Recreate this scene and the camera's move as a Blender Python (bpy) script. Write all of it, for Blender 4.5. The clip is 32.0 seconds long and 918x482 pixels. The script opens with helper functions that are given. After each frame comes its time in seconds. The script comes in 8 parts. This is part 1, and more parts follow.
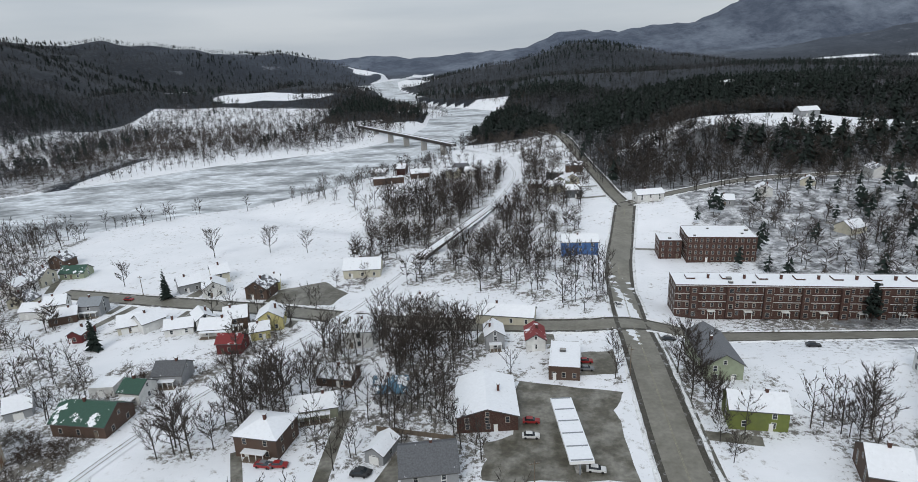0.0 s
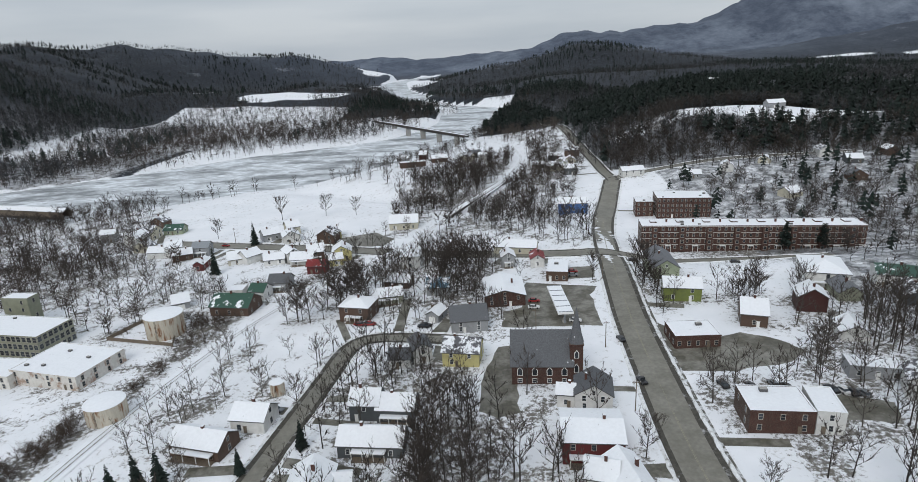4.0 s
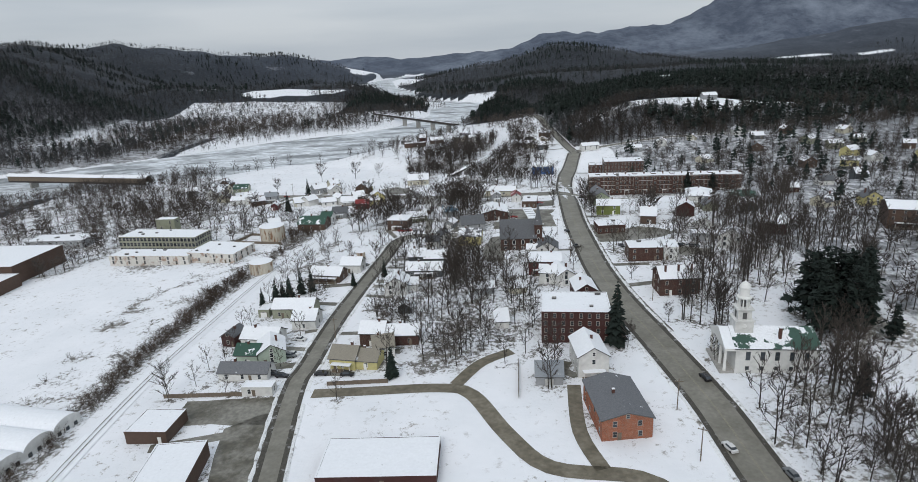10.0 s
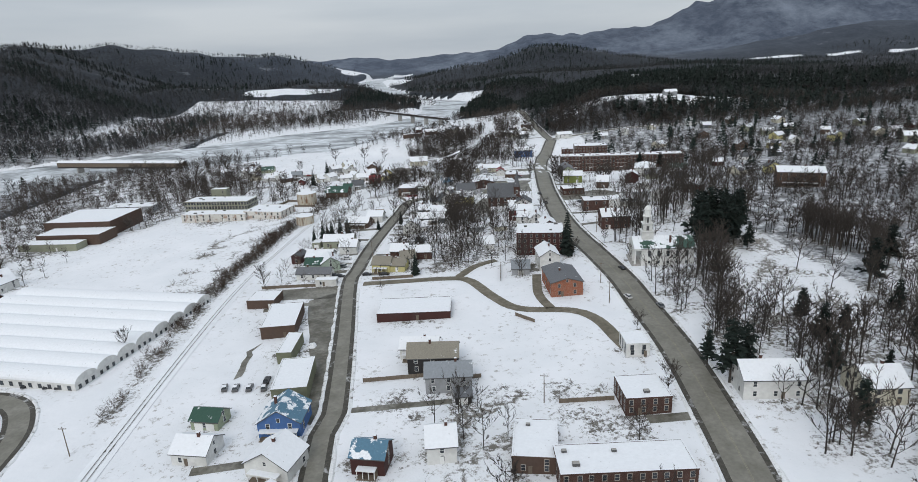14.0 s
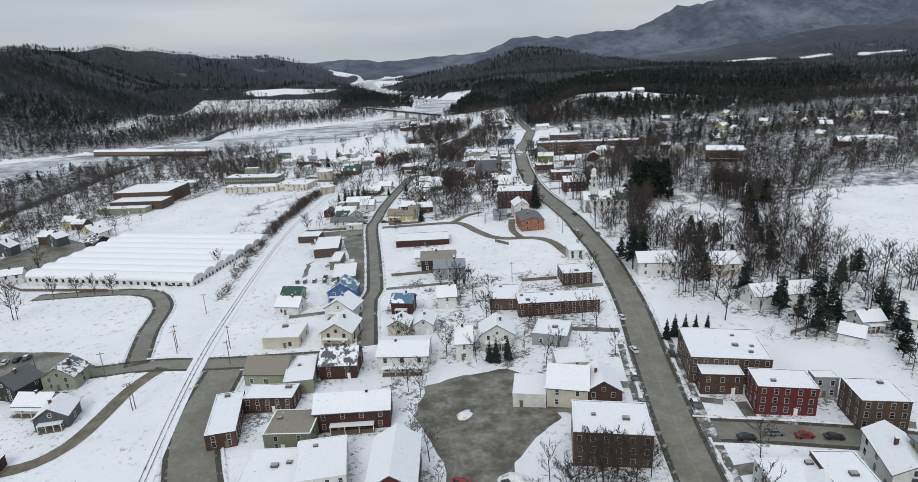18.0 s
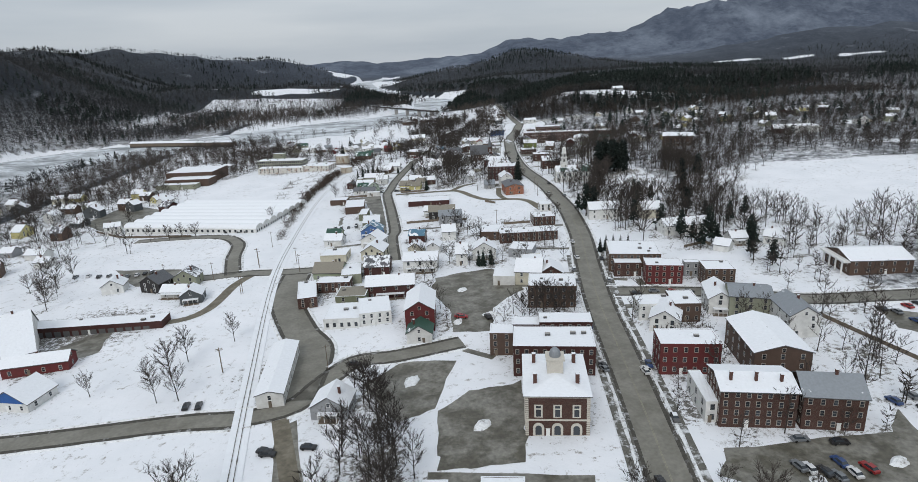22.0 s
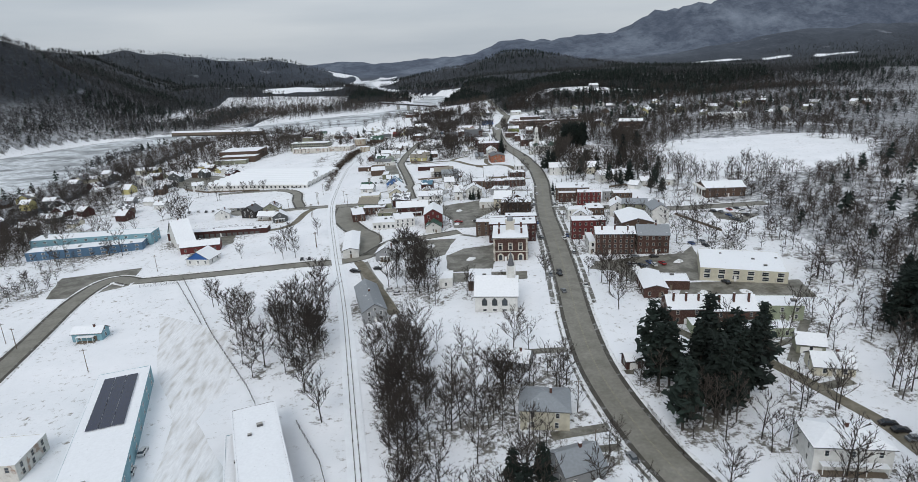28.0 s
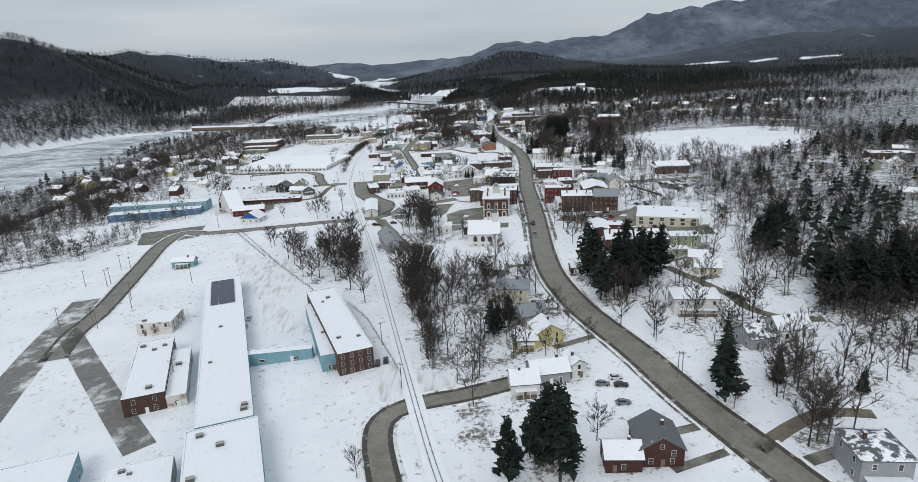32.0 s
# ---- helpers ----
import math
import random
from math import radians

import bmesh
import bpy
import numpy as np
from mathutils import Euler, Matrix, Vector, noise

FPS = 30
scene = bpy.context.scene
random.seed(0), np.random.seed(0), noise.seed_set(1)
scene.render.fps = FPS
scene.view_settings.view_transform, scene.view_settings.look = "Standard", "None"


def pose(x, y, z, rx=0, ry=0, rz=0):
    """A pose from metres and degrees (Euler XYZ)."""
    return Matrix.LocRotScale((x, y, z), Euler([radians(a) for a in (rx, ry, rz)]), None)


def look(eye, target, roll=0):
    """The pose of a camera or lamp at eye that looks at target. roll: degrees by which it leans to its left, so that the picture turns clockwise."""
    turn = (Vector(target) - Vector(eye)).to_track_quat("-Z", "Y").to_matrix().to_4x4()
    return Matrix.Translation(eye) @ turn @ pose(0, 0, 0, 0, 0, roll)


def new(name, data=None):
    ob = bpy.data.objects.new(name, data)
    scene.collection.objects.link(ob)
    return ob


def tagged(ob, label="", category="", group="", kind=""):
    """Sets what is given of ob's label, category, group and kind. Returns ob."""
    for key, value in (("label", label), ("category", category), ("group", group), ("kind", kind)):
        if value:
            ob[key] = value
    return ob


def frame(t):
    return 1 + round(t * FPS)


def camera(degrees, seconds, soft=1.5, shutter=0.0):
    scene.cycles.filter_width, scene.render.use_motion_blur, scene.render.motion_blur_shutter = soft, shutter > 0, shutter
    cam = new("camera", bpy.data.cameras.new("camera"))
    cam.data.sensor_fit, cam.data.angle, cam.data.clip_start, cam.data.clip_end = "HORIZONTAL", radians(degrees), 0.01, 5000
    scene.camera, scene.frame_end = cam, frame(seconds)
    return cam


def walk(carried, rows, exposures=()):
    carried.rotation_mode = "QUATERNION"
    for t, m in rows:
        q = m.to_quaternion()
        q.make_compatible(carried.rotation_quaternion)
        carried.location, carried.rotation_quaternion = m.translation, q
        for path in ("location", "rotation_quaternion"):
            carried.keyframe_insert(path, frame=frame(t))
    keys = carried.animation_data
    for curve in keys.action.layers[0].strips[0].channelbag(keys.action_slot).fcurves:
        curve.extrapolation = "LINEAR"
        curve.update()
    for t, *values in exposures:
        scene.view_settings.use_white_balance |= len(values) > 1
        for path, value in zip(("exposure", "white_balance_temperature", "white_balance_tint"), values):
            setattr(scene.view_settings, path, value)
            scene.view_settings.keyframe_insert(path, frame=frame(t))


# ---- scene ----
cam = camera(74.83, 32.0, soft=0.8)
PATH = [
    (0, (-1.440, -1.968, 93.873), (-1.466, -0.057, 93.281), -2.57),
    (1, (-3.494, -23.316, 94.193), (-3.526, -21.405, 93.604), -2.72),
    (2, (-5.631, -44.968, 94.380), (-5.669, -43.056, 93.791), -2.85),
    (3, (-7.683, -65.752, 94.605), (-7.726, -63.840, 94.018), -2.90),
    (3.5, (-8.732, -75.811, 94.730), (-8.776, -73.899, 94.142), -2.91),
    (5.5, (-13.455, -113.587, 95.228), (-13.495, -111.676, 94.639), -2.79),
    (6, (-14.517, -123.595, 95.365), (-14.553, -121.684, 94.776), -2.76),
    (7, (-16.616, -144.777, 95.598), (-16.641, -142.867, 95.008), -2.70),
    (8, (-18.789, -168.293, 95.790), (-18.800, -166.382, 95.199), -2.71),
    (9, (-21.080, -192.394, 96.130), (-21.077, -190.484, 95.538), -2.73),
    (10, (-23.578, -216.703, 96.510), (-23.561, -214.792, 95.917), -2.74),
    (11, (-26.020, -241.111, 96.873), (-25.991, -239.202, 96.280), -2.73),
    (12, (-28.199, -265.520, 97.218), (-28.160, -263.610, 96.626), -2.71),
    (13, (-30.272, -289.811, 97.514), (-30.223, -287.902, 96.922), -2.73),
    (14, (-32.359, -314.185, 97.693), (-32.301, -312.275, 97.101), -2.75),
    (14.5, (-33.420, -326.383, 97.742), (-33.357, -324.473, 97.151), -2.75),
    (16.5, (-37.878, -375.443, 97.541), (-37.793, -373.533, 96.952), -2.71),
    (17, (-38.868, -387.822, 97.493), (-38.779, -385.912, 96.904), -2.69),
    (18, (-40.796, -412.594, 97.432), (-40.700, -410.685, 96.845), -2.65),
    (19, (-42.815, -437.385, 97.477), (-42.715, -435.476, 96.891), -2.62),
    (20, (-44.842, -462.007, 97.625), (-44.739, -460.097, 97.040), -2.66),
    (21, (-46.677, -486.726, 97.773), (-46.571, -484.816, 97.188), -2.70),
    (22, (-48.526, -511.390, 97.894), (-48.417, -509.480, 97.310), -2.72),
    (23, (-50.436, -536.040, 97.997), (-50.325, -534.130, 97.414), -2.71),
    (24, (-52.420, -560.557, 98.081), (-52.306, -558.647, 97.499), -2.70),
    (25, (-54.448, -585.047, 98.162), (-54.331, -583.137, 97.580), -2.71),
    (25.5, (-55.499, -597.310, 98.212), (-55.381, -595.400, 97.630), -2.72),
    (27.5, (-59.960, -646.524, 98.600), (-59.837, -644.615, 98.018), -2.79),
    (28, (-61.022, -658.827, 98.674), (-60.897, -656.918, 98.091), -2.79),
    (29, (-63.042, -683.336, 98.810), (-62.915, -681.427, 98.229), -2.74),
    (30, (-65.108, -707.109, 98.885), (-64.979, -705.199, 98.305), -2.66),
    (31, (-67.063, -729.717, 98.929), (-66.930, -727.808, 98.350), -2.61),
    (32, (-69.065, -751.405, 99.013), (-68.928, -749.495, 98.434), -2.60),
]
walk(cam, [(t, look(eye, aim, lean)) for t, eye, aim, lean in PATH], ((0.0, 0.07), (32.0, 0.07)))

# ---- world, sun, light ----
world = bpy.data.worlds.new("winter_sky")
scene.world = world
world.use_nodes = True
wn, wl = world.node_tree.nodes, world.node_tree.links
wn.clear()
sky = wn.new("ShaderNodeTexSky")
sky.sky_type, sky.sun_disc = "NISHITA", False
sky.sun_elevation, sky.sun_rotation = radians(28), radians(200)
sky.air_density, sky.dust_density = 1.0, 2.0
coords = wn.new("ShaderNodeTexCoord")
stretch = wn.new("ShaderNodeMapping")
stretch.inputs["Scale"].default_value = (1.2, 1.2, 9.0)
clouds = wn.new("ShaderNodeTexNoise")
clouds.inputs["Scale"].default_value, clouds.inputs["Detail"].default_value = 1.6, 5.0
tone = wn.new("ShaderNodeValToRGB")
tone.color_ramp.elements[0].position, tone.color_ramp.elements[0].color = 0.32, (5.0, 5.65, 6.4, 1)
tone.color_ramp.elements[1].position, tone.color_ramp.elements[1].color = 0.68, (6.7, 7.2, 7.75, 1)
cover = wn.new("ShaderNodeMixRGB")
cover.inputs["Fac"].default_value = 0.93
back = wn.new("ShaderNodeBackground")
back.inputs["Strength"].default_value = 0.1
wout = wn.new("ShaderNodeOutputWorld")
wl.new(coords.outputs["Generated"], stretch.inputs["Vector"])
wl.new(stretch.outputs["Vector"], clouds.inputs["Vector"])
wl.new(clouds.outputs["Fac"], tone.inputs["Fac"])
part_z = wn.new("ShaderNodeSeparateXYZ")
rise_z = wn.new("ShaderNodeMapRange")
for key_, val in (("From Min", 0.0), ("From Max", 0.7), ("To Min", 0.8), ("To Max", 1.12)):
    rise_z.inputs[key_].default_value = val
dome = wn.new("ShaderNodeMixRGB")
dome.blend_type = "MULTIPLY"
dome.inputs["Fac"].default_value = 1.0
wl.new(coords.outputs["Generated"], part_z.inputs["Vector"])
wl.new(part_z.outputs["Z"], rise_z.inputs["Value"])
wl.new(tone.outputs["Color"], dome.inputs["Color1"])
wl.new(rise_z.outputs["Result"], dome.inputs["Color2"])
wl.new(sky.outputs["Color"], cover.inputs["Color1"])
wl.new(dome.outputs["Color"], cover.inputs["Color2"])
wl.new(cover.outputs["Color"], back.inputs["Color"])
wl.new(back.outputs["Background"], wout.inputs["Surface"])
sun = new("sun", bpy.data.lights.new("sun", "SUN"))
sun.data.energy, sun.data.angle, sun.data.color = 1.1, radians(25), (1.0, 0.97, 0.93)
sun.matrix_world = look((0, 0, 0), (0.3, 0.82, -0.75))


# ---- materials ----
def material(name, color, rough=0.8, metal=0.0, grain=0.0, scale=1.0, other=None, cut=(0.4, 0.6), bump=0.0, bscale=4.0,
             stretchz=(1, 1, 1), vary=0.0, wave=0.0, wscale=1.0, spec=0.3, wdir="Z"):
    """A surface of one colour, mottled by grain, with patches of another colour where noise passes the cut."""
    m = bpy.data.materials.new(name)
    m.use_nodes = True
    n, l = m.node_tree.nodes, m.node_tree.links
    p = n["Principled BSDF"]
    p.inputs["Roughness"].default_value, p.inputs["Metallic"].default_value = rough, metal
    p.inputs["Specular IOR Level"].default_value = spec
    geo = n.new("ShaderNodeNewGeometry")
    base = n.new("ShaderNodeRGB")
    base.outputs[0].default_value = (*color, 1)
    out = base.outputs[0]
    mp = n.new("ShaderNodeMapping")
    mp.inputs["Scale"].default_value = stretchz
    l.new(geo.outputs["Position"], mp.inputs["Vector"])
    if other is not None:
        nz = n.new("ShaderNodeTexNoise")
        nz.inputs["Scale"].default_value, nz.inputs["Detail"].default_value = scale, 6.0
        nz.inputs["Roughness"].default_value = 0.62
        l.new(mp.outputs["Vector"], nz.inputs["Vector"])
        rp = n.new("ShaderNodeMapRange")
        rp.inputs["From Min"].default_value, rp.inputs["From Max"].default_value = cut
        l.new(nz.outputs["Fac"], rp.inputs["Value"])
        mx = n.new("ShaderNodeMixRGB")
        mx.inputs["Color2"].default_value = (*other, 1)
        l.new(rp.outputs["Result"], mx.inputs["Fac"])
        l.new(out, mx.inputs["Color1"])
        out = mx.outputs["Color"]
    if grain:
        ng = n.new("ShaderNodeTexNoise")
        ng.inputs["Scale"].default_value, ng.inputs["Detail"].default_value = bscale, 4.0
        l.new(mp.outputs["Vector"], ng.inputs["Vector"])
        rg = n.new("ShaderNodeMapRange")
        rg.inputs["To Min"].default_value, rg.inputs["To Max"].default_value = 1 - grain, 1 + grain
        rg.inputs["From Min"].default_value, rg.inputs["From Max"].default_value = 0.25, 0.75
        l.new(ng.outputs["Fac"], rg.inputs["Value"])
        mg = n.new("ShaderNodeMixRGB")
        mg.blend_type = "MULTIPLY"
        mg.inputs["Fac"].default_value = 1.0
        l.new(out, mg.inputs["Color1"])
        l.new(rg.outputs["Result"], mg.inputs["Color2"])
        out = mg.outputs["Color"]
    if vary:
        oi = n.new("ShaderNodeObjectInfo")
        rv = n.new("ShaderNodeMapRange")
        rv.inputs["To Min"].default_value, rv.inputs["To Max"].default_value = 1 - vary, 1 + vary
        l.new(oi.outputs["Random"], rv.inputs["Value"])
        mv = n.new("ShaderNodeMixRGB")
        mv.blend_type = "MULTIPLY"
        mv.inputs["Fac"].default_value = 1.0
        l.new(out, mv.inputs["Color1"])
        l.new(rv.outputs["Result"], mv.inputs["Color2"])
        out = mv.outputs["Color"]
    l.new(out, p.inputs["Base Color"])
    height = None
    if wave:
        wv = n.new("ShaderNodeTexWave")
        wv.wave_profile, wv.bands_direction = "SAW", wdir
        wv.inputs["Scale"].default_value = wscale
        l.new(geo.outputs["Position"], wv.inputs["Vector"])
        height = wv.outputs["Fac"]
    elif bump:
        nb = n.new("ShaderNodeTexNoise")
        nb.inputs["Scale"].default_value, nb.inputs["Detail"].default_value = bscale, 5.0
        l.new(mp.outputs["Vector"], nb.inputs["Vector"])
        height = nb.outputs["Fac"]
    if height is not None:
        bp = n.new("ShaderNodeBump")
        bp.inputs["Strength"].default_value = 0.6
        bp.inputs["Distance"].default_value = wave or bump
        l.new(height, bp.inputs["Height"])
        l.new(bp.outputs["Normal"], p.inputs["Normal"])
    return m


SNOW = (0.80, 0.82, 0.85)
MAT = {
    "snow": material("snow", SNOW, 0.75, grain=0.05, bscale=0.35, bump=0.25),
    "roof_snow": material("roof_snow", SNOW, 0.75, scale=0.9, other=(0.42, 0.42, 0.43), cut=(0.66, 0.72), grain=0.04, bscale=1.2, bump=0.06),
    "roof_melt": material("roof_melt", SNOW, 0.75, scale=0.45, other=(0.11, 0.11, 0.12), cut=(0.46, 0.52), grain=0.1, bscale=2.0, bump=0.08),
    "slate": material("slate", (0.13, 0.135, 0.145), 0.7, scale=0.35, other=SNOW, cut=(0.66, 0.7), grain=0.25, bscale=2.5, vary=0.2),
    "metal": material("metal", (0.27, 0.29, 0.31), 0.5, metal=0.3, scale=0.3, other=SNOW, cut=(0.64, 0.68), grain=0.1, bscale=1.5),
    "tan_shingle": material("tan_shingle", (0.25, 0.23, 0.19), 0.85, scale=0.3, other=SNOW, cut=(0.66, 0.72), grain=0.2, bscale=3.0),
    "green_metal": material("green_metal", (0.035, 0.085, 0.062), 0.5, scale=0.25, other=SNOW, cut=(0.6, 0.63), grain=0.1, bscale=2.0),
    "blue_metal": material("blue_metal", (0.09, 0.19, 0.27), 0.5, scale=0.25, other=SNOW, cut=(0.52, 0.56), grain=0.1, bscale=2.0),
    "red_metal": material("red_metal", (0.2, 0.03, 0.03), 0.55, scale=0.3, other=SNOW, cut=(0.58, 0.63), grain=0.1, bscale=2.0),
    "church_roof": material("church_roof", (0.045, 0.09, 0.07), 0.6, scale=0.11, other=SNOW, cut=(0.45, 0.47), grain=0.12, bscale=2.0),
    "worn_trim": material("worn_trim", (0.4, 0.37, 0.33), 0.7, grain=0.12, bscale=3.0),
    "trim": material("trim", (0.74, 0.74, 0.72), 0.6, grain=0.05, bscale=3.0),
    "dark_trim": material("dark_trim", (0.1, 0.1, 0.1), 0.6, grain=0.1, bscale=3.0),
    "glass": material("window_glass", (0.035, 0.042, 0.05), 0.12, spec=0.6, vary=0.5),
    "brickwork": material("chimney_brick", (0.1, 0.052, 0.043), 0.9, grain=0.25, bscale=4.0),
    "asphalt": material("wet_asphalt", (0.16, 0.152, 0.126), 0.55, scale=0.16, other=(0.235, 0.226, 0.195), cut=(0.35, 0.7), grain=0.16, bscale=0.9),
    "gravel": material("slushy_gravel", (0.095, 0.088, 0.068), 0.45, scale=0.14, other=(0.21, 0.202, 0.175), cut=(0.42, 0.6), grain=0.32, bscale=0.8, bump=0.06),
    "mud": material("muddy_track", (0.13, 0.115, 0.085), 0.75, scale=0.2, other=(0.2, 0.18, 0.14), cut=(0.4, 0.65), grain=0.25, bscale=0.7),
    "slush": material("ploughed_bank", (0.75, 0.76, 0.77), 0.8, scale=0.5, other=(0.16, 0.15, 0.13), cut=(0.54, 0.68), grain=0.15, bscale=2.0, bump=0.12),
    "dirt": material("grit_edge", (0.065, 0.06, 0.05), 0.7, scale=0.35, other=(0.4, 0.4, 0.4), cut=(0.56, 0.7), grain=0.35, bscale=1.3),
    "slush_walk": material("slushy_footway", (0.12, 0.115, 0.1), 0.6, scale=0.3, other=(0.55, 0.56, 0.57), cut=(0.5, 0.6), grain=0.3, bscale=1.2),
    "yard_slush": material("yard_slush", (0.17, 0.167, 0.155), 0.6, scale=0.1, other=(0.62, 0.63, 0.64), cut=(0.5, 0.66), grain=0.3, bscale=0.7),
    "track_snow": material("tracked_snow", (0.76, 0.77, 0.79), 0.75, scale=0.2, other=(0.42, 0.4, 0.37), cut=(0.48, 0.72), grain=0.12, bscale=0.8, stretchz=(2.4, 0.5, 1)),
    # twig brown shifted to blue-grey, distance haze put into the colour
    "hazed_twigs": material("hazed_twigs", (0.05, 0.052, 0.056), 0.95, grain=0.3, bscale=0.5),
    "line": material("road_paint", (0.25, 0.235, 0.18), 0.7, grain=0.3, bscale=1.0),
    "rail": material("rail_steel", (0.07, 0.06, 0.055), 0.5, metal=0.6, grain=0.2, bscale=4.0),
    "bark": material("bark", (0.055, 0.048, 0.042), 0.9, grain=0.3, bscale=2.0, vary=0.3),
    "twigs": material("twigs", (0.06, 0.05, 0.044), 0.95, grain=0.3, bscale=1.0, vary=0.25),
    "russet": material("russet_twigs", (0.075, 0.055, 0.043), 0.95, grain=0.3, bscale=1.0, vary=0.25),
    "needles": material("needles", (0.014, 0.022, 0.018), 0.9, grain=0.45, bscale=1.5, vary=0.3),
    "concrete": material("concrete", (0.34, 0.33, 0.31), 0.85, grain=0.2, bscale=1.2),
    "wood": material("weathered_wood", (0.16, 0.13, 0.1), 0.85, grain=0.3, bscale=2.0, stretchz=(3, 3, 0.4)),
    "stone": material("pale_stone", (0.55, 0.52, 0.46), 0.8, grain=0.1, bscale=2.0),
    "solar": material("solar_panel", (0.02, 0.025, 0.05), 0.2, spec=0.6, grain=0.1, bscale=1.0),
    "rust": material("rusty_plate", (0.5, 0.46, 0.38), 0.7, scale=0.5, other=(0.2, 0.1, 0.05), cut=(0.5, 0.62), grain=0.15, bscale=1.0, stretchz=(2, 2, 0.35)),
    "ice": material("river_ice", (0.6, 0.63, 0.66), 0.5, scale=0.03, other=(0.2, 0.215, 0.225), cut=(0.45, 0.62), grain=0.45, bscale=0.16, stretchz=(0.7, 1.2, 1)),
    "tyre": material("tyre", (0.02, 0.02, 0.02), 0.9),
    "lamp_red": material("tail_light", (0.3, 0.01, 0.01), 0.3),
}
WALLS = {
    "white": (0.66, 0.66, 0.64), "cream": (0.55, 0.52, 0.42), "yellow": (0.52, 0.47, 0.22), "green": (0.3, 0.34, 0.24),
    "lime": (0.16, 0.19, 0.055), "sage": (0.27, 0.28, 0.21), "mint": (0.42, 0.5, 0.42), "olive": (0.17, 0.18, 0.12),
    "red": (0.12, 0.026, 0.026), "darkred": (0.06, 0.024, 0.021), "grey": (0.3, 0.31, 0.32), "slategrey": (0.09, 0.1, 0.105),
    "black": (0.035, 0.033, 0.033), "brown": (0.095, 0.062, 0.047), "blue": (0.07, 0.15, 0.34), "royal": (0.03, 0.1, 0.3),
    "teal": (0.2, 0.36, 0.42), "steelblue": (0.09, 0.17, 0.27),
}
for key, color in WALLS.items():
    MAT[key] = material(key + "_clapboard", color, 0.75, grain=0.1, bscale=0.7, wave=0.03, wscale=1.4, scale=0.25,
                        other=tuple(c * 0.72 + 0.02 for c in color), cut=(0.5, 0.75))
MAT["plaster"] = material("flaking_plaster", (0.6, 0.58, 0.54), 0.85, scale=0.3, other=(0.33, 0.24, 0.19), cut=(0.52, 0.62), grain=0.12, bscale=1.0)


def brick_material(name, a, b, mortar):
    m = bpy.data.materials.new(name)
    m.use_nodes = True
    n, l = m.node_tree.nodes, m.node_tree.links
    p = n["Principled BSDF"]
    p.inputs["Roughness"].default_value, p.inputs["Specular IOR Level"].default_value = 0.9, 0.2
    tc = n.new("ShaderNodeTexCoord")
    mp = n.new("ShaderNodeMapping")
    mp.inputs["Rotation"].default_value = (radians(90), 0, 0)
    br = n.new("ShaderNodeTexBrick")
    br.inputs["Scale"].default_value = 1.6
    br.inputs["Color1"].default_value, br.inputs["Color2"].default_value, br.inputs["Mortar"].default_value = (*a, 1), (*b, 1), (*mortar, 1)
    br.inputs["Mortar Size"].default_value = 0.012
    nz = n.new("ShaderNodeTexNoise")
    nz.inputs["Scale"].default_value, nz.inputs["Detail"].default_value = 0.5, 5.0
    rg = n.new("ShaderNodeMapRange")
    rg.inputs["To Min"].default_value, rg.inputs["To Max"].default_value = 0.6, 1.35
    mg = n.new("ShaderNodeMixRGB")
    mg.blend_type = "MULTIPLY"
    mg.inputs["Fac"].default_value = 1.0
    l.new(tc.outputs["Object"], mp.inputs["Vector"])
    l.new(mp.outputs["Vector"], br.inputs["Vector"])
    l.new(tc.outputs["Object"], nz.inputs["Vector"])
    l.new(nz.outputs["Fac"], rg.inputs["Value"])
    l.new(br.outputs["Color"], mg.inputs["Color1"])
    l.new(rg.outputs["Result"], mg.inputs["Color2"])
    l.new(mg.outputs["Color"], p.inputs["Base Color"])
    return m


MAT["brick"] = brick_material("red_brick", (0.088, 0.045, 0.036), (0.066, 0.037, 0.031), (0.13, 0.11, 0.095))
MAT["orange"] = brick_material("orange_brick", (0.33, 0.12, 0.07), (0.26, 0.1, 0.06), (0.32, 0.27, 0.22))
ROOFS = {"snow": "roof_snow", "melt": "roof_melt", "slate": "slate", "metal": "metal", "tan": "tan_shingle",
         "greenm": "green_metal", "bluem": "blue_metal", "redm": "red_metal"}
ROOF_WORDS = {"snow": "snow-covered", "melt": "half-thawed", "slate": "dark slate", "metal": "grey metal", "tan": "tan shingle",
              "greenm": "green metal", "bluem": "blue metal", "redm": "red metal"}
WALL_WORDS = {"brick": "red brick", "orange": "orange brick", "plaster": "flaking whitewashed", "darkred": "dark red wooden",
              "red": "barn-red wooden", "brown": "brown", "black": "black-stained", "royal": "white and royal-blue", "slategrey": "slate-grey clapboard",
              "white": "white clapboard", "cream": "cream clapboard", "grey": "grey clapboard", "teal": "pale teal metal-clad", "steelblue": "steel-blue metal-clad"}


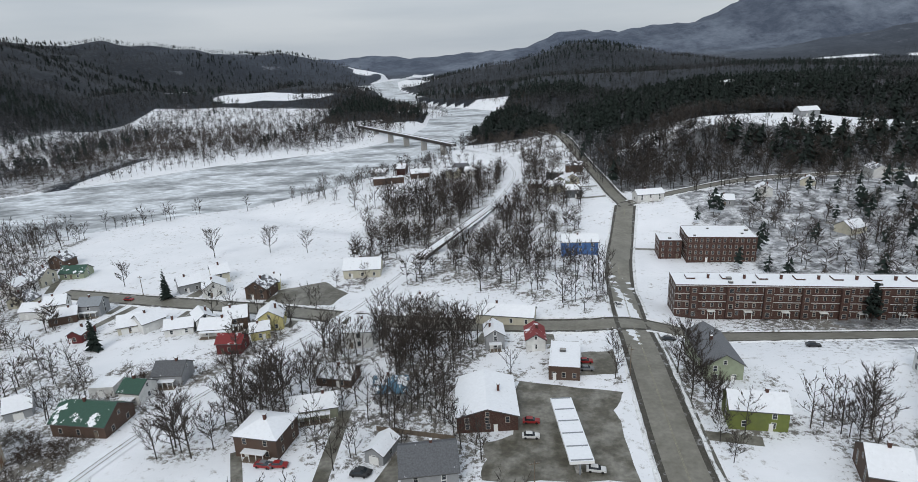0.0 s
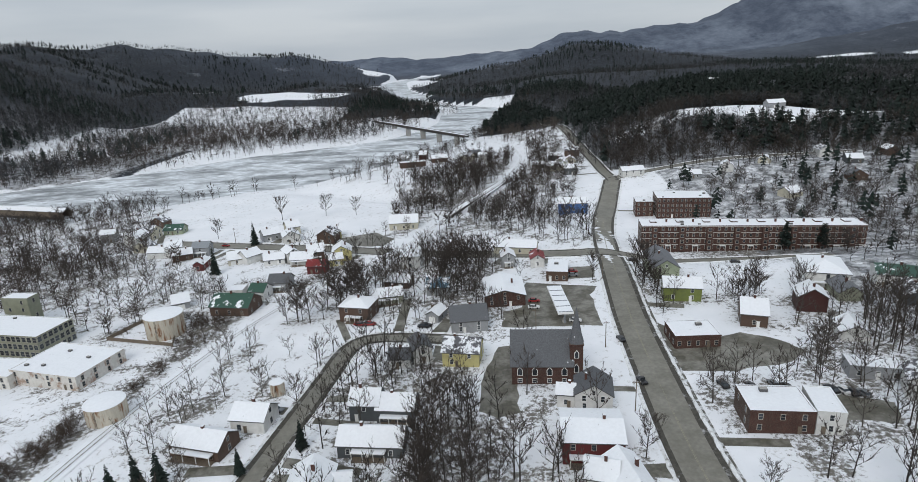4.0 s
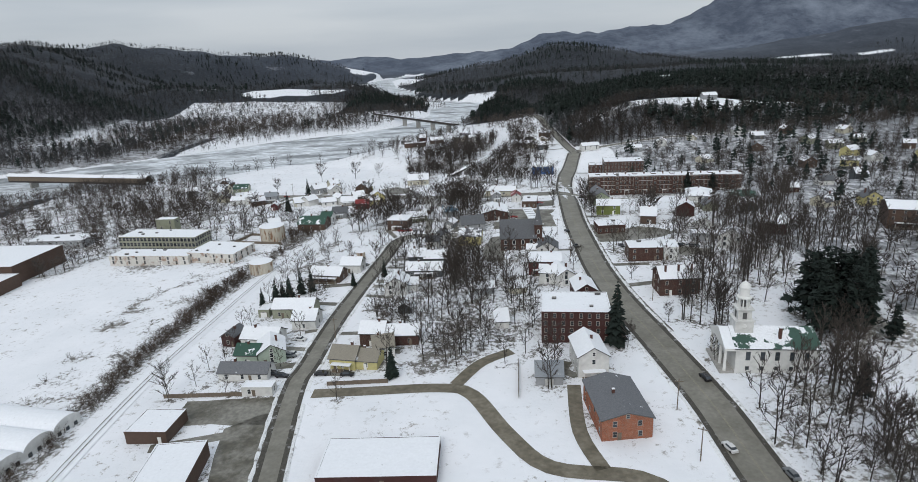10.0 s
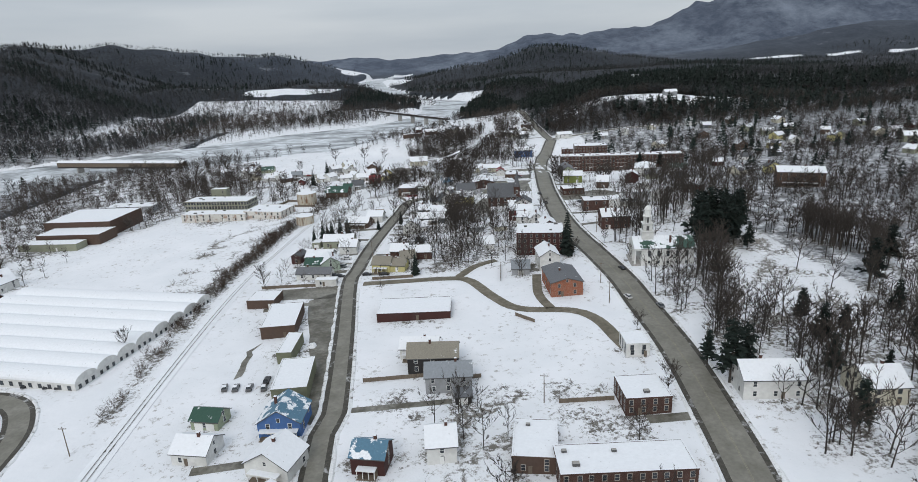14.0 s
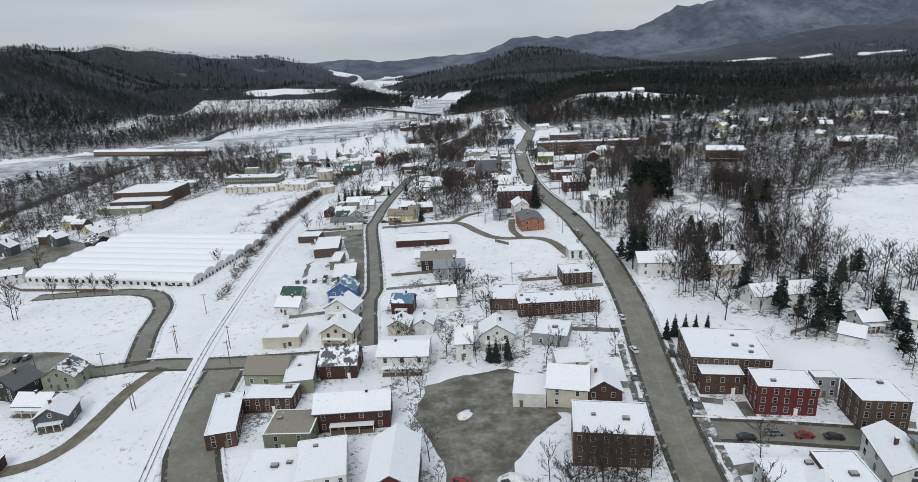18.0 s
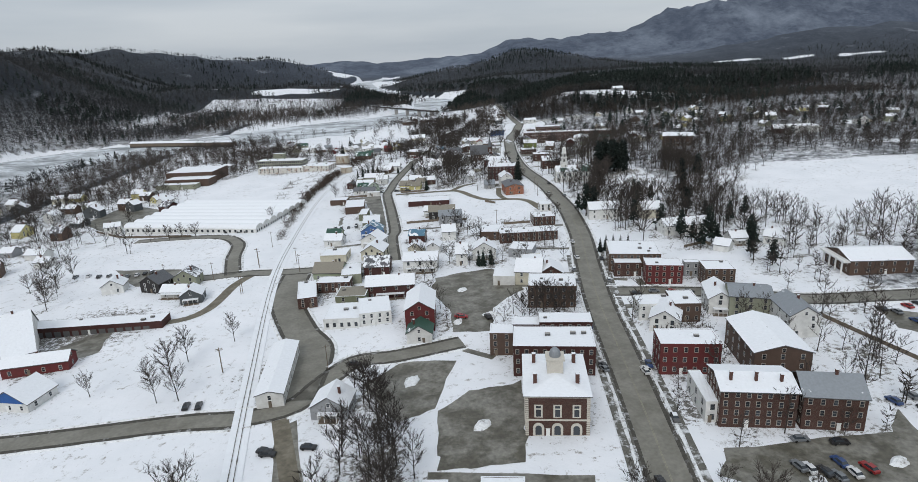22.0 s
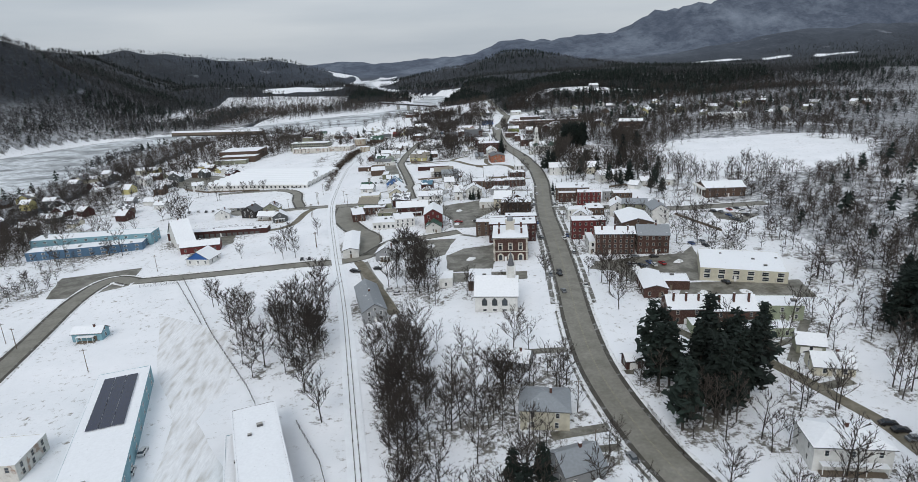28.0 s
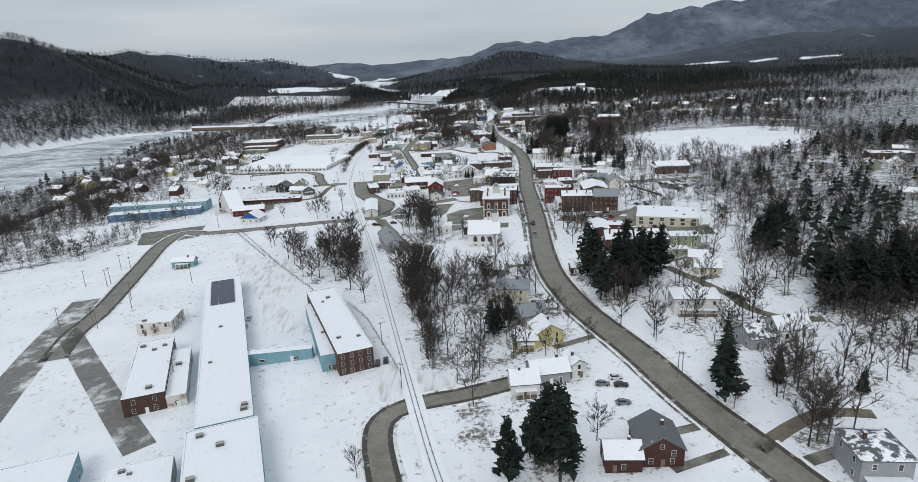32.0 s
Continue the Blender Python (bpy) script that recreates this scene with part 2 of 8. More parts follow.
# ---- terrain ----
def spread(points, x, y):
    """Nearest distance to a polyline of (x, y, value, width), and value and width there."""
    best = None
    for (ax, ay, av, aw), (bx, by, bv, bw) in zip(points, points[1:]):
        ux, uy = bx - ax, by - ay
        s = np.clip(((x - ax) * ux + (y - ay) * uy) / (ux * ux + uy * uy), 0, 1)
        d = np.hypot(x - ax - s * ux, y - ay - s * uy)
        v, w = av + s * (bv - av), aw + s * (bw - aw)
        if best is None:
            best = [d, v, w]
        else:
            near = d < best[0]
            best = [np.where(near, d, best[0]), np.where(near, v, best[1]), np.where(near, w, best[2])]
    return best


RIVER = [(-640, -900, 0, 130), (-590, -350, 0, 130), (-568, -50, 0, 118), (-572, 180, 0, 105), (-520, 330, 0, 82), (-400, 410, 0, 74),
         (-300, 470, 0, 88), (-195, 555, 0, 100), (-105, 640, 0, 74), (-58, 715, 0, 56), (-22, 820, 0, 46), (0, 920, 0, 50), (5, 1040, 0, 56),
         (35, 1120, 0, 40), (-40, 1230, 0, 34), (-165, 1390, 0, 42), (-150, 1600, 0, 40), (-250, 2000, 0, 44), (-330, 2700, 0, 44), (-200, 3400, 0, 44)]
BROOK = [(75, 235, 3, 13), (20, 292, 7, 15), (-40, 335, 7, 16), (-95, 372, 7, 18), (-150, 420, 8, 25)]
RIDGES = [
    [(-1150, -900, 150, 260), (-1010, 100, 165, 230), (-920, 420, 165, 200), (-870, 640, 168, 190), (-930, 900, 125, 210), (-1150, 1400, 150, 280), (-1690, 2326, 212, 420),
     (-1300, 2600, 188, 380), (-1000, 2760, 148, 330), (-700, 2830, 118, 260), (-480, 2900, 55, 160)],
    [(-2600, 3900, 200, 600), (-900, 3950, 106, 400), (-600, 3950, 114, 350), (-300, 3950, 94, 350), (250, 3950, 98, 350)],
    [(250, 3950, 106, 350), (430, 4000, 128, 350), (600, 4000, 182, 420), (780, 4000, 194, 450), (1000, 4000, 202, 450), (1300, 3950, 205, 460), (1500, 3950, 236, 460), (1640, 3950, 292, 460),
     (1800, 3950, 340, 480), (2050, 3900, 380, 520), (2400, 3900, 410, 560), (2900, 3850, 450, 600), (3700, 3700, 480, 600), (5000, 3300, 480, 700)],
    [(1000, 3000, 16, 300), (1400, 2950, 50, 320), (1850, 2950, 100, 340), (2150, 2900, 152, 360), (3000, 2800, 170, 400), (3600, 2600, 150, 450), (5000, 2000, 180, 600)],
    [(200, 2300, 56, 240), (430, 2200, 114, 290), (640, 2250, 78, 280), (900, 2300, 36, 300), (1100, 2300, 10, 300), (1800, 2300, 4, 400), (2700, 2100, 6, 500)],
    [(140, 600, 12, 90), (230, 640, 26, 120), (310, 745, 38, 150), (520, 760, 38, 170), (800, 700, 30, 240), (1300, 600, 26, 400)],
    [(300, 1500, 30, 260), (700, 1500, 36, 350), (1100, 1400, 16, 350), (1500, 1300, 6, 450)],
    [(330, 60, 7, 120), (420, 250, 14, 150), (600, 300, 18, 200)],
    [(215, 520, 27, 70), (300, 530, 26, 80), (420, 500, 16, 90)],
    [(-720, 1330, 50, 200), (-480, 1330, 44, 190), (-300, 1360, 36, 180), (-230, 1420, 22, 120)],
    [(60, 800, 10, 70), (110, 900, 22, 110), (150, 1010, 26, 110)],
    [(-270, 1560, 24, 110), (-420, 1640, 40, 160)],
]


def level_dip(x, y):
    """The low ground by the mills north of the crossing."""
    a, b = np.clip((x - 44) / 45, 0, 1), np.clip((y - 150) / 50, 0, 1)
    c = np.clip((y - 290) / 75, 0, 1)
    return 8.5 * a * a * (3 - 2 * a) * b * b * (3 - 2 * b) * (1 - c * c * (3 - 2 * c))


def heights(x, y):
    x, y = np.asarray(x, float), np.asarray(y, float)
    z = 0.026 * np.clip(x, -260, 200)
    hill = np.zeros_like(z)
    for ridge in RIDGES:
        d, v, w = spread(ridge, x, y)
        hill = np.maximum(hill, v * np.exp(-((d / w) ** 2)))
    rough = (np.sin(x * 0.011 + 1.3 * np.sin(y * 0.007)) * np.sin(y * 0.013 + 0.6 * np.sin(x * 0.009)) * 0.09
             + np.sin(x * 0.031 + y * 0.017) * np.sin(y * 0.027 - x * 0.012) * 0.045)
    z = z + hill * (1 + rough) - level_dip(x, y)
    d, v, w = spread(BROOK, x, y)
    z = z - v * np.exp(-((d / w) ** 2))
    d, v, w = spread(RIVER, x, y)
    bank = np.clip((d - w) / 28.0, 0, 1)
    bank = bank * bank * (3 - 2 * bank)
    z = np.where(bank < 1, -11.5 * (1 - bank) + z * bank, z)
    return z


LEVELS = {}


def ground(x, y):
    """Height of the land at a place, read from its own grid."""
    if -230 < x < 44 and y < 145:
        return 0.026 * x
    if not LEVELS:
        LEVELS["x"], LEVELS["y"] = GRID_X, GRID_Y
        LEVELS["z"] = heights(*np.meshgrid(GRID_X, GRID_Y))
    gx_, gy_, gz_ = LEVELS["x"], LEVELS["y"], LEVELS["z"]
    i = min(max(int(np.searchsorted(gx_, x)) - 1, 0), len(gx_) - 2)
    j = min(max(int(np.searchsorted(gy_, y)) - 1, 0), len(gy_) - 2)
    u, v = (x - gx_[i]) / (gx_[i + 1] - gx_[i]), (y - gy_[j]) / (gy_[j + 1] - gy_[j])
    return float((gz_[j, i] * (1 - u) + gz_[j, i + 1] * u) * (1 - v) + (gz_[j + 1, i] * (1 - u) + gz_[j + 1, i + 1] * u) * v)


def steps(marks):
    out = []
    for a, b, s in marks:
        out += list(np.arange(a, b, s))
    return np.array(out + [marks[-1][1]], float)


GRID_X = steps([(-5200, -1600, 130), (-1600, -700, 30), (-700, -300, 10), (-300, 252, 6), (252, 500, 10), (500, 1200, 25), (1200, 2600, 60), (2600, 5200, 130)])
GRID_Y = steps([(-1200, -760, 40), (-760, -680, 10), (-680, 424, 6), (424, 720, 10), (720, 1500, 24), (1500, 4400, 70)])


def grid_mesh(name, xs, ys, mat):
    gx, gy = np.meshgrid(xs, ys)
    gz = heights(gx, gy)
    verts = np.stack([gx, gy, gz], -1).reshape(-1, 3)
    nx, ny = len(xs), len(ys)
    i = (np.arange(ny - 1)[:, None] * nx + np.arange(nx - 1)[None]).ravel()
    faces = np.stack([i, i + 1, i + nx + 1, i + nx], -1)
    me = bpy.data.meshes.new(name)
    me.from_pydata(verts.tolist(), [], faces.tolist())
    me.polygons.foreach_set("use_smooth", [True] * len(me.polygons))
    me.materials.append(mat)
    return new(name, me)


def ground_material():
    """Snow with grass stubble and, on the steep and high slopes, dark blue-grey woods; far land has haze painted in."""
    m = bpy.data.materials.new("snowy_ground")
    m.use_nodes = True
    n, l = m.node_tree.nodes, m.node_tree.links
    p = n["Principled BSDF"]
    p.inputs["Roughness"].default_value, p.inputs["Specular IOR Level"].default_value = 0.8, 0.2
    geo = n.new("ShaderNodeNewGeometry")

    def noise_at(scale, detail=6.0, rough=0.6):
        t = n.new("ShaderNodeTexNoise")
        t.inputs["Scale"].default_value, t.inputs["Detail"].default_value, t.inputs["Roughness"].default_value = scale, detail, rough
        l.new(geo.outputs["Position"], t.inputs["Vector"])
        return t.outputs["Fac"]

    def ranged(value, a, b, c=0.0, d=1.0):
        r = n.new("ShaderNodeMapRange")
        for k, v in zip(("From Min", "From Max", "To Min", "To Max"), (a, b, c, d)):
            r.inputs[k].default_value = v
        l.new(value, r.inputs["Value"])
        return r.outputs["Result"]

    def mixed(fac, a, b):
        x = n.new("ShaderNodeMixRGB")
        l.new(fac, x.inputs["Fac"])
        for k, v in (("Color1", a), ("Color2", b)):
            if isinstance(v, tuple):
                x.inputs[k].default_value = (*v, 1)
            else:
                l.new(v, x.inputs[k])
        return x.outputs["Color"]

    def times(a, b):
        x = n.new("ShaderNodeMath")
        x.operation = "MULTIPLY"
        l.new(a, x.inputs[0])
        l.new(b, x.inputs[1])
        return x.outputs[0]

    snow = mixed(ranged(noise_at(0.05), 0.3, 0.7), (0.83, 0.84, 0.87), (0.74, 0.76, 0.79))
    stubble = times(ranged(noise_at(0.35, 9.0, 0.75), 0.56, 0.66), ranged(noise_at(0.03), 0.4, 0.55))
    snow = mixed(ranged(stubble, 0.0, 1.0, 0.0, 0.85), snow, (0.2, 0.175, 0.14))
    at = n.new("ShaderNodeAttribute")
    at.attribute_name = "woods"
    # wooded land: mottled near-black to dark blue-grey
    wood_tone = mixed(ranged(noise_at(0.09, 10.0, 0.8), 0.5, 0.74), (0.02, 0.024, 0.03), (0.068, 0.077, 0.092))
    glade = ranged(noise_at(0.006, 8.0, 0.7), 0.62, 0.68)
    wood_tone = mixed(ranged(glade, 0.0, 1.0, 0.0, 0.3), wood_tone, (0.4, 0.42, 0.46))
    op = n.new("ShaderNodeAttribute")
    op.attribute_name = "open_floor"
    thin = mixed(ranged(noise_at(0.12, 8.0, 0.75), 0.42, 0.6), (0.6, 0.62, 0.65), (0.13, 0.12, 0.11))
    wood_tone = mixed(op.outputs["Fac"], wood_tone, thin)
    # distance haze painted in as blue-grey base colour, with paler patches
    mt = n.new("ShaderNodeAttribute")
    mt.attribute_name = "far_haze"
    hazy_tone = mixed(ranged(noise_at(0.012, 10.0, 0.75), 0.4, 0.72), (0.055, 0.07, 0.1), (0.12, 0.14, 0.18))
    hazy_tone = mixed(ranged(noise_at(0.0022, 9.0, 0.72), 0.5, 0.7, 0.0, 0.55), hazy_tone, (0.27, 0.31, 0.37))
    wood_tone = mixed(mt.outputs["Fac"], wood_tone, hazy_tone)
    wa = n.new("ShaderNodeAttribute")
    wa.attribute_name = "worn"
    half = n.new("ShaderNodeMath")
    half.operation = "MULTIPLY_ADD"
    half.inputs[1].default_value = 0.45
    l.new(wa.outputs["Fac"], half.inputs[0])
    l.new(noise_at(0.55, 10.0, 0.8), half.inputs[2])
    weeds = mixed(ranged(noise_at(0.05, 4.0), 0.35, 0.65), (0.075, 0.064, 0.05), (0.14, 0.125, 0.1))
    snow = mixed(ranged(half.outputs[0], 0.75, 0.82, 0.0, 0.92), snow, weeds)
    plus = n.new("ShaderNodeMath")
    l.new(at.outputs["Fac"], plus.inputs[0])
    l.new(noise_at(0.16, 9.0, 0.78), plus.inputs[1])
    col = mixed(ranged(plus.outputs[0], 0.84, 1.02), snow, wood_tone)
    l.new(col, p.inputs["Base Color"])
    bp = n.new("ShaderNodeBump")
    bp.inputs["Strength"].default_value, bp.inputs["Distance"].default_value = 0.5, 0.35
    l.new(noise_at(0.5, 6.0), bp.inputs["Height"])
    l.new(bp.outputs["Normal"], p.inputs["Normal"])
    return m


def hill_part(x, y):
    x, y = np.asarray(x, float), np.asarray(y, float)
    hill = np.zeros_like(x)
    for ridge in RIDGES:
        d, v, w = spread(ridge, x, y)
        hill = np.maximum(hill, v * np.exp(-((d / w) ** 2)))
    return hill


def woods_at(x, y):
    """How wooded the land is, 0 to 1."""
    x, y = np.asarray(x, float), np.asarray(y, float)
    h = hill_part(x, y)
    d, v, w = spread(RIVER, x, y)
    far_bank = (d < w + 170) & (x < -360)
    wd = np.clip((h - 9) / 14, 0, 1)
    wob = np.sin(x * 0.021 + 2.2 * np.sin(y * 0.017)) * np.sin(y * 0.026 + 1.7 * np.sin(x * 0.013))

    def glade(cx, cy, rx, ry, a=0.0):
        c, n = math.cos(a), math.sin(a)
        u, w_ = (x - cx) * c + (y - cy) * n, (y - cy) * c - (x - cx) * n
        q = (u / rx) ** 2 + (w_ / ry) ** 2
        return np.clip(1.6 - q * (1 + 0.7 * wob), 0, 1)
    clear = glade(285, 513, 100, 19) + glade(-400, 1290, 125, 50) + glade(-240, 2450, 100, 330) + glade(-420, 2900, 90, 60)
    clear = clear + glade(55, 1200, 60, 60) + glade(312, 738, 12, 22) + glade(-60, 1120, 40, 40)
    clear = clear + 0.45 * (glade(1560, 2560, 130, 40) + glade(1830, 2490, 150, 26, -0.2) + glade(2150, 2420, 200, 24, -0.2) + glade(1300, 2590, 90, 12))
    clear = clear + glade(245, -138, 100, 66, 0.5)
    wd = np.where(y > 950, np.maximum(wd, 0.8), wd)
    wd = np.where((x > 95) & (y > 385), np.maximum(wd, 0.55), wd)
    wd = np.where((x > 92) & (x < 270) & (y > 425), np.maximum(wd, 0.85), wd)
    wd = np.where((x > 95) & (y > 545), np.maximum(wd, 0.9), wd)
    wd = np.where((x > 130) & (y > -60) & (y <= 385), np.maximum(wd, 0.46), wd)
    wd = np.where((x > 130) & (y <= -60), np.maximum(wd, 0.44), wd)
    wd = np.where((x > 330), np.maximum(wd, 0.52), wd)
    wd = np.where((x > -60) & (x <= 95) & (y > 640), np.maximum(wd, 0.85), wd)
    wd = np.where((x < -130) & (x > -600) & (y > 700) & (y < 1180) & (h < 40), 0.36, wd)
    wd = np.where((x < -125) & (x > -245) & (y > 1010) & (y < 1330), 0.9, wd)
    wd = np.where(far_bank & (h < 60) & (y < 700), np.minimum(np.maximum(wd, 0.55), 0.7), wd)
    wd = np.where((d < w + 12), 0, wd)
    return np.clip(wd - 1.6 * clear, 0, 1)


xs, ys = GRID_X, GRID_Y
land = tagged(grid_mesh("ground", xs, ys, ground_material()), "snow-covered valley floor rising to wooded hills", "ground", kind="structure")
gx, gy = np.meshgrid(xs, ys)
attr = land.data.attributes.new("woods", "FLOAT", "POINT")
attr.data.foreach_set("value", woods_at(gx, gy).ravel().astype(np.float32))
snowy = 0.75 * np.clip((75 - hill_part(gx, gy)) / 50, 0, 1) * np.clip((1000 - gy) / 300, 0, 1) * (gx < -380)
snowy = np.maximum(snowy, 0.4 * (gx > 60) * np.clip((900 - gy) / 300, 0, 1))
attr = land.data.attributes.new("open_floor", "FLOAT", "POINT")
attr.data.foreach_set("value", snowy.ravel().astype(np.float32))
# mask for the painted haze: highest ridge and land far up the valley
attr = land.data.attributes.new("far_haze", "FLOAT", "POINT")
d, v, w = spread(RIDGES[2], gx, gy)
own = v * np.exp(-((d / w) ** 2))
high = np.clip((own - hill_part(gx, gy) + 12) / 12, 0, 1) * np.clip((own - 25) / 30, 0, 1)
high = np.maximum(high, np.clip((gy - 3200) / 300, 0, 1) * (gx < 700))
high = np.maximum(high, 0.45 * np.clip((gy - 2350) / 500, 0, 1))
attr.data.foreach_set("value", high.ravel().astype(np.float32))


def ribbon(name, pts, width, mat, lift=0.06, side=0.0, flat=None, closed=False, smooth=3.5):
    """A strip of that width that follows the ground along a smoothed line; side shifts it to the left."""
    p = [Vector((x, y)) for x, y in pts]
    fine = []
    for i in range(len(p) - 1):
        a, b, c, d = p[max(i - 1, 0)], p[i], p[i + 1], p[min(i + 2, len(p) - 1)]
        k = max(2, int((c - b).length / smooth))
        for j in range(k):
            s = j / k
            fine.append(0.5 * ((2 * b) + (c - a) * s + (2 * a - 5 * b + 4 * c - d) * s * s + (3 * b - a - 3 * c + d) * s ** 3))
    fine.append(p[-1])
    verts, faces = [], []
    for i, q in enumerate(fine):
        t = (fine[min(i + 1, len(fine) - 1)] - fine[max(i - 1, 0)]).normalized()
        nrm = Vector((-t.y, t.x))
        wob = 1.0
        for s in (-0.5, 0.5):
            v = q + nrm * (side + s * width * wob)
            z = (ground(v.x, v.y) if flat is None else flat(q.x, q.y)) + lift
            verts.append((v.x, v.y, z))
        if i:
            k = 2 * i
            faces.append((k - 2, k - 1, k + 1, k))
    me = bpy.data.meshes.new(name)
    me.from_pydata(verts, [], faces)
    me.materials.append(mat)
    return new(name, me), fine


def crossed(p, own):
    """Whether another road runs through the place."""
    for line, half in ROAD_LINES:
        if len(line) == len(own) and abs(line[0, 0] - own[0].x) < 0.01 and abs(line[0, 1] - own[0].y) < 0.01:
            continue
        if np.min(np.hypot(line[:, 0] - p[0], line[:, 1] - p[1])) < half + 1.5:
            return True
    return False


def bank(name, fine, side, mat, wide=1.4, high=0.38):
    """A ploughed ridge of dirty snow along a line, of uneven height and width."""
    rng = random.Random(len(fine) * 7 + int(side * 10))
    verts, faces = [], []
    for i, q in enumerate(fine):
        t = (fine[min(i + 1, len(fine) - 1)] - fine[max(i - 1, 0)]).normalized()
        nrm = Vector((-t.y, t.x))
        a = rng.uniform(0.6, 1.3)
        for s, hh in ((-0.5, -0.05), (-0.2, 0.8), (0.15, 1.0), (0.5, -0.05)):
            v = q + nrm * (side + s * wide * a + rng.uniform(-0.15, 0.15))
            verts.append((v.x, v.y, ground(v.x, v.y) + high * hh * rng.uniform(0.5, 1.2)))
        if i and not crossed(verts[-3], fine):
            for k in range(3):
                b = 4 * i + k
                faces.append((b - 4, b - 3, b + 1, b))
    me = bpy.data.meshes.new(name)
    me.from_pydata(verts, [], faces)
    me.materials.append(mat)
    return new(name, me)


ROAD_LINES, BANKS = [], []


def road(name, width, pts, label, banks=True, mat="asphalt"):
    ob, fine = ribbon(name, pts, width, MAT[mat], 0.07)
    tagged(ob, label, "road", kind="structure")
    if mat == "asphalt":
        for side in (width / 2 + 0.1, -width / 2 - 0.1):
            edge, _ = ribbon("grit_verge", pts, 1.5, MAT["dirt"], 0.085, side=side)
            tagged(edge, "dark gritty verge along the road", "verge", kind="structure")
    if banks:
        BANKS.append((fine, width))
    ROAD_LINES.append((np.array([tuple(q) for q in fine]), width / 2))
    return fine


LOTS = []


def lot(pts, label="slushy grey parking lot", mat="gravel", lift=0.045):
    LOTS.append(pts)
    bm = bmesh.new()
    vs = [bm.verts.new((x, y, 0)) for x, y in pts]
    bm.faces.new(vs)
    bmesh.ops.triangulate(bm, faces=bm.faces[:])
    bmesh.ops.subdivide_edges(bm, edges=bm.edges[:], cuts=4, use_grid_fill=True)
    for v in bm.verts:
        if v.is_boundary:
            v.co.x += 1.3 * noise.noise(Vector((v.co.x * 0.21, v.co.y * 0.21, 3.0)))
            v.co.y += 1.3 * noise.noise(Vector((v.co.x * 0.21, v.co.y * 0.21, 9.0)))
        v.co.z = ground(v.co.x, v.co.y) + lift
    bmesh.ops.recalc_face_normals(bm, faces=bm.faces[:])
    me = bpy.data.meshes.new("parking_lot")
    bm.to_mesh(me)
    bm.free()
    if me.polygons[0].normal.z < 0:
        me.flip_normals()
    me.materials.append(MAT[mat])
    return tagged(new("parking_lot", me), label, "parking lot", kind="structure")


# river surface
river_pts = [(a, b) for a, b, _, _ in RIVER]
verts, faces = [], []
for i, (a, b, _, w) in enumerate(RIVER):
    t = Vector((RIVER[min(i + 1, len(RIVER) - 1)][0] - RIVER[max(i - 1, 0)][0], RIVER[min(i + 1, len(RIVER) - 1)][1] - RIVER[max(i - 1, 0)][1])).normalized()
    for s in (-1, 1):
        verts.append((a - t.y * s * (w + 22), b + t.x * s * (w + 22), -9.6))
    if i:
        faces.append((2 * i - 2, 2 * i, 2 * i + 1, 2 * i - 1))
me = bpy.data.meshes.new("river_ice")
me.from_pydata(verts, [], faces)
me.materials.append(MAT["ice"])
tagged(new("river_ice", me), "half-frozen river with dark open leads and drifted snow", "river", kind="structure")


# ---- roads, lots, railway line ----
MAIN_STREET = road("road", 10.8, [(96, 354), (83, 311), (69, 262), (59, 212), (53.8, 173), (49.8, 142), (46.2, 111), (42.6, 65), (40.8, 33), (41.2, 0), (44, -40), (45.6, -72), (45, -98), (44, -137), (40.3, -172), (36, -203), (28.2, -243), (20, -290), (13.8, -338), (8.2, -379), (2, -420), (-3.4, -455), (-6.6, -490), (-5, -525), (-1, -548), (4, -572), (8.4, -601), (13, -622), (18, -645), (26, -680)], "wet grey asphalt main street through the town")
NORTH_ROAD = road("road", 7.5, [(92, 720), (97, 640), (98, 560), (99, 490), (98, 430), (96, 385), (96, 352)], "damp grey road climbing out of the town")
CROSS_STREET = road("road", 9, [(-192, 258.9), (-129.8, 238.6), (-87.2, 225.2), (-48.4, 210.5), (-25.2, 203.1), (2.9, 196.7), (40, 191.5), (63, 194), (92, 189.5), (120, 184.5), (155, 177)], "damp grey road between ploughed snow banks")
UPPER_ROAD = road("road", 7, [(96, 356), (115, 366), (140, 379), (182, 394), (238, 397), (300, 394)], "damp grey road between ploughed snow banks")
DEPOT_AVENUE = road("road", 6, [(-65.9, -213), (-68.8, -168.6), (-67, -158.5), (-70.8, -110.4), (-76.4, -50), (-74.9, -32.7), (-70.7, 9.6), (-59.1, 78.7), (-54.2, 104.8), (-45.2, 111.3), (-23.1, 107.6), (-13.5, 104.5)], "damp grey road between ploughed snow banks")
RING_DRIVE = road("road", 5, [(-69.8, -51.9), (-52.1, -52.8), (-29.9, -54.2), (-20.6, -59.1), (-11.9, -80.1), (-2.8, -94.4), (17, -100.3), (24.3, -110.4), (26.9, -126.4), (28.1, -133.6)], "muddy track worn through the snow", False, "mud")
YARD_DRIVE = road("road", 4.5, [(-25.2, -53), (-16.7, -40.5), (-5.9, -34.1)], "muddy track worn through the snow", False, "mud")
BARN_DRIVE = road("road", 4, [(9.4, -96.6), (7.1, -81.1), (10.2, -58.2)], "muddy track worn through the snow", False, "mud")
